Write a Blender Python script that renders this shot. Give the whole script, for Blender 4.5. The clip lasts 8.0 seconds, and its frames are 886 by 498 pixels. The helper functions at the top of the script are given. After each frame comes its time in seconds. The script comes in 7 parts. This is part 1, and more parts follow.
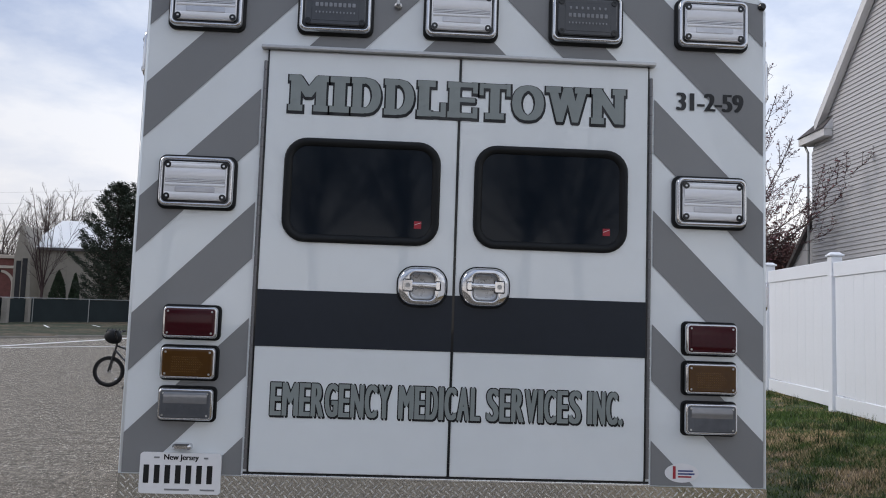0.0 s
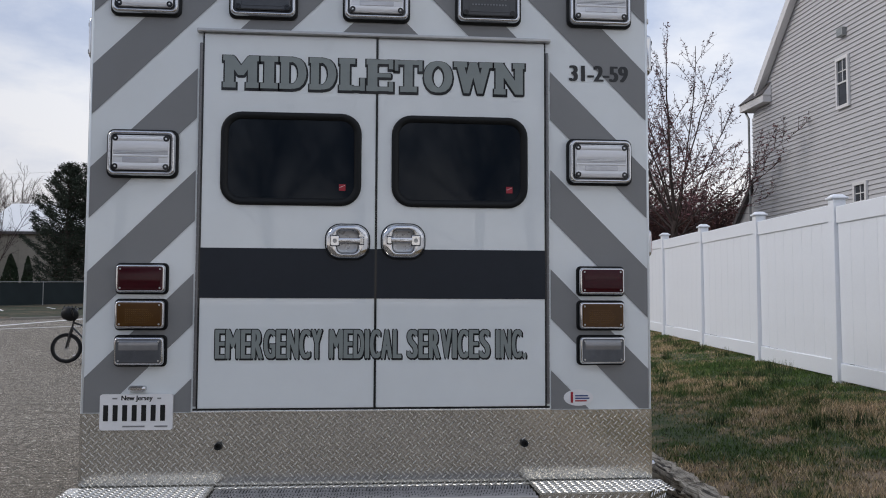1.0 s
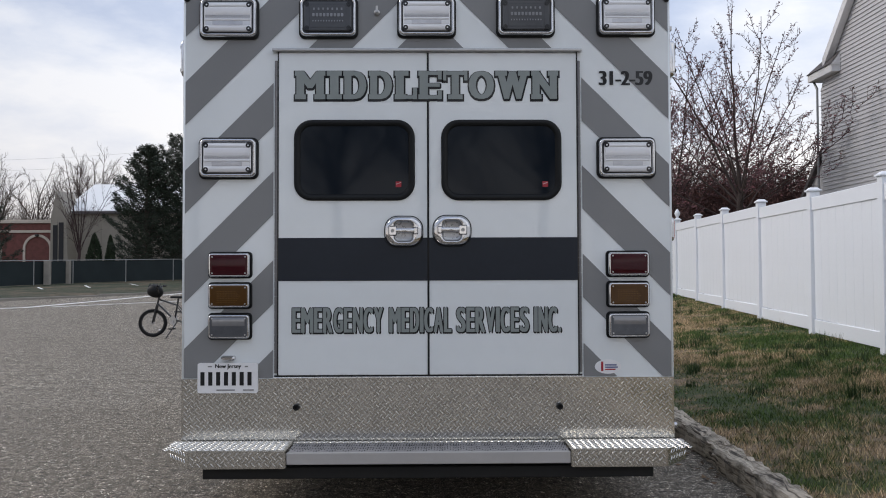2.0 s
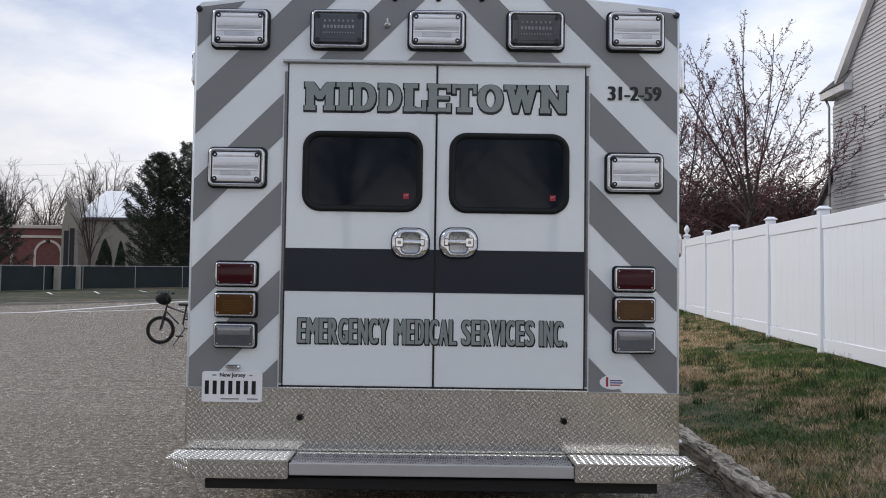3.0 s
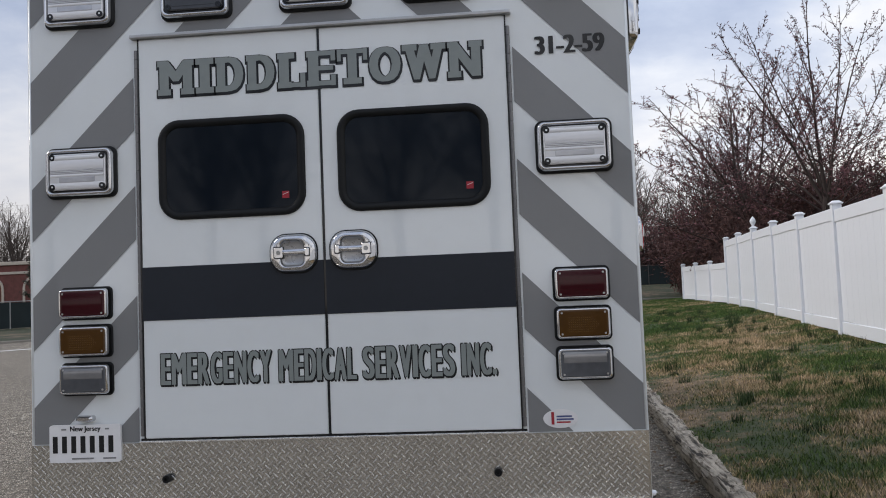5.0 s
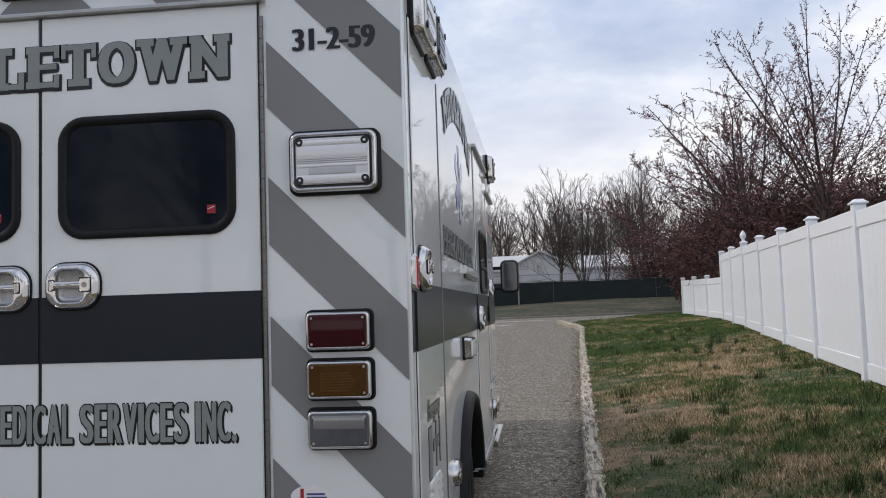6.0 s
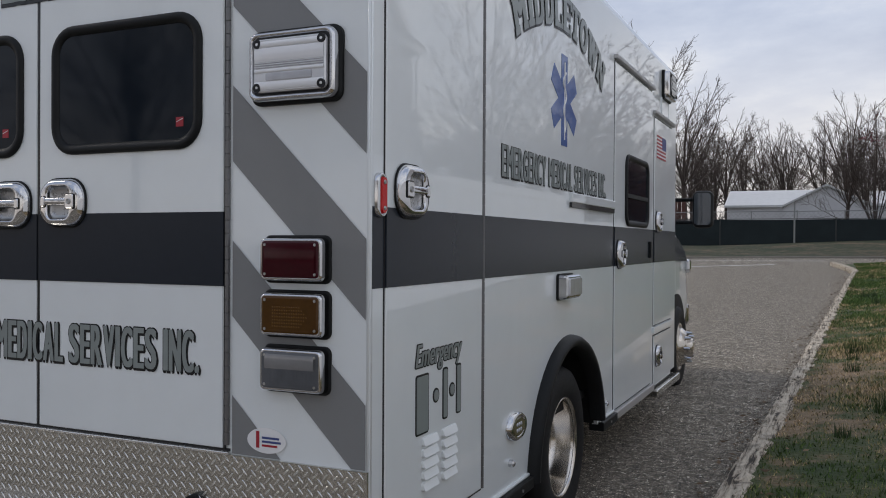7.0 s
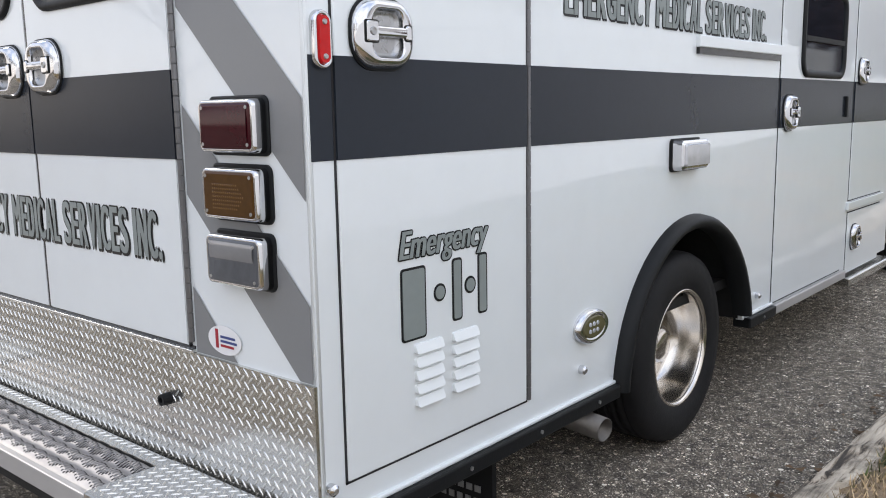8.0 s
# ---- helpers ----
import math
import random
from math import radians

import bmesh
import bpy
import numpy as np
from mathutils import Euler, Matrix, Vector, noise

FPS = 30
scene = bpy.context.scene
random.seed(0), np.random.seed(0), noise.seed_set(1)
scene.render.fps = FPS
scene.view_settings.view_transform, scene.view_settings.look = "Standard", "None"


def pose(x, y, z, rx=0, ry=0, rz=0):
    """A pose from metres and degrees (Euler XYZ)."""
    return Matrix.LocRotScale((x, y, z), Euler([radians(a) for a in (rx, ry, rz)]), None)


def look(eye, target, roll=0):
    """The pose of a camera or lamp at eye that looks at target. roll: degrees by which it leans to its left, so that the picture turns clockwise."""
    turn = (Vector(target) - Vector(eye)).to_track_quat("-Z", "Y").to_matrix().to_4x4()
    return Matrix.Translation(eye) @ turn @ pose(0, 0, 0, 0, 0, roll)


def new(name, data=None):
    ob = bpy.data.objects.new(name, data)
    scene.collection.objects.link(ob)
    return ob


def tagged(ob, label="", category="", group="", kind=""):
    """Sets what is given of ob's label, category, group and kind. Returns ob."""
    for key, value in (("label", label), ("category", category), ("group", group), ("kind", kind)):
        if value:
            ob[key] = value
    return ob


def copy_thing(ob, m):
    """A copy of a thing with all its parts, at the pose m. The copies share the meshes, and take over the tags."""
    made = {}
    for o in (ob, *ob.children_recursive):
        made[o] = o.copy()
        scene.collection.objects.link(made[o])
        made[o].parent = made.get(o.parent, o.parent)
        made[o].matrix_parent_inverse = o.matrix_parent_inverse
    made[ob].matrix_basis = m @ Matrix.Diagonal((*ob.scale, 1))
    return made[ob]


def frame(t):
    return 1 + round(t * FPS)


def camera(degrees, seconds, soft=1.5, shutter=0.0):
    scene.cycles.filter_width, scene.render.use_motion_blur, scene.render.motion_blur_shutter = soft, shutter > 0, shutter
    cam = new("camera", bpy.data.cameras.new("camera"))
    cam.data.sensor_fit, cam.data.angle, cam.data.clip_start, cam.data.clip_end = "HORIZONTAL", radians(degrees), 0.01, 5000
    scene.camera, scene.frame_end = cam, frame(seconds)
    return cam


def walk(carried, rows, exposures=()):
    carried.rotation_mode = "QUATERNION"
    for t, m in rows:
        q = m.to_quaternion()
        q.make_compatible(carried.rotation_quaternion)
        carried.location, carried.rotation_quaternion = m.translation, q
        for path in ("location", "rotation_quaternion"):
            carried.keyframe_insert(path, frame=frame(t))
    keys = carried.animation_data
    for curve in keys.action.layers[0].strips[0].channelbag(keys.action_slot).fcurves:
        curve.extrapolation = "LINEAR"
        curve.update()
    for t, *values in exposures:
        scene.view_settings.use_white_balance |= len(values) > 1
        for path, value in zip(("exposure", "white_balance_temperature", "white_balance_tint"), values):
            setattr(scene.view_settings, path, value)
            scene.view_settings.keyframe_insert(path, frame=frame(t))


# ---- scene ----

# ======== camera and walk ========
cam = camera(54.5, 8.0, soft=1.02)
PATH = [
    (0, (-0.197, -3.299, 1.279), (-0.106, -1.309, 1.461), 1.9),
    (0.2, (-0.182, -3.309, 1.222), (-0.098, -1.324, 1.45), 2.1),
    (0.5, (-0.062, -3.37, 1.216), (-0.006, -1.385, 1.454), 2.7),
    (0.7, (-0.042, -3.492, 1.179), (0.032, -1.507, 1.416), 2.5),
    (1, (-0.057, -3.744, 1.174), (0.129, -1.757, 1.297), 0.2),
    (1.2, (-0.068, -3.915, 1.177), (0.145, -1.927, 1.247), -0.8),
    (1.5, (-0.025, -4.134, 1.192), (0.058, -2.138, 1.276), 0.1),
    (1.7, (0.002, -4.235, 1.2), (0.052, -2.237, 1.275), 0.1),
    (2, (0.011, -4.291, 1.212), (0.04, -2.292, 1.274), -0.2),
    (2.2, (0.014, -4.299, 1.215), (0.035, -2.301, 1.291), -0.1),
    (3.3, (0.034, -4.284, 1.214), (0.039, -2.286, 1.304), 1.0),
    (3.5, (0.051, -4.273, 1.216), (0.05, -2.275, 1.303), 0.9),
    (3.8, (0.12, -4.21, 1.214), (0.114, -2.212, 1.313), 0.4),
    (4, (0.171, -4.109, 1.213), (0.162, -2.112, 1.318), -0.0),
    (4.2, (0.248, -3.982, 1.222), (0.228, -1.986, 1.338), -0.5),
    (5.3, (1.003, -3.139, 1.231), (0.783, -1.154, 1.346), -2.9),
    (5.5, (1.168, -3.029, 1.258), (0.95, -1.042, 1.34), -3.5),
    (5.8, (1.455, -2.793, 1.276), (1.25, -0.805, 1.34), -3.1),
    (6, (1.624, -2.653, 1.325), (1.402, -0.67, 1.464), -1.8),
    (6.1, (1.693, -2.598, 1.324), (1.447, -0.625, 1.535), -1.6),
    (6.3, (1.852, -2.479, 1.293), (1.51, -0.533, 1.604), -0.6),
    (6.5, (1.976, -2.349, 1.294), (1.533, -0.42, 1.583), 0.9),
    (6.8, (2.191, -2.157, 1.279), (1.532, -0.273, 1.403), 0.9),
    (7, (2.343, -1.994, 1.314), (1.513, -0.175, 1.301), 0.3),
    (7.2, (2.39, -1.848, 1.312), (1.464, -0.078, 1.227), -1.1),
    (7.5, (2.487, -1.579, 1.291), (1.435, 0.117, 1.158), -0.3),
    (7.7, (2.504, -1.421, 1.294), (1.392, 0.229, 1.094), 0.0),
    (8, (2.601, -1.186, 1.292), (1.317, 0.314, 0.976), -1.0),
]
EXPOSURES = [(0.0, 0.48, 6600, 10), (1.0, 0.32, 6650, 10), (1.5, 0.56, 6700, 10), (2.0, 0.50, 6750, 10), (4.0, 0.60, 6750, 10), (5.5, 0.42, 6950, 10), (6.0, 0.52, 6950, 10), (6.5, 0.13, 6830, 10), (7.0, 0.26, 6850, 10), (7.5, 1.2, 6950, 10), (8.0, 1.40, 6980, 10)]
walk(cam, [(t, look(eye, aim, lean)) for t, eye, aim, lean in PATH], EXPOSURES)

# ======== light ========
SUN_AZ, SUN_EL = radians(-84), radians(37)      # from the left, veiled by cloud
sun_way = Vector((math.sin(SUN_AZ) * math.cos(SUN_EL), math.cos(SUN_AZ) * math.cos(SUN_EL), math.sin(SUN_EL)))
sun_data = bpy.data.lights.new("sun", "SUN")
sun_data.energy, sun_data.angle, sun_data.color = 0.95, radians(22), (1.0, 0.95, 0.89)
sun = new("sun", sun_data)
sun.matrix_world = look(sun_way * 50, (0, 0, 0))


class Nodes:
    """Short hand for building a node tree."""

    def __init__(self, tree):
        self.tree = tree
        tree.nodes.clear()

    def add(self, kind, inputs=None, **settings):
        n = self.tree.nodes.new(kind)
        if "data_type" in settings:
            n.data_type = settings["data_type"]
        if "blend_type" in settings:
            n.blend_type = settings["blend_type"]
        if "operation" in settings:
            n.operation = settings["operation"]
        if "invert" in settings:
            n.invert = settings["invert"]
        for k, v in (inputs or {}).items():
            if hasattr(v, "is_linked"):
                self.tree.links.new(v, n.inputs[k])
            else:
                n.inputs[k].default_value = v
        return n

    def ramp(self, fac, stops):
        n = self.add("ShaderNodeValToRGB", {0: fac})
        e = n.color_ramp.elements
        while len(e) < len(stops):
            e.new(0.5)
        for el, (p, c) in zip(e, stops):
            el.position, el.color = p, (*c, 1) if len(c) == 3 else c
        return n.outputs[0]

    def mix(self, fac, a, b, blend="MIX"):
        n = self.add("ShaderNodeMix", data_type="RGBA", blend_type=blend)
        for i, v in ((0, fac), (6, a), (7, b)):
            if hasattr(v, "is_linked"):
                self.tree.links.new(v, n.inputs[i])
            else:
                n.inputs[i].default_value = (*v, 1) if isinstance(v, tuple) and len(v) == 3 else v
        return n.outputs[2]

    def math(self, op, a, b=0.0, c=0.0):
        return self.add("ShaderNodeMath", {0: a, 1: b, 2: c}, operation=op).outputs[0]


world = bpy.data.worlds.new("sky")
scene.world = world
world.use_nodes = True
N = Nodes(world.node_tree)
way = N.add("ShaderNodeTexCoord").outputs["Generated"]
xyz = N.add("ShaderNodeSeparateXYZ", {0: way})
up = N.math("MAXIMUM", xyz.outputs[2], 0.0)
den = N.math("ADD", up, 0.22)
flat = N.add("ShaderNodeCombineXYZ", {0: N.math("DIVIDE", xyz.outputs[0], den), 1: N.math("DIVIDE", xyz.outputs[1], den), 2: 0.35})
big = N.add("ShaderNodeTexNoise", {"Vector": flat.outputs[0], "Scale": 1.15, "Detail": 6.0, "Roughness": 0.52, "Distortion": 0.35}).outputs[0]
fine = N.add("ShaderNodeTexNoise", {"Vector": flat.outputs[0], "Scale": 3.4, "Detail": 7.0, "Roughness": 0.6}).outputs[0]
cover = N.math("MULTIPLY_ADD", fine, 0.35, N.math("MULTIPLY", big, 0.75))
clouds = N.ramp(cover, [(0.40, (0.27, 0.35, 0.54)), (0.50, (0.40, 0.48, 0.66)), (0.58, (0.58, 0.64, 0.77)), (0.68, (0.80, 0.82, 0.87))])
low = N.ramp(up, [(0.0, (0.77, 0.705, 0.675)), (0.10, (0.79, 0.755, 0.745)), (0.24, (0.77, 0.785, 0.83)), (0.45, (0.62, 0.66, 0.76))])
low_f = N.ramp(up, [(0.0, (0.85, 0.85, 0.85)), (0.14, (0.55, 0.55, 0.55)), (0.36, (0.0, 0.0, 0.0))])
cloudy = N.mix(low_f, clouds, low)
clear = N.add("ShaderNodeTexSky")
clear.sky_type, clear.sun_disc, clear.sun_elevation, clear.sun_rotation = "NISHITA", False, SUN_EL, SUN_AZ
clear_dim = N.mix(1.0, clear.outputs[0], (0.1, 0.1, 0.1), "MULTIPLY")
bank = N.ramp(N.math("MULTIPLY_ADD", xyz.outputs[0], 0.5, 0.5), [(0.26, (0.80, 0.80, 0.81)), (0.44, (1.0, 1.0, 1.0))])
sky_col = N.mix(1.0, N.mix(0.9, clear_dim, cloudy), bank, "MULTIPLY")
bg = N.add("ShaderNodeBackground", {0: sky_col, 1: 1.0})
N.add("ShaderNodeOutputWorld", {0: bg.outputs[0]})

# ======== materials ========


def mat(name, col, rough=0.5, metal=0.0, coat=0.0, vary=0.12, scale=3.0, fine=40.0, bump=0.0, bump_scale=120.0, dirt=0.0, dirt_col=(0.12, 0.11, 0.09), spread=0.0, transmission=0.0, ior=1.45, coat_rough=0.05):
    """A surface with colour that varies at two scales, some dirt, and fine relief."""
    m = bpy.data.materials.new(name)
    m.use_nodes = True
    n = Nodes(m.node_tree)
    pos = n.add("ShaderNodeTexCoord").outputs["Object"]
    a = n.add("ShaderNodeTexNoise", {"Vector": pos, "Scale": scale, "Detail": 4.0}).outputs[0]
    b = n.add("ShaderNodeTexNoise", {"Vector": pos, "Scale": fine, "Detail": 3.0}).outputs[0]
    f = n.math("ADD", n.math("MULTIPLY", a, 0.6), n.math("MULTIPLY", b, 0.4))
    lo = tuple(c * (1 - vary) for c in col)
    hi = tuple(min(1.0, c * (1 + vary)) for c in col)
    c = n.ramp(f, [(0.35, lo), (0.65, hi)])
    if spread:
        r = n.add("ShaderNodeNewGeometry").outputs["Random Per Island"]
        o = n.add("ShaderNodeObjectInfo").outputs["Random"]
        k = n.math("FRACT", n.math("ADD", r, o))
        g = n.math("MULTIPLY_ADD", k, 2 * spread, 1 - spread)
        gg = n.add("ShaderNodeCombineXYZ", {0: g, 1: g, 2: g}).outputs[0]
        c = n.mix(1.0, c, gg, "MULTIPLY")
    if dirt:
        d = n.add("ShaderNodeTexNoise", {"Vector": pos, "Scale": 6.0, "Detail": 9.0, "Roughness": 0.7}).outputs[0]
        df = n.math("MULTIPLY", n.ramp(d, [(0.5, (0, 0, 0)), (0.75, (1, 1, 1))]), dirt)
        c = n.mix(df, c, dirt_col)
    rr_ = n.math("MULTIPLY_ADD", b, 0.3 * rough, 0.85 * rough)
    p = n.add("ShaderNodeBsdfPrincipled", {"Base Color": c, "Roughness": rr_, "Metallic": metal, "Coat Weight": coat, "Coat Roughness": coat_rough, "Transmission Weight": transmission, "IOR": ior})
    if bump:
        h = n.add("ShaderNodeTexNoise", {"Vector": pos, "Scale": bump_scale, "Detail": 5.0}).outputs[0]
        bn = n.add("ShaderNodeBump", {"Height": h, "Strength": bump, "Distance": 0.01})
        m.node_tree.links.new(bn.outputs[0], p.inputs["Normal"])
    n.add("ShaderNodeOutputMaterial", {0: p.outputs[0]})
    return m


PAINT = mat("white_paint", (0.745, 0.785, 0.802), 0.40, coat=1.0, coat_rough=0.02, vary=0.02, scale=0.8, fine=9, bump=0.035, bump_scale=2.4, dirt=0.05, dirt_col=(0.45, 0.44, 0.42))
GRIP = mat("dull_grip_steel", (0.33, 0.322, 0.325), 0.5, metal=0.45, vary=0.15)
CHEV = mat("grey_sheeting", (0.205, 0.21, 0.215), 0.38, coat=0.25, vary=0.03, fine=300)
CHAR = mat("charcoal_vinyl", (0.021, 0.026, 0.035), 0.24, vary=0.05, ior=1.27)
LETTER = mat("letter_grey", (0.225, 0.256, 0.252), 0.42, coat=0.35, coat_rough=0.05, vary=0.06)
INK = mat("black_vinyl", (0.006, 0.007, 0.009), 0.45, coat=0.6, coat_rough=0.04, vary=0.05, ior=1.3)
RUBBER = mat("black_rubber", (0.008, 0.009, 0.010), 0.5, vary=0.15, bump=0.05, ior=1.3)
TYRE = mat("tyre_rubber", (0.011, 0.011, 0.012), 0.65, vary=0.2, bump=0.12, dirt=0.2, dirt_col=(0.035, 0.033, 0.03), ior=1.33)
SEAM = mat("seam_dark", (0.02, 0.02, 0.022), 0.7, vary=0.1)
CHROME = mat("chrome", (0.60, 0.605, 0.62), 0.08, metal=1.0, vary=0.02)
MILL = mat("mill_aluminium", (0.45, 0.44, 0.435), 0.48, metal=0.4, vary=0.04)
HINGE = mat("dark_hinge", (0.17, 0.17, 0.175), 0.4, metal=0.7, vary=0.1)
ALU = mat("bright_aluminium", (0.59, 0.577, 0.54), 0.15, metal=0.9, vary=0.07, scale=5, fine=25, dirt=0.10, dirt_col=(0.34, 0.325, 0.30))
ALU_LUG = mat("worn_aluminium", (0.80, 0.79, 0.76), 0.27, metal=0.9, vary=0.05)
DISH = mat("dull_grey_dish", (0.42, 0.425, 0.435), 0.28, metal=0.7, vary=0.06)
RIM = mat("polished_rim", (0.66, 0.62, 0.57), 0.19, metal=1.0, vary=0.04)
STEEL = mat("dull_steel", (0.46, 0.46, 0.46), 0.4, metal=1.0, vary=0.1)
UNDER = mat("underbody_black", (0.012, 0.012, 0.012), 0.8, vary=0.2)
GLASS = mat("dark_tinted_glass", (0.007, 0.011, 0.017), 0.05, vary=0.05, ior=1.27)
LENS_O = mat("olive_lens", (0.10, 0.09, 0.045), 0.15, ior=1.36)
PIPE = mat("sooty_steel", (0.15, 0.14, 0.13), 0.5, metal=0.8, vary=0.25)
LENS_W = mat("clear_ribbed_lens", (0.66, 0.67, 0.70), 0.22, metal=0.25, coat=0.8, vary=0.06, fine=25)
LENS_W2 = mat("lens_reflector", (0.50, 0.51, 0.54), 0.2, metal=0.4, coat=0.8, vary=0.15, fine=30)
LENS_L = mat("lens_light_bar", (0.76, 0.77, 0.80), 0.10, coat=0.8, vary=0.02)
LENS_D = mat("smoked_lens", (0.060, 0.064, 0.072), 0.10, vary=0.1)
LED = mat("led_cells", (0.20, 0.21, 0.23), 0.2, coat=0.5, vary=0.2)
LENS_R = mat("red_lens", (0.040, 0.002, 0.006), 0.10, ior=1.36, vary=0.15, fine=60)
LENS_RB = mat("bright_red_lens", (0.56, 0.010, 0.012), 0.2, ior=1.33, vary=0.1)
LENS_A = mat("amber_lens", (0.072, 0.031, 0.006), 0.10, ior=1.36, vary=0.15, fine=60)
LED_A = mat("amber_led_cells", (0.15, 0.072, 0.012), 0.25, vary=0.2)
# paler than the reversing lens, to imitate the bright reflection in its upper half
LENS_BR = mat("backup_lens_highlight", (0.27, 0.275, 0.29), 0.16, metal=0.5, vary=0.15, fine=25)
LENS_B = mat("backup_lens", (0.085, 0.09, 0.10), 0.10, vary=0.2, fine=25)
BLUE = mat("star_blue", (0.012, 0.085, 0.33), 0.4, coat=0.8, coat_rough=0.04, vary=0.05)
DECAL_W = mat("white_vinyl", (0.78, 0.78, 0.79), 0.4, vary=0.03)
DECAL_R = mat("red_vinyl", (0.36, 0.02, 0.035), 0.4, vary=0.05)
DECAL_B = mat("blue_vinyl", (0.05, 0.07, 0.22), 0.4, vary=0.05)
VINYL = mat("white_pvc_fence", (0.855, 0.88, 0.925), 0.38, vary=0.02, scale=1.5, dirt=0.06, dirt_col=(0.5, 0.5, 0.45))
BARK = mat("bark_grey_brown", (0.070, 0.052, 0.046), 0.9, vary=0.3, bump=0.3)
TWIG = mat("twig_red_brown", (0.055, 0.034, 0.033), 0.9, vary=0.25)
TWIG_FAR = mat("far_twigs", (0.076, 0.060, 0.053), 0.9, vary=0.2)
BUD = mat("reddish_buds", (0.135, 0.055, 0.060), 0.8, vary=0.3, spread=0.4)
NEEDLE = mat("conifer_needles", (0.030, 0.042, 0.028), 0.75, vary=0.35, spread=0.45)
CYPRESS = mat("arborvitae_green", (0.028, 0.045, 0.022), 0.8, vary=0.3, spread=0.4)
SHRUB = mat("red_brown_shrub", (0.098, 0.047, 0.040), 0.9, vary=0.3, spread=0.4)
BRICK = mat("red_brick_wall", (0.150, 0.058, 0.050), 0.85, vary=0.2, fine=18)
CREAM = mat("cream_trim", (0.52, 0.46, 0.39), 0.7, vary=0.06)
BEIGE = mat("beige_metal_wall", (0.27, 0.245, 0.205), 0.6, vary=0.06)
ROOF_W = mat("white_metal_roof", (0.78, 0.79, 0.80), 0.45, vary=0.03)
SHED_R = mat("dull_white_roof", (0.56, 0.57, 0.58), 0.6, vary=0.05)
DARK_POST = mat("dark_post", (0.06, 0.06, 0.06), 0.7, vary=0.15)
SHED_W = mat("white_metal_wall", (0.60, 0.60, 0.62), 0.6, vary=0.05)
SIDING = mat("grey_vinyl_siding", (0.52, 0.515, 0.53), 0.6, vary=0.03, spread=0.02)
TRIM_W = mat("white_house_trim", (0.74, 0.73, 0.73), 0.5, vary=0.03)
SHINGLE = mat("roof_shingle", (0.11, 0.10, 0.10), 0.9, vary=0.25, fine=30, bump=0.3)
PANE = mat("house_window_glass", (0.05, 0.055, 0.065), 0.06, vary=0.1)
SCREEN = mat("dark_green_windscreen", (0.012, 0.020, 0.022), 0.85, vary=0.25, scale=1.2)
GALV = mat("galvanised_post", (0.30, 0.31, 0.31), 0.5, metal=0.6, vary=0.1)
LINE = mat("road_paint", (0.80, 0.80, 0.78), 0.8, vary=0.12, fine=70, dirt=0.3, dirt_col=(0.12, 0.12, 0.12))
BIKE_BLACK = mat("black_bike_paint", (0.018, 0.018, 0.02), 0.3, coat=0.5, vary=0.1)
CONCRETE = mat("pale_kerb", (0.27, 0.25, 0.22), 0.9, vary=0.15, bump=0.2)


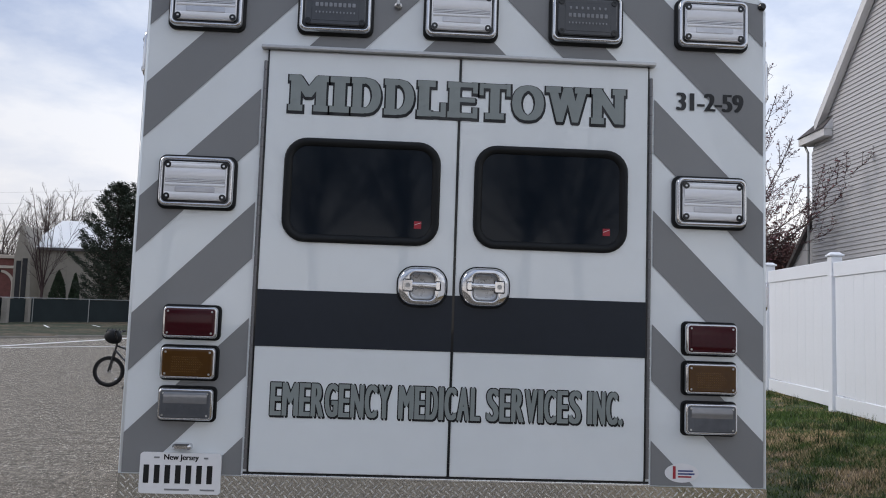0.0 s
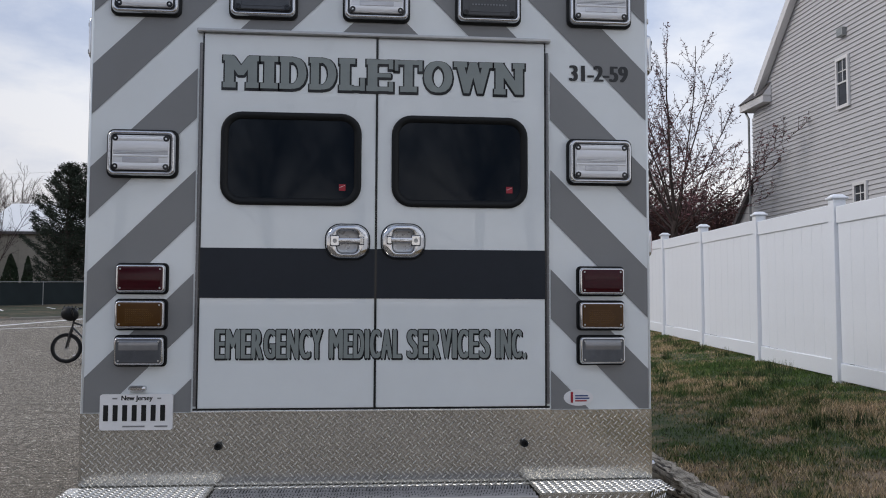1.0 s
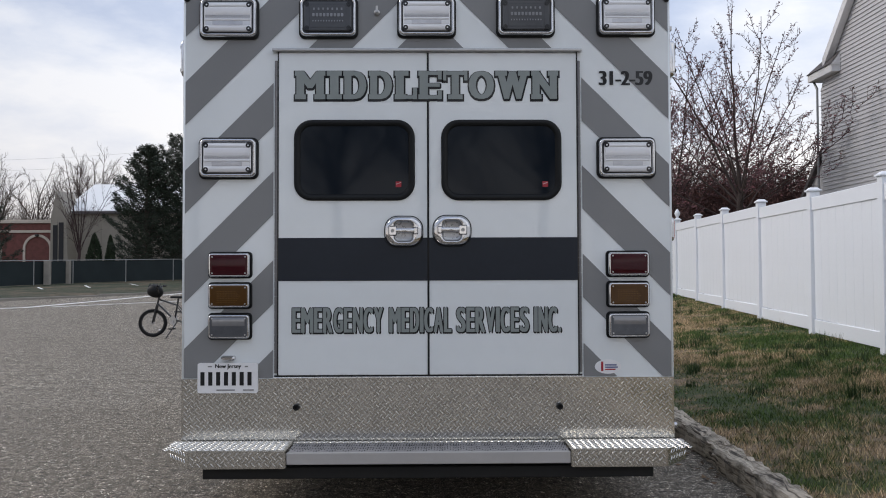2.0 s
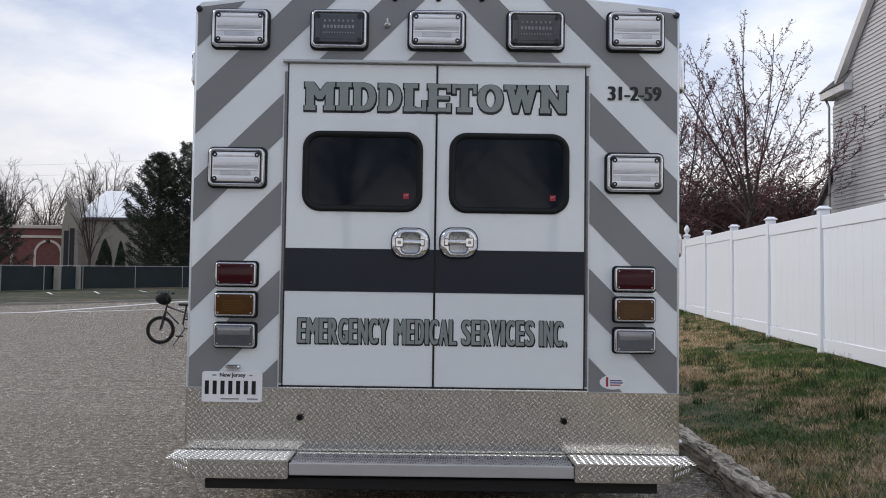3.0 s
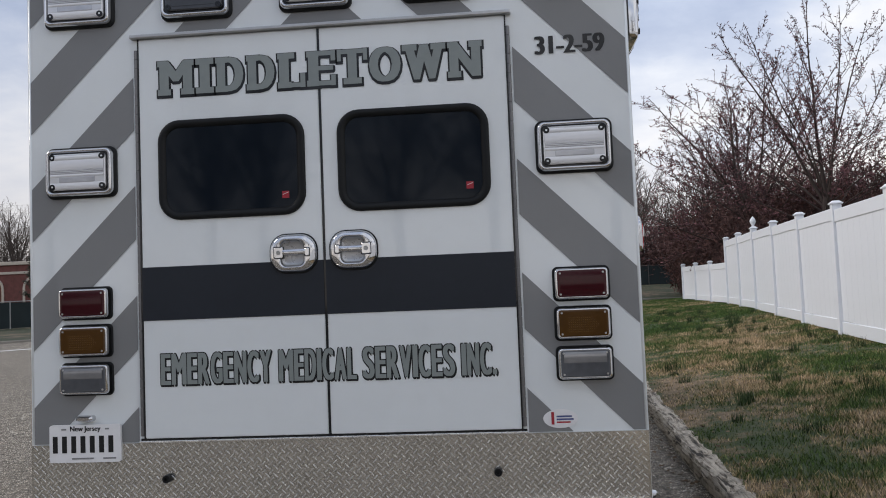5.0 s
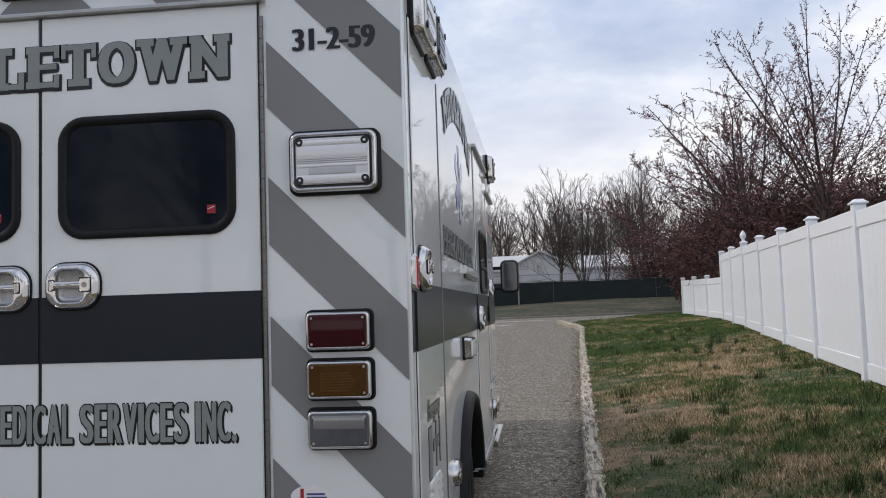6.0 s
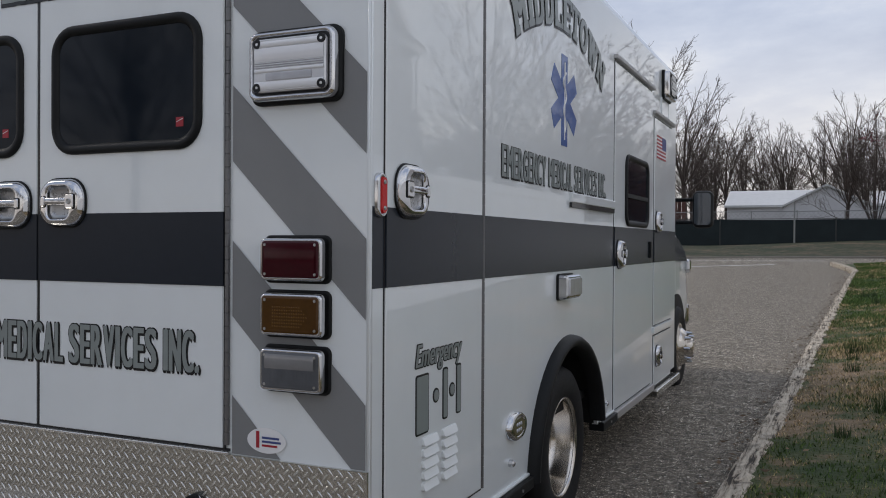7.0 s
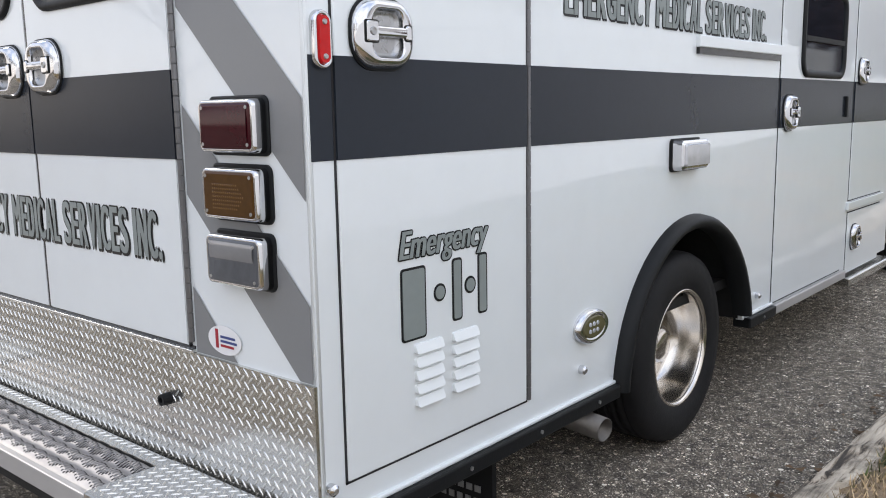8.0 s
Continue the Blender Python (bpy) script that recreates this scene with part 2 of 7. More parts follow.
def asphalt_material():
    m = bpy.data.materials.new("worn_asphalt")
    m.use_nodes = True
    n = Nodes(m.node_tree)
    pos = n.add("ShaderNodeTexCoord").outputs["Object"]
    grit = n.add("ShaderNodeTexNoise", {"Vector": pos, "Scale": 150.0, "Detail": 4.0, "Roughness": 0.7}).outputs[0]
    c = n.ramp(grit, [(0.36, (0.020, 0.017, 0.014)), (0.50, (0.085, 0.074, 0.062)), (0.64, (0.25, 0.225, 0.19))])
    clot = n.add("ShaderNodeTexNoise", {"Vector": pos, "Scale": 34.0, "Detail": 4.0, "Roughness": 0.7}).outputs[0]
    c = n.mix(n.ramp(clot, [(0.48, (0, 0, 0)), (0.66, (0.28, 0.28, 0.28))]), c, (0.20, 0.180, 0.154))
    c = n.mix(n.ramp(clot, [(0.34, (0.7, 0.7, 0.7)), (0.44, (0, 0, 0))]), c, (0.028, 0.024, 0.020))
    dist = None
    wob = n.add("ShaderNodeTexNoise", {"Vector": pos, "Scale": 60.0, "Detail": 2.0}).outputs["Color"]
    warped = n.mix(0.0025, pos, wob, "ADD")
    for size, keep, tone in ((150.0, 0.30, 0.95), (98.0, 0.46, 1.05), (62.0, 0.78, 1.0), (44.0, 0.87, 0.95)):
        vor = n.add("ShaderNodeTexVoronoi", {"Vector": warped, "Scale": size})
        cell = n.add("ShaderNodeSeparateXYZ", {0: vor.outputs["Color"]})
        pick = n.ramp(cell.outputs[0], [(keep - 0.02, (0, 0, 0)), (keep + 0.02, (1, 1, 1))])
        reach = n.math("MULTIPLY_ADD", cell.outputs[2], 0.28, 0.18)
        spot = n.math("LESS_THAN", vor.outputs["Distance"], reach)
        stone = n.ramp(cell.outputs[1], [(0.0, (0.13 * tone, 0.11 * tone, 0.09 * tone)), (0.40, (0.36 * tone, 0.32 * tone, 0.265 * tone)), (0.75, (0.66 * tone, 0.61 * tone, 0.53 * tone)), (1.0, (0.88 * tone, 0.84 * tone, 0.77 * tone))])
        c = n.mix(n.math("MULTIPLY", pick, spot), c, stone)
        dist = vor.outputs["Distance"] if dist is None else dist
    mott = n.add("ShaderNodeTexNoise", {"Vector": pos, "Scale": 16.0, "Detail": 5.0, "Roughness": 0.75}).outputs[0]
    c = n.mix(1.0, c, n.ramp(mott, [(0.36, (0.60, 0.60, 0.60)), (0.64, (2.0, 1.95, 1.87))]), "MULTIPLY")
    large = n.add("ShaderNodeTexNoise", {"Vector": pos, "Scale": 0.4, "Detail": 6.0, "Roughness": 0.6}).outputs[0]
    c = n.mix(n.ramp(large, [(0.38, (0, 0, 0)), (0.7, (0.22, 0.22, 0.22))]), c, (0.19, 0.170, 0.143))
    bn = n.add("ShaderNodeBump", {"Height": n.math("ADD", dist, clot), "Strength": 0.7, "Distance": 0.006}, invert=True)
    p = n.add("ShaderNodeBsdfPrincipled", {"Base Color": c, "Roughness": 0.9, "Specular IOR Level": 0.2, "Normal": bn.outputs[0]})
    n.add("ShaderNodeOutputMaterial", {0: p.outputs[0]})
    return m


def turf_material(name, blade, dim=1.0, bias=0.0):
    """Spring turf: green tufts among straw and bare brown patches, one pattern for the soil and for the blades."""
    m = bpy.data.materials.new(name)
    m.use_nodes = True
    n = Nodes(m.node_tree)
    pos = n.add("ShaderNodeTexCoord").outputs["Object"]
    a = n.add("ShaderNodeTexNoise", {"Vector": pos, "Scale": 0.55, "Detail": 5.0, "Roughness": 0.6}).outputs[0]
    b = n.add("ShaderNodeTexNoise", {"Vector": pos, "Scale": 3.2, "Detail": 6.0, "Roughness": 0.65}).outputs[0]
    f = n.math("ADD", n.math("MULTIPLY", a, 0.50), n.math("MULTIPLY", b, 0.50))
    along = n.add("ShaderNodeSeparateXYZ", {0: pos}).outputs[1]
    worn = n.ramp(n.math("MULTIPLY", along, 0.04), [(0.10, (0.76, 0.76, 0.76)), (0.20, (0.52, 0.52, 0.52)), (0.28, (0.56, 0.56, 0.56)), (0.44, (0.72, 0.72, 0.72)), (0.54, (0.28, 0.28, 0.28))])
    f = n.math("ADD", f, n.math("MULTIPLY_ADD", worn, 0.13, -0.062 + bias))
    if blade:
        rnd = n.add("ShaderNodeNewGeometry").outputs["Random Per Island"]
        f = n.math("ADD", f, n.math("MULTIPLY_ADD", rnd, 0.10, -0.05))
        c = n.ramp(f, [(0.43, (0.058, 0.108, 0.022)), (0.50, (0.105, 0.140, 0.040)), (0.54, (0.29, 0.225, 0.115)), (0.60, (0.46, 0.345, 0.215))])
        g = n.math("MULTIPLY_ADD", rnd, 1.25, 0.50)
        c = n.mix(1.0, c, n.add("ShaderNodeCombineXYZ", {0: g, 1: g, 2: g}).outputs[0], "MULTIPLY")
    else:
        c = n.ramp(f, [(0.42, (0.030, 0.052, 0.013)), (0.49, (0.062, 0.074, 0.027)), (0.54, (0.155, 0.112, 0.064)), (0.60, (0.26, 0.185, 0.116))])
    c = n.mix(1.0, c, (dim, dim, dim), "MULTIPLY")
    h = n.add("ShaderNodeTexNoise", {"Vector": pos, "Scale": 45.0, "Detail": 5.0}).outputs[0]
    bn = n.add("ShaderNodeBump", {"Height": h, "Strength": 0.6, "Distance": 0.03})
    p = n.add("ShaderNodeBsdfPrincipled", {"Base Color": c, "Roughness": 0.9, "Normal": bn.outputs[0]})
    n.add("ShaderNodeOutputMaterial", {0: p.outputs[0]})
    return m


def timber_material():
    """Old sawn timber, grain running along the kerb, split and stained."""
    m = bpy.data.materials.new("weathered_timber")
    m.use_nodes = True
    n = Nodes(m.node_tree)
    pos = n.add("ShaderNodeTexCoord").outputs["Object"]
    run = n.add("ShaderNodeMapping", {"Vector": pos, "Scale": (42.0, 2.2, 42.0)}).outputs[0]
    grain = n.add("ShaderNodeTexNoise", {"Vector": run, "Scale": 1.0, "Detail": 6.0, "Roughness": 0.65, "Distortion": 0.6}).outputs[0]
    c = n.ramp(grain, [(0.38, (0.045, 0.037, 0.030)), (0.43, (0.25, 0.205, 0.155)), (0.50, (0.50, 0.435, 0.35)), (0.68, (0.70, 0.62, 0.51))])
    blot = n.add("ShaderNodeTexNoise", {"Vector": pos, "Scale": 5.0, "Detail": 7.0, "Roughness": 0.7}).outputs[0]
    c = n.mix(n.ramp(blot, [(0.51, (0, 0, 0)), (0.66, (0.75, 0.75, 0.75))]), c, (0.085, 0.072, 0.058))
    bn = n.add("ShaderNodeBump", {"Height": grain, "Strength": 1.0, "Distance": 0.02})
    p = n.add("ShaderNodeBsdfPrincipled", {"Base Color": c, "Roughness": 0.9, "Normal": bn.outputs[0]})
    n.add("ShaderNodeOutputMaterial", {0: p.outputs[0]})
    return m


ASPHALT = asphalt_material()
SOIL = turf_material("lawn_soil", False, 1.06, -0.010)
BLADE = turf_material("grass_blades", True, 1.06, -0.010)
VERGE_TURF = turf_material("verge_turf", False, 0.52, 0.012)
TIMBER = timber_material()

# ======== building helpers ========


def thing(name, label, category, group="", kind="", at=(0, 0, 0), turn=0.0):
    e = new(name)
    e.empty_display_size = 0.2
    e.matrix_basis = pose(*at, 0, 0, turn)
    return tagged(e, label, category, group, kind)


def link(name, me, material, parent=None, label="", smooth=False):
    if not me.materials:
        me.materials.append(material)
    if smooth:
        me.polygons.foreach_set("use_smooth", [True] * len(me.polygons))
    ob = new(name, me)
    if parent is not None:
        ob.parent = parent
    if label:
        ob["label"] = label
    return ob


def part(name, bm, material, parent=None, label="", smooth=False):
    bmesh.ops.recalc_face_normals(bm, faces=bm.faces)
    me = bpy.data.meshes.new(name)
    bm.to_mesh(me)
    bm.free()
    return link(name, me, material, parent, label, smooth)


def raw(name, verts, faces, material, parent=None, label="", smooth=False):
    me = bpy.data.meshes.new(name)
    me.from_pydata(verts, [], faces)
    me.update()
    return link(name, me, material, parent, label, smooth)


def box(bm, x0, x1, y0, y1, z0, z1, m=None):
    vs = [bm.verts.new((x, y, z)) for x in (x0, x1) for y in (y0, y1) for z in (z0, z1)]
    for q in ((0, 1, 3, 2), (4, 6, 7, 5), (0, 4, 5, 1), (2, 3, 7, 6), (0, 2, 6, 4), (1, 5, 7, 3)):
        bm.faces.new([vs[i] for i in q])
    if m is not None:
        for v in vs:
            v.co = m @ v.co
    return bm


def soft_box(x0, x1, y0, y1, z0, z1, r=0.01, seg=2, m=None):
    bm = box(bmesh.new(), x0, x1, y0, y1, z0, z1, m)
    bmesh.ops.bevel(bm, geom=bm.edges[:], offset=r, segments=seg, affect="EDGES", profile=0.5)
    return bm


def rrect(w, h, r, seg=5):
    """A rounded rectangle round the origin, as 2D points."""
    r = min(r, w / 2 - 1e-4, h / 2 - 1e-4)
    out = []
    for cx, cy, a0 in ((w / 2 - r, h / 2 - r, 0), (-w / 2 + r, h / 2 - r, 90), (-w / 2 + r, -h / 2 + r, 180), (w / 2 - r, -h / 2 + r, 270)):
        for i in range(seg + 1):
            a = radians(a0 + 90 * i / seg)
            out.append((cx + r * math.cos(a), cy + r * math.sin(a)))
    return out


def ellipse(a, b, seg=24):
    return [(a * math.cos(2 * math.pi * i / seg), b * math.sin(2 * math.pi * i / seg)) for i in range(seg)]


def loft(bm, m, rings, cap0=True, cap1=True, closed=True):
    """Rings of (2D points, depth), joined one to the next."""
    rows = [[bm.verts.new(m @ Vector((u, v, d))) for u, v in pts] for pts, d in rings]
    n = len(rows[0])
    for a, b in zip(rows, rows[1:]):
        for i in range(n if closed else n - 1):
            j = (i + 1) % n
            bm.faces.new((a[i], a[j], b[j], b[i]))
    if cap0:
        bm.faces.new(rows[0][::-1])
    if cap1:
        bm.faces.new(rows[-1])
    return bm


def frame_ring(bm, m, outer, inner, d0, d1):
    """A flat frame between two outlines of the same count, from depth d0 to d1."""
    loft(bm, m, [(outer, d0), (outer, d1), (inner, d1), (inner, d0), (outer, d0)], False, False)
    bmesh.ops.remove_doubles(bm, verts=bm.verts[:], dist=1e-5)
    return bm


def rod(bm, a, b, r0, r1=None, seg=8, caps=True):
    a, b = Vector(a), Vector(b)
    r1 = r0 if r1 is None else r1
    d = (b - a).normalized()
    s = d.orthogonal().normalized()
    t = d.cross(s)
    rows = []
    for p, r in ((a, r0), (b, r1)):
        rows.append([bm.verts.new(p + (s * math.cos(2 * math.pi * i / seg) + t * math.sin(2 * math.pi * i / seg)) * r) for i in range(seg)])
    for i in range(seg):
        j = (i + 1) % seg
        bm.faces.new((rows[0][i], rows[0][j], rows[1][j], rows[1][i]))
    if caps:
        bm.faces.new(rows[0][::-1])
        bm.faces.new(rows[1])
    return bm


def lathe(bm, c, axis, profile, seg=40):
    """A profile of (radius, along) turned round an axis ('x' or 'y' or 'z') through c."""
    c = Vector(c)
    rows = []
    for r, l in profile:
        row = []
        for i in range(seg):
            a = 2 * math.pi * i / seg
            p = {"x": (l, r * math.cos(a), r * math.sin(a)), "y": (r * math.cos(a), l, r * math.sin(a)), "z": (r * math.cos(a), r * math.sin(a), l)}[axis]
            row.append(bm.verts.new(c + Vector(p)))
        rows.append(row)
    for a, b in zip(rows, rows[1:]):
        for i in range(seg):
            j = (i + 1) % seg
            bm.faces.new((a[i], a[j], b[j], b[i]))
    return bm


def clip(poly, a, b, c):
    """The part of a convex polygon with a*x + b*y <= c."""
    out = []
    for (x0, y0), (x1, y1) in zip(poly, poly[1:] + poly[:1]):
        f0, f1 = a * x0 + b * y0 - c, a * x1 + b * y1 - c
        if f0 <= 0:
            out.append((x0, y0))
        if f0 * f1 < 0:
            k = f0 / (f0 - f1)
            out.append((x0 + k * (x1 - x0), y0 + k * (y1 - y0)))
    return out


def axes(o, u, v, n):
    return Matrix(((u[0], v[0], n[0], o[0]), (u[1], v[1], n[1], o[1]), (u[2], v[2], n[2], o[2]), (0, 0, 0, 1)))


HALF = 1.222      # half the width of the box body


def rear(x, z, out=0.0):
    return axes((x, -out, z), (1, 0, 0), (0, 0, 1), (0, -1, 0))


def side(y, z, out=0.0):
    return axes((HALF + out, y, z), (0, 1, 0), (0, 0, 1), (1, 0, 0))


def left(y, z, out=0.0):
    return axes((-HALF - out, y, z), (0, -1, 0), (0, 0, 1), (-1, 0, 0))


def rise(y):
    """Height of the asphalt: level under the vehicle, then a gentle grade."""
    if y < 3:
        return 0.0
    if y < 7:
        return 0.026 * (y - 3) ** 2 / 8
    return 0.026 * (min(y, 44) - 5)


def glyphs(text, bold=0.0):
    """Outline of a text in the built-in font, as 2D vertices and faces."""
    cu = bpy.data.curves.new("text", "FONT")
    cu.body, cu.offset, cu.resolution_u = text, bold, 4
    ob = new("text", cu)
    dg = bpy.context.evaluated_depsgraph_get()
    me = bpy.data.meshes.new_from_object(ob.evaluated_get(dg))
    vs = [(v.co.x, v.co.y) for v in me.vertices]
    fs = [tuple(p.vertices) for p in me.polygons]
    bpy.data.objects.remove(ob)
    bpy.data.curves.remove(cu)
    bpy.data.meshes.remove(me)
    return vs, fs


def fitted(vs, x0, x1, y0, y1, ref=None):
    ref = ref or vs
    a0, a1 = min(v[0] for v in ref), max(v[0] for v in ref)
    b0, b1 = min(v[1] for v in ref), max(v[1] for v in ref)
    return [(x0 + (x - a0) / (a1 - a0) * (x1 - x0), y0 + (y - b0) / (b1 - b0) * (y1 - y0)) for x, y in vs]


def lettering(name, m, layers, parent, label):
    """layers: (2D vertices, faces, depth, material), the first one the face and the others its parts."""
    top = None
    for i, (vs, fs, d, ma) in enumerate(layers):
        verts = [m @ Vector((x, y, d if not isinstance(d, list) else d[k])) for k, (x, y) in enumerate(vs)]
        ob = raw(name if i == 0 else "letter_outline", verts, fs, ma, parent if i == 0 else top, label if i == 0 else "")
        top = top or ob
    return top


def smear(vs, fs, shifts, step=0.00006):
    """Copies of a flat outline, shifted and laid one over the other, to make it heavier."""
    ov, of, od = [], [], []
    for k, (dx, dy) in enumerate(shifts):
        n = len(ov)
        ov += [(x + dx, y + dy) for x, y in vs]
        of += [tuple(i + n for i in f) for f in fs]
        od += [k * step] * len(vs)
    return ov, of, od


def halo(r, b=0.0, shadow=(0, 0)):
    """Shifts for a dark outline of width r round a face made heavier by b, and for its drop shadow."""
    ring = [(math.copysign(b, math.cos(a)) * (abs(math.cos(a)) > 0.1) + r * math.cos(a), r * math.sin(a)) for a in [2 * math.pi * k / 10 for k in range(10)]]
    return [(0, 0)] + ring + [(x + shadow[0], y + shadow[1]) for x, y in ring]


def plain_word(text, w, h, bold=0.003, edge=0.004, shear=0.0, shadow=(0.004, -0.005)):
    """Face and dark outline of a word fitted to w by h, round the origin."""
    vs, fs = glyphs(text)
    vs = fitted([(x + shear * y, y) for x, y in vs], -w / 2 + bold, w / 2 - bold, -h / 2, h / 2)
    return smear(vs, fs, [(-bold, 0), (-bold / 3, 0), (bold / 3, 0), (bold, 0)]), smear(vs, fs, halo(edge, bold, shadow))


CONDENSED = {"E": 0.86, "M": 1.26, "R": 1.0, "G": 1.02, "N": 1.04, "C": 0.98, "Y": 0.98, "D": 1.0, "I": 0.40, "A": 1.04, "L": 0.80, "S": 0.96, "V": 0.98, ".": 0.36}


def condensed_words(words, h, bold, edge, shadow):
    """Face and dark outline of heavy condensed capitals. words: (text, left, right), each letter fitted to its own width."""
    vs, fs = [], []
    for text, x0, x1 in words:
        gap = 0.065
        unit = (x1 - x0) / (sum(CONDENSED[c] for c in text) + gap * (len(text) - 1))
        x = x0
        for c in text:
            w = CONDENSED[c] * unit
            lv, lf = glyphs(c)
            top = -h / 2 + 0.17 * h if c == "." else h / 2
            if c == "I":
                lv, lf = [(0, 0), (1, 0), (1, 1), (0, 1)], [(0, 1, 2, 3)]
            lv = fitted(lv, x + bold, x + w - bold, -h / 2, top)
            k = len(vs)
            vs += lv
            fs += [tuple(i + k for i in f) for f in lf]
            x += w + gap * unit
    return smear(vs, fs, [(-bold, 0), (-bold / 3, 0), (bold / 3, 0), (bold, 0)]), smear(vs, fs, halo(edge, bold, shadow))


SERIFS = {"M": ((0, 0.36, 0), (0.64, 1, 0), (0, 0.25, 1), (0.75, 1, 1)), "I": ((0, 1, 0), (0, 1, 1)), "D": ((0, 0.42, 0), (0, 0.42, 1)),
          "L": ((0, 0.62, 1), (0, 0.5, 0)), "E": ((0, 0.42, 0), (0, 0.42, 1)), "T": ((0.2, 0.8, 0),), "O": (), "W": ((0, 0.34, 1), (0.66, 1, 1)), "N": ((0, 0.38, 0), (0, 0.3, 1), (0.62, 1, 1))}
WIDTHS = {"M": 1.25, "I": 0.62, "D": 1.0, "L": 0.92, "E": 0.96, "T": 1.0, "O": 1.04, "W": 1.42, "N": 1.12}


def slab_word(text, w, h, grow=0.0, shift=(0, 0)):
    """A word in heavy slab capitals: built-in letters with slab serifs."""
    total = sum(WIDTHS[c] for c in text)
    gap = 0.055
    unit = w / (total + gap * (len(text) - 1))
    vs, fs, ds = [], [], []
    x = -w / 2
    for c in text:
        cw = WIDTHS[c] * unit
        pad = cw * (0.05 if c not in "IO" else (0.22 if c == "I" else 0.0))
        fat = 0.074 * h
        lv, lf = glyphs(c)
        lv = fitted(lv, x + pad + fat, x + cw - pad - fat, -h / 2 + 0.012 * h, h / 2 - 0.012 * h)
        lv, lf, ld = smear(lv, lf, [(fat * q / 4, 0.0) for q in range(-4, 5)] if not grow else halo(grow, fat) + [(fat * q / 3, e) for q in range(-3, 4) for e in (-grow, grow)])
        k = len(vs)
        vs += lv
        ds += ld
        fs += [tuple(i + k for i in f) for f in lf]
        for a, b, top in SERIFS[c]:
            sx0, sx1 = x + a * cw - grow, x + b * cw + grow
            t = 0.17 * h
            sy0, sy1 = (h / 2 - t - grow, h / 2 + grow) if top else (-h / 2 - grow, -h / 2 + t + grow)
            k = len(vs)
            vs += [(sx0, sy0), (sx1, sy0), (sx1, sy1), (sx0, sy1)]
            ds += [0.0008] * 4
            fs.append((k, k + 1, k + 2, k + 3))
        if c in "TEL":
            for a, b, y0, y1 in {"T": ((0, 0.13, 0.16, 0.5), (0.87, 1, 0.16, 0.5)), "E": ((0.84, 1, 0.2, 0.5), (0.84, 1, -0.5, -0.2)), "L": ((0.82, 1, -0.5, -0.1),)}[c]:
                k = len(vs)
                vs += [(x + a * cw - grow, y0 * h - grow), (x + b * cw + grow, y0 * h - grow), (x + b * cw + grow, y1 * h + grow), (x + a * cw - grow, y1 * h + grow)]
                ds += [0.0009] * 4
                fs.append((k, k + 1, k + 2, k + 3))
        x += cw + gap * unit
    return [(a + shift[0], b + shift[1]) for a, b in vs], fs, ds


def treads(spots, m, size=0.0262, wide=0.0052, high=0.0020):
    """Raised lugs of tread plate, slim and rounded, turned one way and the other by turns."""
    vs, fs = [], []
    foot = ((-0.5, 0), (-0.28, -0.46), (0, -0.5), (0.28, -0.46), (0.5, 0), (0.28, 0.46), (0, 0.5), (-0.28, 0.46))
    for u, v, flip in spots:
        a = radians(45 if flip else -45)
        ca, sa = math.cos(a), math.sin(a)
        k = len(vs)
        for scale, d in ((1.0, 0.0), (0.58, high)):
            for p, q in foot:
                p, q = p * size * scale ** 0.35, q * wide * scale
                vs.append(m @ Vector((u + p * ca - q * sa, v + p * sa + q * ca, d * (1 - 0.55 * abs(p) / size))))
        fs += [(k + e, k + (e + 1) % 8, k + 8 + (e + 1) % 8, k + 8 + e) for e in range(8)]
        fs.append(tuple(range(k + 8, k + 16)))
    return vs, fs


def tread_grid(u0, u1, v0, v1, step=0.0158):
    """Places of the lugs: rows that lean by turns, each row half a space along, so that every tip points at a neighbour's flank."""
    out = []
    nu, nv = int((u1 - u0) / step), int((v1 - v0) / step)
    for j in range(nv):
        for i in range(nu):
            if (i + j) % 2 == 0:
                out.append((u0 + step * (i + 0.5) + 0.5 * ((u1 - u0) - nu * step), v0 + step * (j + 0.5) + 0.5 * ((v1 - v0) - nv * step), j % 2))
    return out


# ======== the ambulance ========
AMB = thing("ambulance", "white box ambulance with grey chevrons and a charcoal stripe", "ambulance")
LEN = 4.75        # length of the box body
TOP = 2.635       # roof edge at the corners
BASE = 0.375      # lower edge of the sides


def crown(x):
    return TOP + 0.075 * (1 - (x / HALF) ** 2)


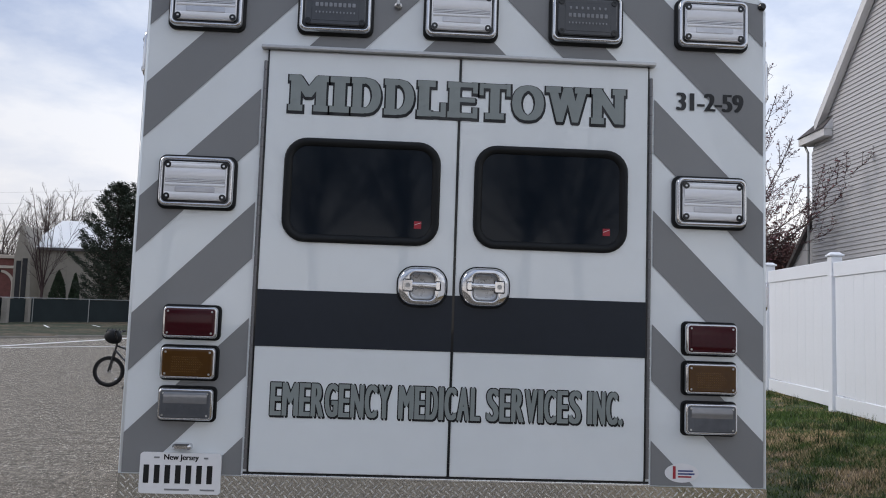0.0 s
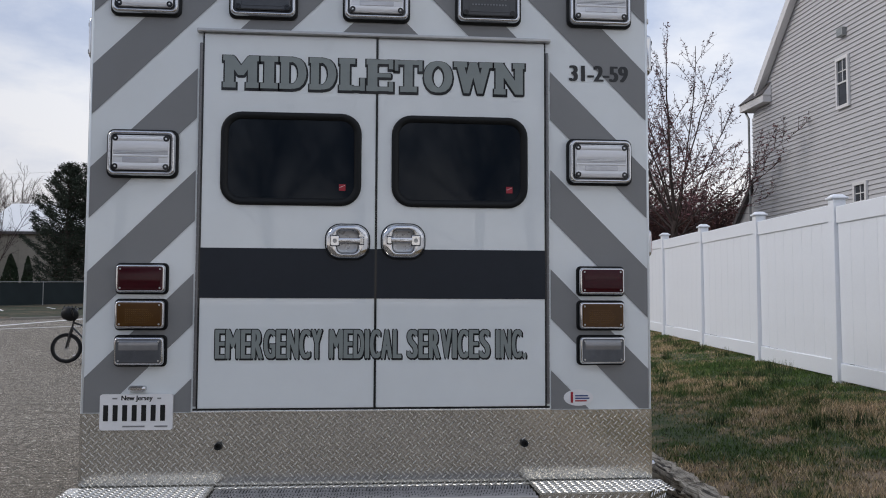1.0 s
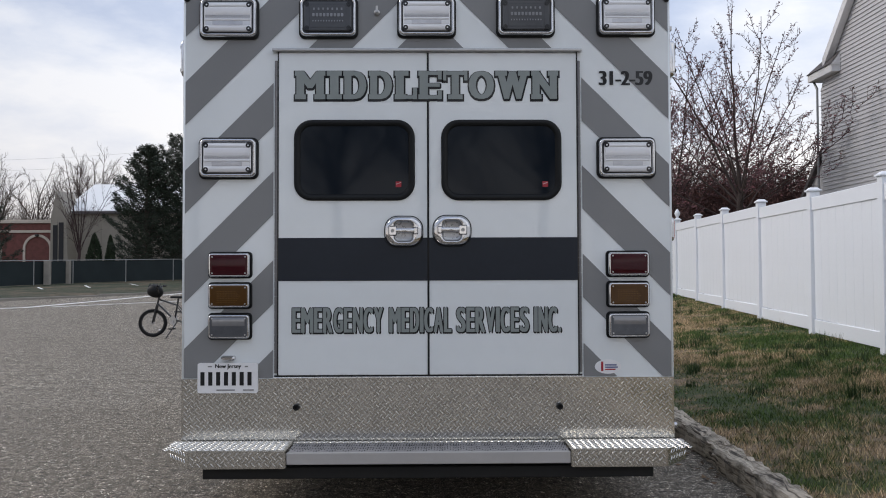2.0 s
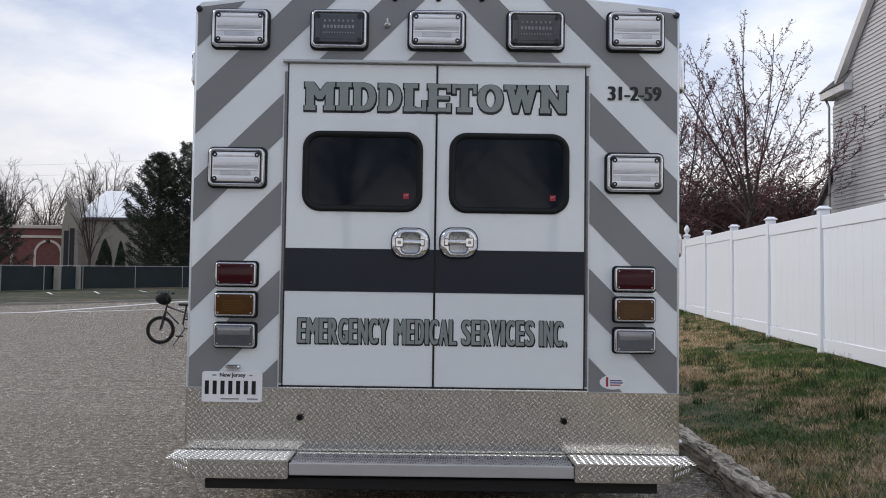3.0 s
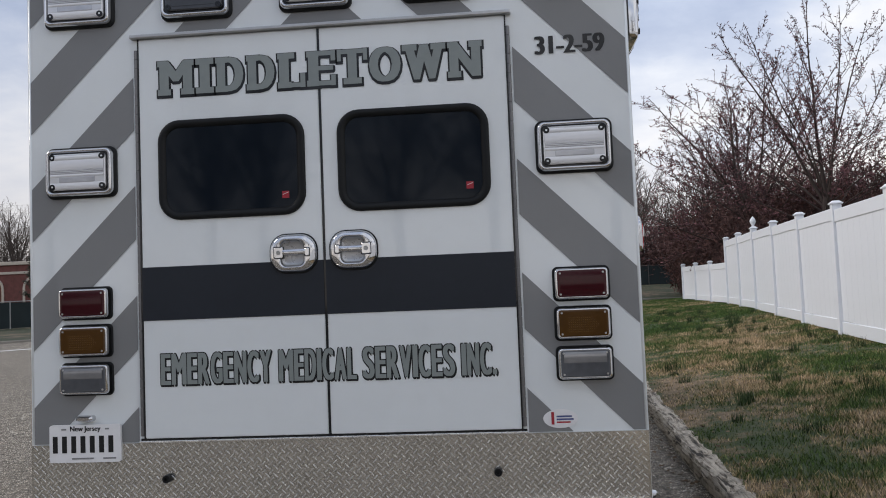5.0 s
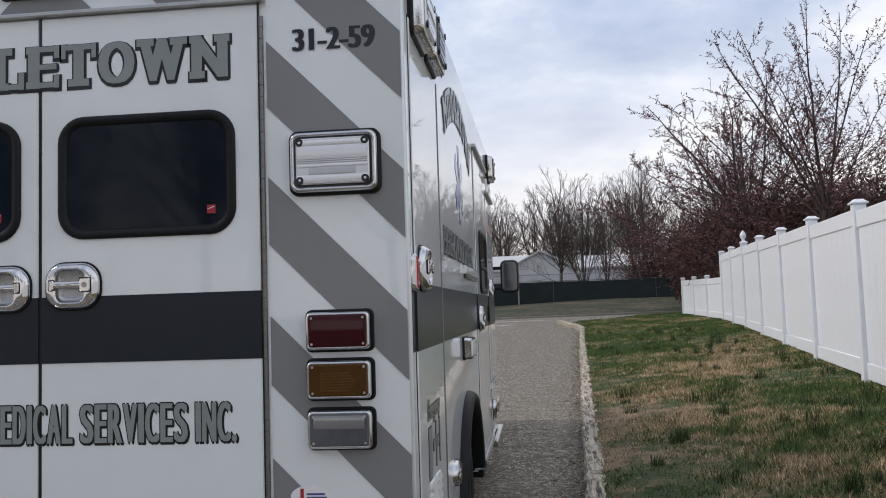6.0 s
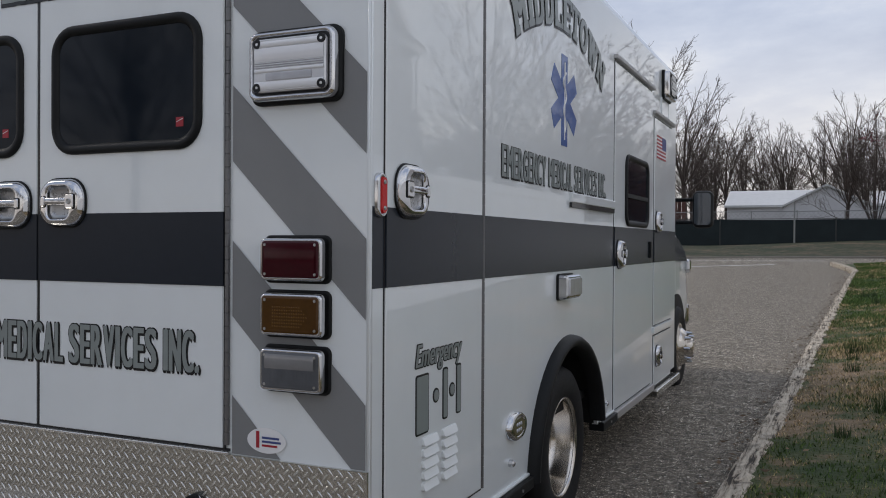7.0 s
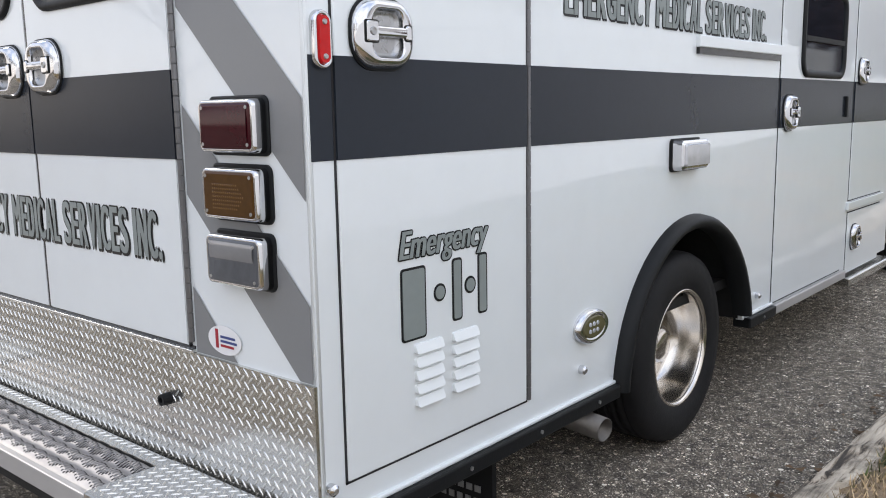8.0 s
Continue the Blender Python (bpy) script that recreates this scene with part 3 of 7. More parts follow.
# box body: side walls with a wheel opening, rear wall, front wall and crowned roof
def box_body():
    bm = bmesh.new()
    arc_c, arc_r = (1.858, 0.322), 0.556
    for sx in (-1, 1):
        # side wall as a fan of columns, open over the wheel
        ys = sorted(set([0.0, 0.02] + [arc_c[0] + arc_r * math.sin(radians(a)) for a in range(-90, 91, 9)] + [2.735, 3.88, LEN]))
        lows = []
        for y in ys:
            q = arc_r ** 2 - (y - arc_c[0]) ** 2
            lows.append(max(BASE, arc_c[1] + math.sqrt(q)) if q > 0 else BASE)
        rows = []
        for d in (0.0, 0.03):
            rows.append([(bm.verts.new((sx * (HALF - d), y, lo)), bm.verts.new((sx * (HALF - d), y, TOP - 0.05))) for y, lo in zip(ys, lows)])
        for r in rows:
            for p, q in zip(r, r[1:]):
                bm.faces.new((p[0], q[0], q[1], p[1]))
        for i in range(len(ys) - 1):
            bm.faces.new((rows[0][i][0], rows[1][i][0], rows[1][i + 1][0], rows[0][i + 1][0]))
    n = 24
    xs = [-HALF + 0.03 + (2 * HALF - 0.06) * i / n for i in range(n + 1)]
    ring = [(-HALF, TOP - 0.05), (-HALF + 0.006, TOP - 0.025), (-HALF + 0.015, TOP - 0.008)] + [(x, crown(x)) for x in xs] + [(HALF - 0.015, TOP - 0.008), (HALF - 0.006, TOP - 0.025), (HALF, TOP - 0.05)]
    a = [bm.verts.new((x, 0.0, z)) for x, z in ring]
    b = [bm.verts.new((x, LEN, z)) for x, z in ring]
    for i in range(len(ring) - 1):
        bm.faces.new((a[i], a[i + 1], b[i + 1], b[i]))
    for row, y in ((a, 0.0), (b, LEN)):
        lo = [bm.verts.new((x, y, BASE)) for x in (-HALF, HALF)]
        bm.faces.new([*row, lo[1], lo[0]])
    box(bm, -HALF + 0.03, HALF - 0.03, 0.03, 1.2, BASE + 0.05, BASE + 0.08)
    box(bm, -HALF + 0.03, HALF - 0.03, 2.45, LEN - 0.03, BASE + 0.05, BASE + 0.08)
    return bm


part("body", box_body(), PAINT, AMB, "glossy white aluminium box body")

# rear corner posts, with a rounded edge
for sx in (-1, 1):
    bm = bmesh.new()
    rod(bm, (sx * (HALF - 0.0068), 0.0068, BASE), (sx * (HALF - 0.0068), 0.0068, TOP - 0.03), 0.0082, seg=16)
    part("corner_post", bm, PAINT, AMB, smooth=True)

# wheel wells
for sx in (-1, 1):
    bm = bmesh.new()
    pts = [(0.556 * math.cos(radians(a)), 0.556 * math.sin(radians(a))) for a in range(6, 175, 8)]
    m = axes((sx * (HALF - 0.02), 1.858, 0.322), (0, 1, 0), (0, 0, 1), (1, 0, 0))
    loft(bm, m, [(pts, 0.0), (pts, -sx * 0.62)], False, True, closed=False)
    part("wheel_well", bm, UNDER, AMB)
    bm = bmesh.new()
    rows = []
    for a in range(9, 178, 6):
        c, s = math.cos(radians(a)), math.sin(radians(a))
        rows.append([(r * c, r * s, d) for r, d in ((0.520, -0.03), (0.520, 0.030), (0.533, 0.046), (0.552, 0.046), (0.568, 0.026), (0.573, 0.0))])
    vs = [[bm.verts.new((sx * (HALF + d), 1.858 + u, 0.322 + v)) for u, v, d in r] for r in rows]
    for p, q in zip(vs, vs[1:]):
        for i in range(5):
            bm.faces.new((p[i], p[i + 1], q[i + 1], q[i]))
    part("wheel_arch_flare", bm, RUBBER, AMB, "black rubber arch flare", smooth=True)

# ---- chevrons on the rear ----
CH_STEP, CH_GREY = 0.4435, 0.217
CH_AT = {-1: 3.177, 1: 3.205}


def chevrons():
    top_poly = [(-0.772, 2.352), (0.772, 2.352)] + [(0.772 - 1.544 * i / 12, crown(0.772 - 1.544 * i / 12) - 0.004) for i in range(13)]
    areas = []
    for sx in (-1, 1):
        xs = sorted((sx * 0.772, sx * (HALF - 0.012)))
        up_l, up_r = crown(xs[0]) - 0.004, crown(xs[1]) - 0.004
        if sx < 0:
            up_l -= 0.02
        else:
            up_r -= 0.02
        areas.append((sx, [(xs[0], 0.708), (xs[1], 0.708), (xs[1], up_r), (xs[0], up_l)]))
        areas.append((sx, [(x, z) for x, z in clip(top_poly, -sx, 0, 0)]))
    for k in range(-6, 3):
        for sx, poly in areas:
            lo = CH_AT[sx] + k * CH_STEP
            hi = lo + CH_GREY
            p = clip(clip(poly, sx, 1, hi), -sx, -1, -lo)
            if len(p) < 3 or abs(sum(a[0] * b[1] - a[1] * b[0] for a, b in zip(p, p[1:] + p[:1]))) < 1e-4:
                continue
            q = []
            for pt in p:
                if not q or (pt[0] - q[-1][0]) ** 2 + (pt[1] - q[-1][1]) ** 2 > 1e-8:
                    q.append(pt)
            bm = bmesh.new()
            bm.faces.new([bm.verts.new((x, -0.0025, z)) for x, z in q])
            part("chevron_stripe", bm, CHEV, AMB, "grey reflective stripe")


chevrons()

# ---- rear doors ----


def knuckles(x, y, z0, z1, step=0.038):
    """A piano hinge as one turned rod with a groove between the knuckles."""
    prof = []
    n = int((z1 - z0) / step)
    for i in range(n):
        z = z0 + i * step
        prof += [(0.0055, z), (0.0075, z + 0.001), (0.0075, z + step - 0.002), (0.0055, z + step - 0.001)]
    return lathe(bmesh.new(), (x, y, 0), "z", prof, 8)


DOOR_Z0, DOOR_Z1 = 0.722, 2.330
for sx in (-1, 1):
    xa, xb = sorted((sx * 0.0050, sx * 0.7445))
    bm = box(bmesh.new(), xa, xb, -0.009, 0.004, DOOR_Z0, DOOR_Z1)
    bmesh.ops.bevel(bm, geom=bm.edges[:], offset=0.003, segments=2, affect="EDGES")
    door = part("rear_door", bm, PAINT, AMB, "white rear door with a dark window")
    bm = box(bmesh.new(), xa - 0.0004, xb + 0.0002, -0.0115, -0.0030, 1.188, 1.402)
    part("door_stripe", bm, CHAR, door, "charcoal stripe")
    # window with rubber frame
    wx, wz, ww, wh = sx * 0.3665, 1.789, 0.602, 0.404
    m = rear(wx, wz, 0.0095)
    bm = bmesh.new()
    o, i1, i2 = rrect(ww, wh, 0.088, 7), rrect(ww - 0.036, wh - 0.036, 0.072, 7), rrect(ww - 0.064, wh - 0.064, 0.058, 7)
    loft(bm, m, [(o, 0.0), (o, 0.006), (rrect(ww - 0.012, wh - 0.012, 0.084, 7), 0.012), (i1, 0.012), (i2, 0.004), (i2, -0.002)], False, False)
    part("window_frame", bm, RUBBER, door, "black rubber window frame", smooth=True)
    bm = bmesh.new()
    loft(bm, m, [(rrect(ww - 0.05, wh - 0.05, 0.062, 7), -0.001), (rrect(ww - 0.05, wh - 0.05, 0.062, 7), 0.0025)])
    part("window_pane", bm, GLASS, door, "dark tinted glass")
    bm = box(bmesh.new(), wx + 0.205, wx + 0.233, -0.0130, -0.0124, 1.654, 1.682)
    part("window_sticker", bm, DECAL_R, door, "small red sticker")
    bm = bmesh.new()
    rod(bm, (wx + 0.207, -0.0134, 1.668), (wx + 0.231, -0.0134, 1.677), 0.0012, seg=4)
    part("window_sticker_mark", bm, DECAL_W, door)
    # hinge along the outer edge
    bm = knuckles(sx * 0.757, -0.006, DOOR_Z0 + 0.01, DOOR_Z1 - 0.01)
    part("door_hinge", bm, HINGE, door, "long steel piano hinge")
    bm = box(bmesh.new(), *sorted((sx * 0.7448, sx * 0.7505)), -0.0075, 0.002, DOOR_Z0 - 0.004, DOOR_Z1 + 0.004)
    part("door_gap", bm, INK, door)
bm = box(bmesh.new(), -0.0049, 0.0049, -0.0078, 0.002, DOOR_Z0, DOOR_Z1)
part("door_seam", bm, INK, AMB)
bm = box(bmesh.new(), -0.765, 0.765, -0.004, 0.002, 0.7135, 0.7215)
part("door_sill_gap", bm, INK, AMB)
bm = soft_box(-0.768, 0.768, -0.016, 0.0, 0.7055, 0.7135, 0.002)
part("door_sill", bm, ALU_LUG, AMB, "bright metal door sill")
bm = soft_box(-0.775, 0.772, -0.030, 0.001, 2.333, 2.349, 0.004)
part("door_drip_rail", bm, STEEL, AMB, "bright metal drip rail over the doors")


def paddle_handle(m, parent, flip=1):
    """A chrome paddle latch: wide oval rim, deep bowl, a bar across it with a keyed block at one end."""
    bm = bmesh.new()
    o = rrect(0.186, 0.150, 0.062, 7)
    hole = rrect(0.092, 0.102, 0.024, 7)
    loft(bm, m, [(o, 0.0), (o, 0.009), (rrect(0.181, 0.146, 0.060, 7), 0.0145), (rrect(0.170, 0.140, 0.055, 7), 0.0200), (rrect(0.154, 0.132, 0.048, 7), 0.0245), (rrect(0.134, 0.123, 0.039, 7), 0.0272), (rrect(0.112, 0.113, 0.030, 7), 0.0285), (rrect(0.101, 0.107, 0.027, 7), 0.0280), (rrect(0.095, 0.104, 0.025, 7), 0.0245), (hole, 0.014)], False, False)
    h = part("door_handle", bm, CHROME, parent, "chrome paddle handle", smooth=True)
    bm = bmesh.new()
    loft(bm, m, [(hole, 0.014), (rrect(0.088, 0.098, 0.023, 7), 0.0095), (rrect(0.068, 0.076, 0.022, 7), 0.0070), (rrect(0.034, 0.036, 0.014, 7), 0.0062)], False, True)
    part("handle_dish", bm, DISH, h, "dull grey dish", smooth=True)
    bm = bmesh.new()
    loft(bm, m @ pose(0, 0.004, 0.018), [(rrect(0.122, 0.023, 0.005), 0.0), (rrect(0.122, 0.023, 0.005), 0.0095), (rrect(0.119, 0.019, 0.004), 0.0130), (rrect(0.114, 0.011, 0.003), 0.0145)])
    part("latch_paddle", bm, CHROME, h, smooth=True)
    for u, w, t in ((flip * 0.054, 0.036, 0.044), (-flip * 0.060, 0.018, 0.032)):
        bm = bmesh.new()
        loft(bm, m @ pose(u, 0.003, 0), [(rrect(w + 0.005, t + 0.005, 0.005, 3), 0.0200), (rrect(w + 0.005, t + 0.005, 0.005, 3), 0.0292)])
        part("block_seam", bm, RUBBER, h)
        bm = bmesh.new()
        loft(bm, m @ pose(u, 0.003, 0), [(rrect(w, t, 0.005, 3), 0.0200), (rrect(w, t, 0.005, 3), 0.0305), (rrect(w - 0.005, t - 0.005, 0.004, 3), 0.0330)])
        part("latch_block", bm, CHROME, h)
    bm = bmesh.new()
    loft(bm, m @ pose(flip * 0.054, 0.003, 0.0328), [(ellipse(0.0095, 0.0095, 14), 0.0), (ellipse(0.0085, 0.0085, 14), 0.003), (ellipse(0.006, 0.006, 14), 0.003), (ellipse(0.005, 0.005, 14), 0.0016)])
    part("lock_cylinder", bm, STEEL, h)
    bm = bmesh.new()
    loft(bm, m, [(rrect(0.195, 0.159, 0.066, 7), 0.0), (rrect(0.193, 0.157, 0.065, 7), 0.004)])
    part("handle_gasket", bm, RUBBER, h)
    return h


paddle_handle(rear(-0.122, 1.432, 0.0118), AMB, -1)
paddle_handle(rear(0.118, 1.436, 0.0118), AMB, 1)

# ---- lettering on the doors ----


def over(face_, edge_, lift=0.0026, low=0.0005):
    return [(face_[0], face_[1], [lift + d for d in face_[2]], LETTER), (edge_[0], edge_[1], [low + d for d in edge_[2]], INK)]


f_v, f_f, f_d = slab_word("MIDDLETOWN", 1.318, 0.142)
b_v, b_f, b_d = slab_word("MIDDLETOWN", 1.318, 0.142, 0.0072, (0.001, -0.0050))
lettering("lettering", rear(-0.005, 2.166, 0.0092), [(f_v, f_f, [0.0032 + d for d in f_d], LETTER), (b_v, b_f, [0.0005 + d for d in b_d], INK)], AMB, "heavy grey slab capitals with a black outline")
SERVICE = (("EMERGENCY", -0.5, -0.163), ("MEDICAL", -0.1405, 0.091), ("SERVICES", 0.1095, 0.380), ("INC.", 0.399, 0.5))
fa, ed = condensed_words([(a, 1.335 * b, 1.335 * c) for a, b, c in SERVICE], 0.122, 0.0046, 0.0040, (0.0024, -0.0045))
lettering("lettering", rear(-0.008, 0.993, 0.0092), over(fa, ed), AMB, "condensed grey capitals with a black outline")
fa, _ = plain_word("31-2-59", 0.272, 0.072, 0.0050)
lettering("unit_number", rear(0.995, 2.203, 0.003), [(fa[0], fa[1], [0.0012 + d for d in fa[2]], INK)], AMB, "black unit number")

# ---- lamps on the rear ----


def trough(bm, m, u0, u1, v0, v1, base, sag, n=8):
    """A hollow reflector band, curved like a gutter, open to the front."""
    rows = []
    for i in range(n + 1):
        t = i / n
        d = base + 0.0006 + sag * 0.35 * math.sin(math.pi * t) ** 0.7
        rows.append([bm.verts.new(m @ Vector((u, v0 + (v1 - v0) * t, d))) for u in (u0, u0 + 0.25 * (u1 - u0), u1 - 0.25 * (u1 - u0), u1)])
    for a, b in zip(rows, rows[1:]):
        for j in range(3):
            bm.faces.new((a[j], a[j + 1], b[j + 1], b[j]))
    return bm


def big_lamp(m, parent, kind):
    """Warning lamp in a black gasket and a deep chrome bezel."""
    w, h = 0.296, 0.208
    bm = bmesh.new()
    loft(bm, m, [(rrect(w, h, 0.030), -0.002), (rrect(w, h, 0.030), 0.010), (rrect(w - 0.014, h - 0.014, 0.026), 0.014)])
    lamp = part("warning_light", bm, RUBBER, parent, "clear lens in a chrome bezel" if kind == "white" else "smoked lens in a chrome bezel")
    bm = bmesh.new()
    loft(bm, m, [(rrect(w - 0.016, h - 0.016, 0.027), 0.010), (rrect(w - 0.018, h - 0.018, 0.026), 0.030), (rrect(w - 0.024, h - 0.024, 0.024), 0.0385), (rrect(w - 0.034, h - 0.034, 0.020), 0.0415), (rrect(w - 0.046, h - 0.046, 0.017), 0.0385), (rrect(w - 0.050, h - 0.050, 0.016), 0.030)], False, False)
    part("chrome_bezel", bm, CHROME, lamp, smooth=True)
    bm = bmesh.new()
    loft(bm, m, [(rrect(w - 0.048, h - 0.048, 0.016), 0.020), (rrect(w - 0.048, h - 0.048, 0.016), 0.034)])
    part("lens_seal", bm, INK, lamp)
    bm = bmesh.new()
    lw, lh = w - 0.062, h - 0.062
    loft(bm, m, [(rrect(lw, lh, 0.016), 0.031), (rrect(lw, lh, 0.016), 0.042), (rrect(lw - 0.008, lh - 0.008, 0.013), 0.0455)])
    part("lens", bm, LENS_W if kind == "white" else LENS_D, lamp)
    if kind == "white":
        for v0, v1, ma, nm in ((0.050, 0.066, LENS_L, "light_bar"), (0.010, 0.048, LENS_L, "upper_reflector"), (0.0052, 0.0068, LENS_W2, "lens_rib"), (-0.0012, 0.0012, LENS_W2, "lens_rib"), (-0.0068, -0.0052, LENS_W2, "lens_rib"), (-0.020, -0.009, LENS_L, "lower_reflector"), (-0.066, -0.044, LENS_L, "light_bar")):
            bm = trough(bmesh.new(), m, -lw / 2 + 0.005, lw / 2 - 0.005, v0, v1, 0.0455, 0.007 if v1 - v0 > 0.01 else 0.006)
            part(nm, bm, ma, lamp, smooth=True)
        for v, ma in ((0.029, LENS_W), (-0.032, LENS_W2)):
            bm = bmesh.new()
            loft(bm, m @ pose(0, v, 0), [(rrect(lw - 0.085, 0.021, 0.003, 2), 0.0450), (rrect(lw - 0.085, 0.021, 0.003, 2), 0.0474), (rrect(lw - 0.091, 0.016, 0.002, 2), 0.0477)])
            part("reflector_bar", bm, ma, lamp)
    else:
        bm = bmesh.new()
        loft(bm, m, [(rrect(lw - 0.05, lh - 0.03, 0.010), 0.0440), (rrect(lw - 0.054, lh - 0.034, 0.008), 0.0470)])
        part("led_window", bm, LENS_D, lamp)
        for v, n, cell in ((0.036, 7, 0.013), (0.006, 9, 0.018), (-0.024, 12, 0.009)):
            bm = bmesh.new()
            for i in range(n):
                u = (i - (n - 1) / 2) * (0.160 / n)
                loft(bm, m @ pose(u, v, 0), [(rrect(cell * 0.72, cell, 0.002, 1), 0.0465), (rrect(cell * 0.6, cell * 0.8, 0.002, 1), 0.0485)])
            tagged(part("led_strip", bm, LED, lamp), kind="stuff")
    for u in (-1, 1):
        for v in (-1, 1):
            bm = bmesh.new()
            loft(bm, m @ pose(u * (lw / 2 - 0.013), v * (lh / 2 - 0.013), 0), [(ellipse(0.0130, 0.0130, 12), 0.044), (ellipse(0.0120, 0.0120, 12), 0.0494), (ellipse(0.005, 0.005, 12), 0.0494), (ellipse(0.004, 0.004, 12), 0.0475)])
            part("lens_screw", bm, INK, lamp)
    return lamp


for i, x in enumerate((-0.997, -0.4985, -0.0055, 0.494, 1.002)):
    big_lamp(rear(x * 0.995, 2.500 + 0.0035 * i, 0.002), AMB, "white" if i % 2 == 0 else "dark")
for sx in (-1, 1):
    big_lamp(rear(sx * 0.9925, 1.799, 0.002), AMB, "white")


def small_lamp(m, parent, lens, label, kind):
    w, h = 0.218, 0.133
    m = m @ Matrix.Diagonal((1, 1, 0.74, 1))
    bm = bmesh.new()
    loft(bm, m, [(rrect(w, h, 0.020), -0.002), (rrect(w, h, 0.020), 0.005), (rrect(w - 0.008, h - 0.008, 0.017), 0.008)])
    lamp = part("tail_light", bm, RUBBER, parent, label)
    bm = bmesh.new()
    loft(bm, m, [(rrect(w - 0.013, h - 0.013, 0.016), 0.006), (rrect(w - 0.017, h - 0.017, 0.015), 0.044), (rrect(w - 0.021, h - 0.021, 0.014), 0.051), (rrect(w - 0.028, h - 0.028, 0.012), 0.055), (rrect(w - 0.033, h - 0.032, 0.010), 0.054)])
    part("chrome_bezel", bm, CHROME, lamp, smooth=True)
    bm = bmesh.new()
    lw, lh = w - 0.034, h - 0.033
    loft(bm, m, [(rrect(lw, lh, 0.010), 0.050), (rrect(lw, lh, 0.010), 0.0545), (rrect(lw - 0.010, lh - 0.010, 0.008), 0.0575)])
    part("lens", bm, lens, lamp)
    if kind == "amber":
        bm = bmesh.new()
        for r in range(7):
            for i in range(15):
                if not (1 <= r <= 5 and i < 11 or abs(r - 3) <= 14 - i):
                    continue
                loft(bm, m @ pose(-0.055 + i * 0.0078, -0.032 + r * 0.0088, 0), [(rrect(0.0042, 0.0048, 0.001, 1), 0.0570), (rrect(0.003, 0.0034, 0.001, 1), 0.0584)])
        tagged(part("led_panel", bm, LED_A, lamp), kind="stuff")
    if kind == "backup":
        # raised pale band: the lens's upper reflection put into colour
        bm = bmesh.new()
        trough(bm, m, -lw / 2 + 0.012, lw / 2 - 0.012, 0.004, lh / 2 - 0.006, 0.0575, 0.0085, 8)
        part("bulb_reflector", bm, LENS_BR, lamp, smooth=True)
        bm = bmesh.new()
        for i in range(30):
            loft(bm, m @ pose(-0.066 + i * 0.0045, -0.020, 0), [(rrect(0.0030, 0.042, 0.001, 1), 0.0565), (rrect(0.0020, 0.040, 0.0008, 1), 0.0582)])
        tagged(part("lens_fluting", bm, LENS_B, lamp), kind="stuff")
    if kind == "red":
        bm = bmesh.new()
        trough(bm, m, -lw / 2 + 0.010, lw / 2 - 0.010, -lh / 2 + 0.007, lh / 2 - 0.007, 0.0570, 0.0090, 12)
        part("lens_rib", bm, LENS_R, lamp, smooth=True)
    for u in (-1, 1):
        for v in (-1, 1):
            bm = bmesh.new()
            loft(bm, m @ pose(u * (lw / 2 - 0.011), v * (lh / 2 - 0.010), 0), [(ellipse(0.0045, 0.0045, 8), 0.055), (ellipse(0.004, 0.004, 8), 0.0595)])
            part("lens_screw", bm, STEEL, lamp)


for sx in (-1, 1):
    small_lamp(rear(sx * 0.989 + 0.006, 1.268, 0.002), AMB, LENS_R, "dark red brake light in a chrome bezel", "red")
    small_lamp(rear(sx * 0.989 + 0.006, 1.117, 0.002), AMB, LENS_A, "amber turn signal in a chrome bezel", "amber")
    small_lamp(rear(sx * 0.989 + 0.006, 0.965, 0.002), AMB, LENS_B, "clear reversing light in a chrome bezel", "backup")

# camera bracket, corner markers, plate lamp and plate
bm = bmesh.new()
loft(bm, rear(-0.254, 2.532), [(ellipse(0.015, 0.015, 12), 0), (ellipse(0.015, 0.012, 12), 0.02), (ellipse(0.007, 0.007, 12), 0.025), (ellipse(0.006, 0.006, 12), 0.045)])
rod(bm, (-0.254, -0.03, 2.53), (-0.254, -0.03, 2.56), 0.006)
part("camera_bracket", bm, STEEL, AMB, "small chrome bracket", smooth=False)
for x, z in ((-1.205, 2.603), (1.205, 2.606), (-0.22, 2.672), (0.0, 2.674), (0.22, 2.676)):
    bm = bmesh.new()
    loft(bm, rear(x, z), [(ellipse(0.016, 0.016, 14), 0), (ellipse(0.016, 0.016, 14), 0.010), (ellipse(0.010, 0.010, 14), 0.018)])
    part("marker_lamp", bm, INK, AMB, "small dark clearance lamp")
bm = bmesh.new()
loft(bm, rear(-0.990, 0.808), [(rrect(0.072, 0.026, 0.012), 0), (rrect(0.068, 0.022, 0.010), 0.025), (rrect(0.05, 0.012, 0.006), 0.034)])
part("plate_lamp", bm, CHROME, AMB, "small chrome plate lamp")
bm = bmesh.new()
loft(bm, rear(-0.9905, 0.711, 0.006), [(rrect(0.296, 0.148, 0.010), 0), (rrect(0.296, 0.148, 0.010), 0.0145)])
plate = part("number_plate", bm, DECAL_W, AMB, "white number plate with dark bars")
pv, pf, pd = plain_word("New Jersey", 0.128, 0.026, 0.0012)[0]
raw("plate_state", [rear(-0.988, 0.767, 0.0212) @ Vector((x, y, d)) for (x, y), d in zip(pv, pd)], pf, INK, plate)
for i in range(7):
    bm = box(bmesh.new(), -1.124 + i * 0.0385, -1.124 + i * 0.0385 + 0.020, -0.0218, -0.0204, 0.675, 0.741)
    part("plate_bar", bm, INK, plate)
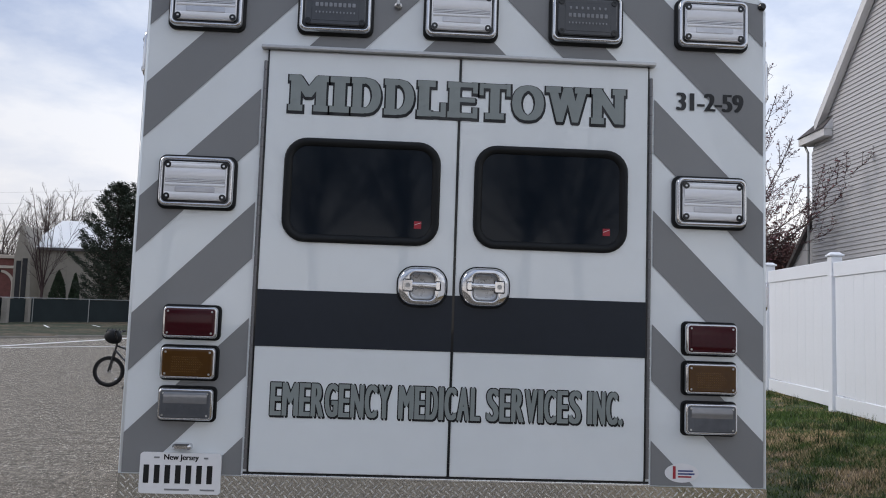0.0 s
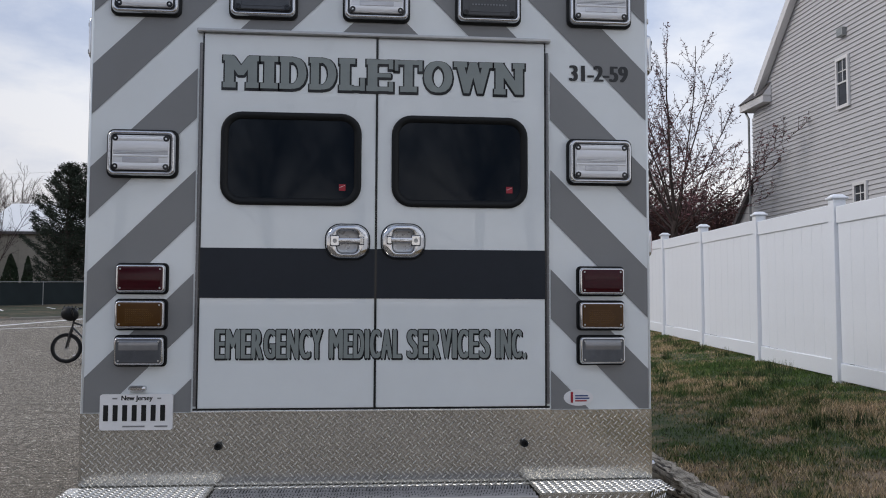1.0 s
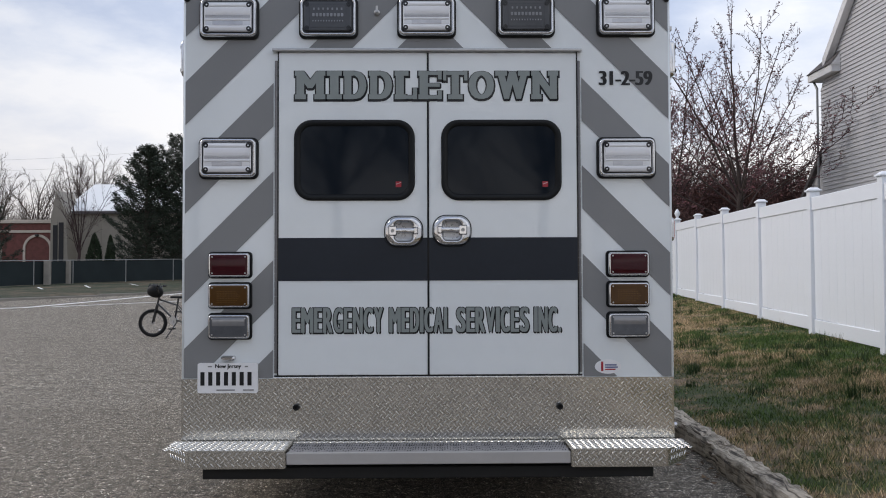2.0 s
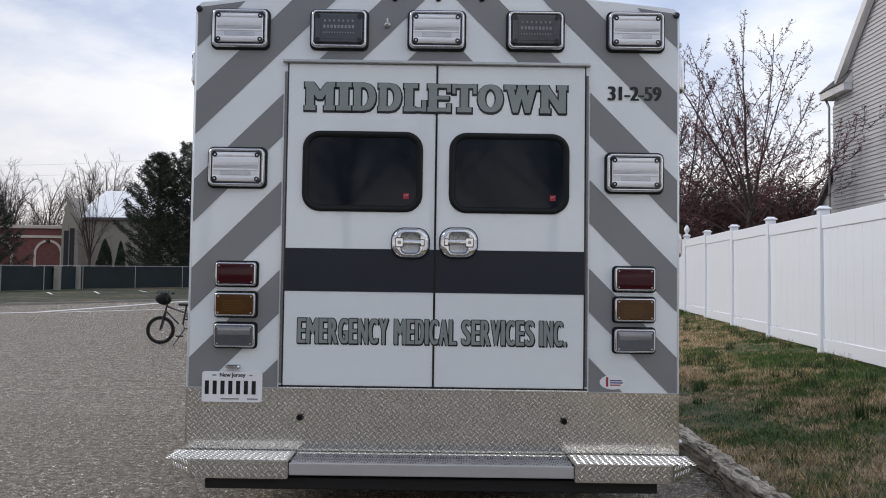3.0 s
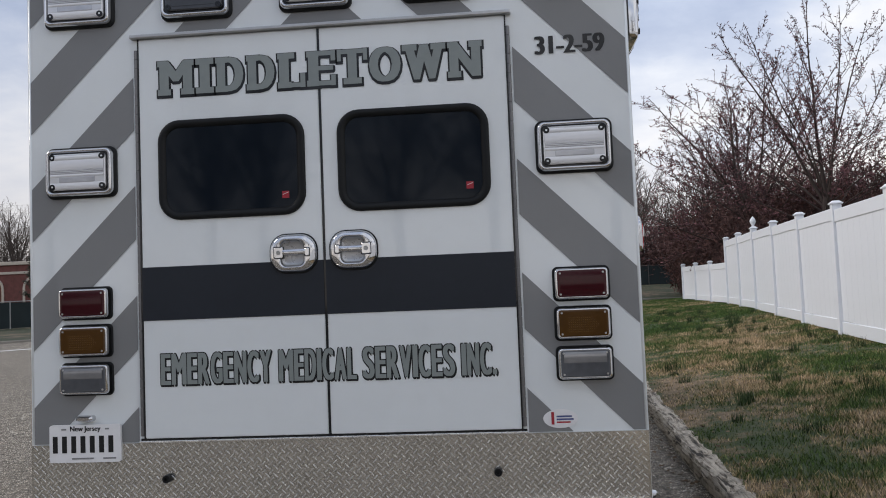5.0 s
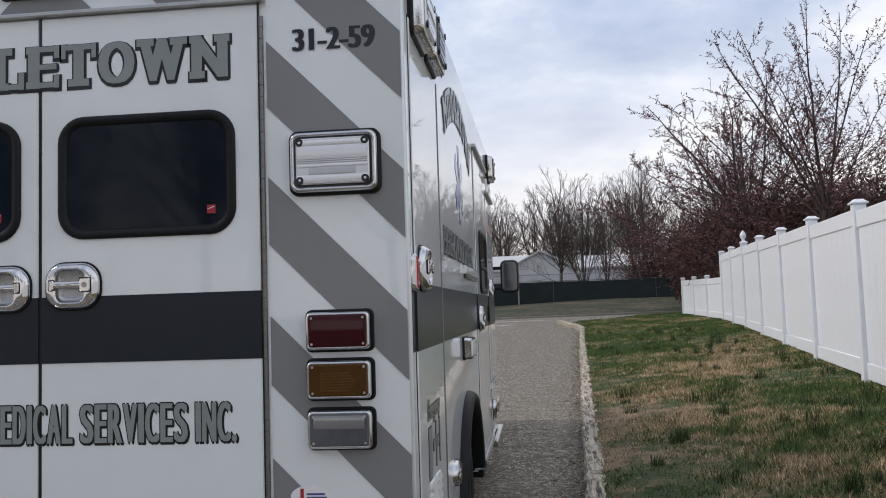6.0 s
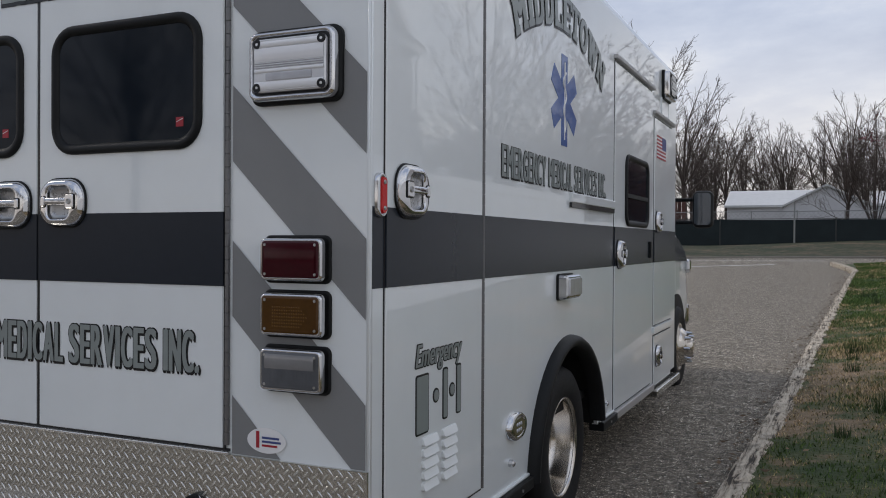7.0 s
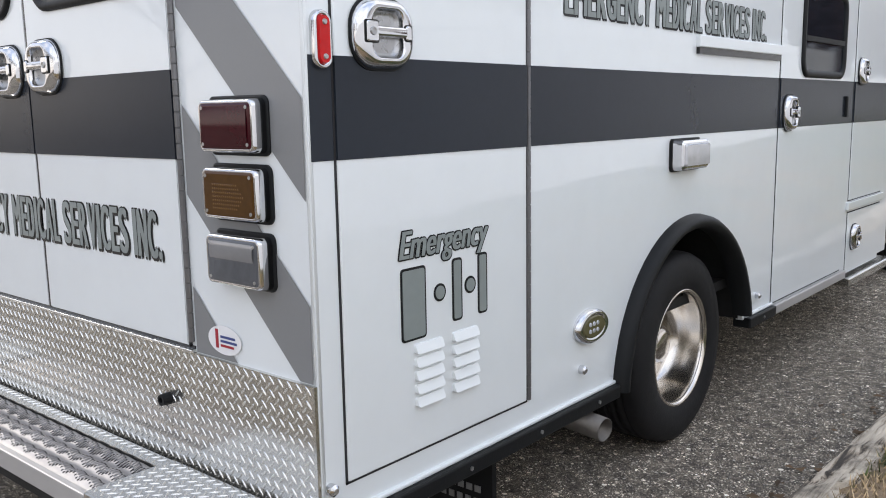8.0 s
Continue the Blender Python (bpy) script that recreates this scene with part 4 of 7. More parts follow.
for x0, x1, z in ((-1.045, -0.955, 0.6525), (-0.915, -0.862, 0.6525), (-1.088, -1.068, 0.768), (-0.906, -0.890, 0.768)):
    bm = box(bmesh.new(), x0, x1, -0.0218, -0.0204, z - 0.003, z + 0.003)
    part("plate_bar", bm, CHEV, plate)
# oval sticker with plain bars
bm = bmesh.new()
loft(bm, rear(0.893, 0.757, 0.003), [(ellipse(0.066, 0.036, 28), 0), (ellipse(0.066, 0.036, 28), 0.0012)])
stick = part("oval_sticker", bm, DECAL_W, AMB, "white oval sticker with red and blue bars")
bm = box(bmesh.new(), 0.858, 0.869, -0.0052, -0.0045, 0.735, 0.782)
part("sticker_bar", bm, DECAL_R, stick)
for i, (w, ma) in enumerate(((0.058, DECAL_B), (0.064, DECAL_B), (0.052, DECAL_R))):
    bm = box(bmesh.new(), 0.878, 0.878 + w, -0.0052, -0.0045, 0.762 - i * 0.011, 0.768 - i * 0.011)
    part("sticker_bar", bm, ma, stick)

# ---- tread plate kick panel and bumper ----
bm = box(bmesh.new(), -HALF + 0.002, HALF - 0.002, -0.010, 0.0, 0.335, 0.7055)
kick = part("kick_panel", bm, ALU, AMB, "bright aluminium tread plate panel")
vs, fs = treads(tread_grid(-HALF + 0.01, HALF - 0.01, 0.338, 0.703), axes((0, -0.0101, 0), (1, 0, 0), (0, 0, 1), (0, -1, 0)))
tagged(raw("raised_tread", vs, fs, ALU_LUG, kick), kind="stuff")
for x, z in ((-0.652, 0.567), (0.648, 0.565)):
    bm = bmesh.new()
    loft(bm, rear(x, z, 0.01), [(ellipse(0.015, 0.015, 14), 0), (ellipse(0.017, 0.017, 14), 0.006), (ellipse(0.015, 0.015, 14), 0.030), (ellipse(0.008, 0.008, 14), 0.030), (ellipse(0.008, 0.008, 14), 0.02)])
    part("rubber_stop", bm, RUBBER, kick, "black rubber door stop")
# black box added for the shade in the gap below the kick panel
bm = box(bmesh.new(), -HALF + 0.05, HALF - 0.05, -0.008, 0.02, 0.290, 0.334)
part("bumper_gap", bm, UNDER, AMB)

BT, BB, BF = 0.404, 0.320, -0.272     # bumper top, bottom, front
for sx in (-1, 1):
    plan = [(0.664, -0.024), (1.252, -0.024), (1.252, -0.10), (1.115, BF), (0.664, BF)]
    bm = bmesh.new()
    m = axes((0, 0, 0), (sx, 0, 0), (0, 1, 0), (0, 0, 1))
    loft(bm, m, [(plan, BB), (plan, BT)])
    bmesh.ops.bevel(bm, geom=bm.edges[:], offset=0.004, segments=2, affect="EDGES")
    end = part("bumper_end", bm, ALU, AMB, "tread plate bumper end")
    spots = [(u, v, f) for u, v, f in tread_grid(0.675, 1.245, BF + 0.008, -0.030) if (u - 1.115) / 0.137 - (v - BF) / 0.172 < 0.90]
    vs, fs = treads(spots, axes((0, 0, BT + 0.0001), (sx, 0, 0), (0, sx, 0), (0, 0, 1)) @ Matrix.Diagonal((1, sx, 1, 1)) if sx < 0 else axes((0, 0, BT + 0.0001), (1, 0, 0), (0, 1, 0), (0, 0, 1)))
    vs2, fs2 = treads([(sx * u, v, f) for u, v, f in tread_grid(0.675, 1.108, BB + 0.008, BT - 0.008)], axes((0, BF - 0.0001, 0), (1, 0, 0), (0, 0, 1), (0, -1, 0)))
    d = Vector((1.252 - 1.115, -0.10 - BF, 0)).normalized()
    nrm = Vector((d.y, -d.x, 0))
    vs3, fs3 = treads(tread_grid(0.010, 0.212, BB + 0.008, BT - 0.008), axes((sx * 1.115 + sx * nrm.x * 0.0001, BF + nrm.y * 0.0001, 0), (sx * d.x, d.y, 0), (0, 0, 1), (sx * nrm.x, nrm.y, 0)))
    n1, n2 = len(vs), len(vs) + len(vs2)
    tagged(raw("raised_tread", vs + vs2 + vs3, fs + [tuple(i + n1 for i in f) for f in fs2] + [tuple(i + n2 for i in f) for f in fs3], ALU_LUG, end), kind="stuff")
# grip step between the ends
bm = soft_box(-0.660, 0.660, BF + 0.002, BF + 0.022, 0.338, 0.393, 0.003)
step = part("step_frame", bm, MILL, AMB, "aluminium step with an open grip tread")
bm = box(bmesh.new(), -0.660, 0.660, -0.072, -0.026, 0.380, BT - 0.004)
part("step_rail", bm, ALU, step)
vs, fs = tread_grid(-0.655, 0.655, -0.072, -0.028), 0
lv, lf = treads(vs, axes((0, 0, BT - 0.0038), (1, 0, 0), (0, 1, 0), (0, 0, 1)))
tagged(raw("raised_tread", lv, lf, ALU_LUG, step), kind="stuff")
bm = box(bmesh.new(), -0.655, 0.655, BF + 0.02, -0.07, 0.360, 0.368)
part("step_pan", bm, UNDER, step)
# three scalloped rows of pressed teeth with dark slots between them
def grip_z(y):
    return 0.3945 + 0.006 * math.cos(2 * math.pi * (y - BF - 0.053) / 0.062)


gv, gf = [], []
NX, NY = 132, 24
for i in range(NX + 1):
    for j in range(NY + 1):
        y = BF + 0.0225 + (0.172 * j / NY)
        x = -0.655 + 1.31 * i / NX
        gv.append((x, y, grip_z(y) + 0.0012 * math.sin(2 * math.pi * x / 0.073)))
for i in range(NX):
    for j in range(NY):
        a = i * (NY + 1) + j
        gf.append((a, a + NY + 1, a + NY + 2, a + 1))
tagged(raw("grip_tread", gv, gf, GRIP, step, "serrated grip tread", smooth=True), kind="stuff")
sv, sf, tv, tf = [], [], [], []
for r in range(3):
    for i in range(104):
        x = -0.648 + 0.01255 * i
        c = BF + 0.053 + 0.0555 * r + 0.0045 * math.sin(2 * math.pi * x / 0.073)
        for store, faces, w, l, h in ((sv, sf, 0.0024, 0.0160, 0.0020), (tv, tf, 0.0012, 0.0090, 0.0034)):
            xx = x if store is sv else x + 0.0058
            k = len(store)
            for dx, dy, dz in ((-w, -l, -0.001), (w, -l, -0.001), (w, l, -0.001), (-w, l, -0.001), (-w * 0.5, -l * 0.7, h), (w * 0.5, -l * 0.7, h), (w * 0.5, l * 0.8, h), (-w * 0.5, l * 0.8, h)):
                store.append((xx + dx + 0.3 * dy, c + dy, grip_z(c + dy) + dz + 0.0012 * math.sin(2 * math.pi * x / 0.073)))
            faces += [(k + a, k + b, k + c_, k + d) for a, b, c_, d in ((0, 1, 5, 4), (1, 2, 6, 5), (2, 3, 7, 6), (3, 0, 4, 7), (4, 5, 6, 7))]
tagged(raw("grip_slot", sv, sf, UNDER, step, "dark open slots"), kind="stuff")
tagged(raw("grip_tooth", tv, tf, GRIP, step, "grey pressed teeth"), kind="stuff")
bm = soft_box(-1.06, 1.06, BF + 0.05, -0.10, 0.262, 0.318, 0.006)
part("bumper_beam", bm, UNDER, AMB, "black bumper beam")

# ---- under the body: frame, axle, tank ----
bm = bmesh.new()
for x in (-0.43, 0.36):
    box(bm, x, x + 0.08, 0.06, 6.9, 0.42, 0.60)
part("chassis_rail", bm, UNDER, AMB)
bm = bmesh.new()
rod(bm, (-0.95, 1.85, 0.380), (0.95, 1.85, 0.380), 0.06, seg=14)
lathe(bm, (0, 1.85, 0.380), "y", [(0.0, -0.2), (0.14, -0.14), (0.18, 0.0), (0.14, 0.14), (0.0, 0.2)], 20)
part("rear_axle", bm, UNDER, AMB)
bm = soft_box(-0.35, 0.35, 0.25, 1.2, 0.30, 0.52, 0.03)
part("fuel_tank", bm, UNDER, AMB)
bm = box(bmesh.new(), -HALF + 0.06, HALF - 0.06, 0.05, LEN, 0.52, 0.56)
part("floor_pan", bm, UNDER, AMB)
bm = box(bmesh.new(), 0.50, 1.16, 0.70, 0.72, 0.10, 0.48)
flap = part("mud_flap", bm, RUBBER, AMB, "black rubber mud flap with worn white bars")
for x0, z, n, w in ((0.84, 0.186, 9, 0.022), (0.90, 0.146, 7, 0.020)):
    for i in range(n):
        bm = box(bmesh.new(), x0 + i * 0.032, x0 + i * 0.032 + w, 0.6965, 0.6995, z - 0.010, z + 0.010)
        part("flap_bar", bm, CHEV, flap)
bm = box(bmesh.new(), -1.16, -0.50, 0.70, 0.72, 0.10, 0.48)
part("mud_flap", bm, RUBBER, AMB, "black rubber mud flap")
bm = bmesh.new()
prof = [(0.040, -0.42), (0.040, 0.0), (0.037, 0.0), (0.037, -0.35)]
lathe(bm, (0, 0, 0), "x", prof, 22)
bmesh.ops.transform(bm, matrix=pose(1.262, 1.17, 0.262, 0, 4, -6), verts=bm.verts[:])
part("exhaust_pipe", bm, PIPE, AMB, "grey steel exhaust pipe", smooth=True)


AXLE = 0.373      # height of the wheel centres


def tyre_ring(cx, cy, cz, w=0.225, r=0.374):
    bm = bmesh.new()
    h = w / 2
    prof = [(0.212, -h + 0.02), (0.235, -h + 0.004), (0.29, -h - 0.006), (0.338, -h + 0.002), (0.362, -h + 0.016), (r - 0.003, -h + 0.035), (r, -0.05), (r, -0.045), (r - 0.008, -0.043), (r - 0.008, -0.033), (r, -0.031), (r, -0.005), (r - 0.008, -0.003)]
    prof += [(a, -b) for a, b in prof[::-1]]
    lathe(bm, (cx, cy, cz), "x", prof, 56)
    return bm


def wheel(x, y, sx, dual):
    """Tyre and deep chrome rim; sx is the outer side."""
    outer = x
    bm = tyre_ring(outer - sx * 0.1075, y, AXLE)
    w = part("wheel", bm, TYRE, AMB, "black tyre on a bright deep-dish rim", smooth=True)
    if dual:
        bm = tyre_ring(outer - sx * 0.40, y, AXLE)
        part("inner_tyre", bm, TYRE, w, smooth=True)
    if dual:
        prof = [(0.232, -0.010), (0.229, -0.001), (0.221, -0.002), (0.215, -0.012), (0.211, -0.03), (0.203, -0.09), (0.193, -0.135), (0.176, -0.150), (0.13, -0.152), (0.085, -0.150), (0.078, -0.143), (0.074, -0.095), (0.062, -0.080), (0.04, -0.074), (0.0, -0.073)]
    else:
        prof = [(0.222, -0.008), (0.216, 0.0), (0.206, -0.006), (0.195, -0.02), (0.17, 0.02), (0.14, 0.055), (0.12, 0.07), (0.085, 0.075), (0.08, 0.115), (0.05, 0.125), (0.0, 0.126)]
    bm = lathe(bmesh.new(), (outer, y, AXLE), "x", [(r, sx * l) for r, l in prof], 48)
    rim = part("rim", bm, RIM, w, "polished steel rim", smooth=True)
    for i in range(8):
        bm = bmesh.new()
        a = 2 * math.pi * i / 8
        c = Vector((outer, y + 0.128 * math.cos(a), AXLE + 0.128 * math.sin(a)))
        l0, l1 = (-0.155, -0.125) if dual else (0.055, 0.110)
        rod(bm, c + Vector((sx * l0, 0, 0)), c + Vector((sx * l1, 0, 0)), 0.016, 0.012, 10)
        part("lug_nut", bm, CHROME, w)


wheel(1.205, 1.858, 1, True)
wheel(-1.205, 1.858, -1, True)
wheel(1.045, 6.13, 1, False)
wheel(-1.045, 6.13, -1, False)

# ---- right side of the box ----


def panel_line(y0, y1, z0, z1, out=0.0022):
    """A thin dark joint in the side wall."""
    bm = box(bmesh.new(), HALF - 0.004, HALF + out, y0, y1, z0, z1)
    return part("panel_joint", bm, SEAM, AMB)


def side_panel(name, y0, y1, z0, z1, label, out=0.006):
    bm = soft_box(HALF - 0.006, HALF + out, y0 + 0.006, y1 - 0.006, z0 + 0.006, z1 - 0.006, 0.004)
    ob = part(name, bm, PAINT, AMB, label)
    for a in ((y0, y0 + 0.006, z0, z1), (y1 - 0.006, y1, z0, z1), (y0, y1, z0, z0 + 0.006), (y0, y1, z1 - 0.006, z1)):
        panel_line(*a)
    return ob


def stripe_on(parent, y0, y1, out):
    bm = box(bmesh.new(), HALF - 0.002, HALF + out + 0.002, y0, y1, 1.192, 1.412)
    part("side_stripe", bm, CHAR, parent, "charcoal stripe")


rear_door_s = side_panel("compartment_door", 0.070, 0.786, 0.455, 2.290, "tall white compartment door with louvres")
entry = side_panel("entry_door", 2.735, 3.790, 0.385, 2.335, "white side entry door with a dark window")
front_s = side_panel("compartment_door", 3.880, 4.555, 0.760, 2.180, "white front compartment door")
low_s = side_panel("compartment_door", 3.880, 4.555, 0.345, 0.700, "small low compartment door")
stripe_on(rear_door_s, 0.0754, 0.7806, 0.006)
stripe_on(entry, 2.7404, 3.7846, 0.006)
stripe_on(front_s, 3.8854, 4.5496, 0.006)
stripe_on(AMB, 0.006, 0.069, 0.0)
stripe_on(AMB, 0.802, 2.734, 0.0)
stripe_on(AMB, 3.791, 3.879, 0.0)
stripe_on(AMB, 4.556, LEN, 0.0)
bm = knuckles(HALF + 0.002, 0.794, 0.46, 2.27)
part("door_hinge", bm, HINGE, AMB, "long dark piano hinge")

paddle_handle(side(0.215, 1.462, 0.0085), rear_door_s, -1)
paddle_handle(side(2.852, 1.258, 0.0085) @ Matrix.Diagonal((0.82, 1.06, 1, 1)), entry, 1)
paddle_handle(side(3.985, 1.468, 0.0085) @ Matrix.Diagonal((0.72, 0.95, 1, 1)), front_s, 1)
paddle_handle(side(4.01, 0.548, 0.0065) @ Matrix.Diagonal((0.72, 0.95, 1, 1)), low_s, 1)
bm = soft_box(HALF + 0.004, HALF + 0.022, 3.70, 3.725, 1.225, 1.335, 0.006)
part("grab_slot", bm, RUBBER, entry, "black slot")

# entry door window, two sliding panes
m = side(3.322, 1.632, 0.0062)
bm = bmesh.new()
ww, wh = 0.662, 0.424
loft(bm, m, [(rrect(ww, wh, 0.08, 7), 0.0), (rrect(ww, wh, 0.08, 7), 0.008), (rrect(ww - 0.014, wh - 0.014, 0.074, 7), 0.014), (rrect(ww - 0.05, wh - 0.05, 0.06, 7), 0.013), (rrect(ww - 0.07, wh - 0.07, 0.05, 7), 0.003), (rrect(ww - 0.07, wh - 0.07, 0.05, 7), -0.001)], False, False)
wf = part("window_frame", bm, RUBBER, entry, "black rubber window frame", smooth=True)
bm = bmesh.new()
loft(bm, m, [(rrect(ww - 0.06, wh - 0.06, 0.05, 7), 0.0), (rrect(ww - 0.06, wh - 0.06, 0.05, 7), 0.003)])
part("window_pane", bm, GLASS, entry, "dark tinted glass")
bm = box(bmesh.new(), HALF + 0.0075, HALF + 0.018, 3.025, 3.618, 1.588, 1.612)
part("window_bar", bm, RUBBER, entry)

# drip mouldings
for y0, y1, z, ma in ((2.72, 3.815, 2.352, STEEL), (3.85, 4.62, 2.205, STEEL), (0.05, 0.83, 2.472, STEEL)):
    bm = soft_box(HALF - 0.004, HALF + 0.026, y0, y1, z - 0.012, z + 0.012, 0.004)
    part("drip_moulding", bm, ma, AMB, "grey metal drip moulding")
for y0, y1, z in ((3.85, 4.58, 0.735), (1.865, 2.715, 1.530)):
    bm = soft_box(HALF - 0.004, HALF + 0.018, y0, y1, z - 0.022, z + 0.022, 0.004)
    part("trim_moulding", bm, PAINT, AMB, "white trim moulding")
bm = box(bmesh.new(), HALF - 0.002, HALF + 0.0125, 1.870, 2.711, 1.484, 1.508)
part("trim_slot", bm, INK, AMB, "dark slot below the trim")

# rub rail along the lower edge
for y0, y1 in ((0.0, 1.290), (2.430, 2.745)):
    bm = soft_box(HALF - 0.02, HALF + 0.012, y0, y1, BASE + 0.008, BASE + 0.020, 0.004)
    part("skirt_edge", bm, PAINT, AMB)
    bm = soft_box(HALF - 0.05, HALF + 0.030, y0, y1, BASE - 0.038, BASE + 0.008, 0.006)
    rail = part("rub_rail", bm, RUBBER, AMB, "black rub rail with bolts")
    y = y0 + 0.16
    while y < y1 - 0.05:
        bm = bmesh.new()
        rod(bm, (HALF + 0.029, y, BASE - 0.015), (HALF + 0.034, y, BASE - 0.015), 0.006, seg=8)
        part("bolt", bm, STEEL, rail)
        y += 0.33
bm = soft_box(HALF - 0.05, HALF + 0.022, 2.747, 3.845, BASE - 0.040, BASE + 0.006, 0.006)
part("door_sill", bm, MILL, AMB, "dull aluminium sill below the entry door")
bm = soft_box(HALF - 0.05, HALF + 0.045, 3.85, 4.75, 0.285, 0.335, 0.008)
part("side_step", bm, ALU, AMB, "aluminium side step below the front compartment")
for sx in (-1,):
    bm = soft_box(-HALF - 0.034, -HALF + 0.05, 0.0, 1.27, BASE - 0.048, BASE - 0.004, 0.006)
    part("rub_rail", bm, RUBBER, AMB, "black rub rail")
    bm = soft_box(-HALF - 0.034, -HALF + 0.05, 2.39, 4.7, BASE - 0.048, BASE - 0.004, 0.006)
    part("rub_rail", bm, RUBBER, AMB, "black rub rail")

# louvres and vents
for y0 in (0.303, 0.446):
    for i in range(5):
        z = 0.722 - i * 0.0335
        bm = bmesh.new()
        pts = rrect(0.105, 0.024, 0.006, 4)
        sm = side(y0 + 0.0525, z, 0.006)
        rows = [[bm.verts.new(sm @ Vector((u * k, v * (1 if v < 0 else k), d + (0.009 * (0.012 - v) / 0.024 if d > 0 else 0)))) for u, v in pts] for k, d in ((1.0, -0.001), (0.96, 0.004))]
        for q in range(len(pts)):
            e = (q + 1) % len(pts)
            bm.faces.new((rows[0][q], rows[0][e], rows[1][e], rows[1][q]))
        bm.faces.new(rows[1])
        part("louvre", bm, PAINT, rear_door_s, smooth=False)
for y0, dy, z0, cols, rows in ((1.053, 0.0, 2.485, 1, 5), (4.22, 0.075, 2.325, 2, 4)):
    for c in range(cols):
        for i in range(rows):
            w = 0.108 if cols == 1 else 0.055
            bm = bmesh.new()
            loft(bm, side(y0 + c * dy, z0 - i * 0.031), [(rrect(w, 0.017, 0.007, 3), -0.001), (rrect(w, 0.017, 0.007, 3), 0.003)])
            part("vent_slot", bm, INK, AMB)
bm = soft_box(HALF - 0.002, HALF + 0.004, 4.14, 4.40, 2.215, 2.35, 0.01)
part("vent_plate", bm, PAINT, AMB)

# lamps on the side
for y, z in ((0.240, 2.335), (0.585, 2.345), (4.30, 2.445)):
    big_lamp(side(y, z, 0.002) @ Matrix.Diagonal((1, 1, 1.3, 1)), AMB, "white" if y < 0.4 else "dark")


def side_lamp(m, parent):
    bm = bmesh.new()
    loft(bm, m, [(rrect(0.235, 0.118, 0.018), -0.002), (rrect(0.235, 0.118, 0.018), 0.012)])
    lamp = part("scene_light", bm, RUBBER, parent, "clear scene light in a chrome housing")
    bm = bmesh.new()
    loft(bm, m, [(rrect(0.228, 0.110, 0.016), 0.010), (rrect(0.222, 0.104, 0.015), 0.045), (rrect(0.205, 0.09, 0.012), 0.052)])
    part("chrome_bezel", bm, CHROME, lamp)
    bm = bmesh.new()
    loft(bm, m, [(rrect(0.198, 0.082, 0.010), 0.050), (rrect(0.190, 0.074, 0.008), 0.060)])
    part("lens", bm, LENS_W2, lamp)


side_lamp(side(1.785, 1.122), AMB)
# oval marker in chrome
bm = bmesh.new()
m = side(1.128, 0.613)
loft(bm, m, [(ellipse(0.092, 0.056, 36), 0.0), (ellipse(0.090, 0.054, 36), 0.016), (ellipse(0.080, 0.046, 36), 0.026), (ellipse(0.070, 0.039, 36), 0.020)], False, True)
ov = part("oval_lamp", bm, CHROME, AMB, "oval lamp in a chrome ring", smooth=True)
bm = bmesh.new()
loft(bm, m, [(ellipse(0.068, 0.037, 28), 0.019), (ellipse(0.062, 0.032, 28), 0.024)])
part("lens", bm, LENS_O, ov, "smoky olive lens")
bm = bmesh.new()
for i in range(3):
    for j in range(2):
        loft(bm, m @ pose(-0.028 + 0.022 * i, -0.011 + 0.022 * j, 0), [(ellipse(0.008, 0.008, 10), 0.023), (ellipse(0.006, 0.006, 10), 0.027)])
tagged(part("led_panel", bm, LENS_W2, ov), kind="stuff")
# red side marker
bm = bmesh.new()
m = side(0.040, 1.443)
loft(bm, m, [(rrect(0.050, 0.122, 0.025, 7), 0.0), (rrect(0.048, 0.120, 0.024, 7), 0.012), (rrect(0.040, 0.112, 0.020, 7), 0.018), (rrect(0.034, 0.104, 0.017, 7), 0.014)], False, True)
mk = part("side_marker", bm, CHROME, AMB, "red side marker in a chrome ring", smooth=True)
bm = bmesh.new()
loft(bm, m, [(rrect(0.032, 0.100, 0.016, 7), 0.013), (rrect(0.028, 0.096, 0.014, 7), 0.021)])
part("lens", bm, LENS_RB, mk, "bright red lens")
for v in (-0.035, 0.035):
    bm = bmesh.new()
    loft(bm, m @ pose(0, v, 0), [(ellipse(0.007, 0.007, 10), 0.020), (ellipse(0.005, 0.005, 10), 0.024)])
    part("lens_screw", bm, STEEL, mk)
for y, z in ((1.082, 0.480), (2.560, 0.460), (0.022, 0.462)):
    bm = bmesh.new()
    loft(bm, side(y, z), [(ellipse(0.015, 0.015, 14), 0.0), (ellipse(0.014, 0.014, 14), 0.016), (ellipse(0.007, 0.007, 14), 0.022)])
    part("body_bolt", bm, CHROME, AMB, "small chrome bolt", smooth=False)

# ---- lettering on the side ----
fa, ed = condensed_words([(a, 1.58 * b, 1.58 * c) for a, b, c in SERVICE], 0.118, 0.0050, 0.0034, (0.0030, -0.004))
lettering("lettering", side(1.765, 1.622), over(fa, ed), AMB, "condensed grey capitals with a black outline")


def arched(vs, w, h):
    """A word bent round an arc, its letters fanning out."""
    out = []
    for x, y in vs:
        a = radians(28.2) * 2 * x / w
        r = 1.405 + y + h / 2
        out.append((r * math.sin(a), r * math.cos(a) - 1.405))
    return out


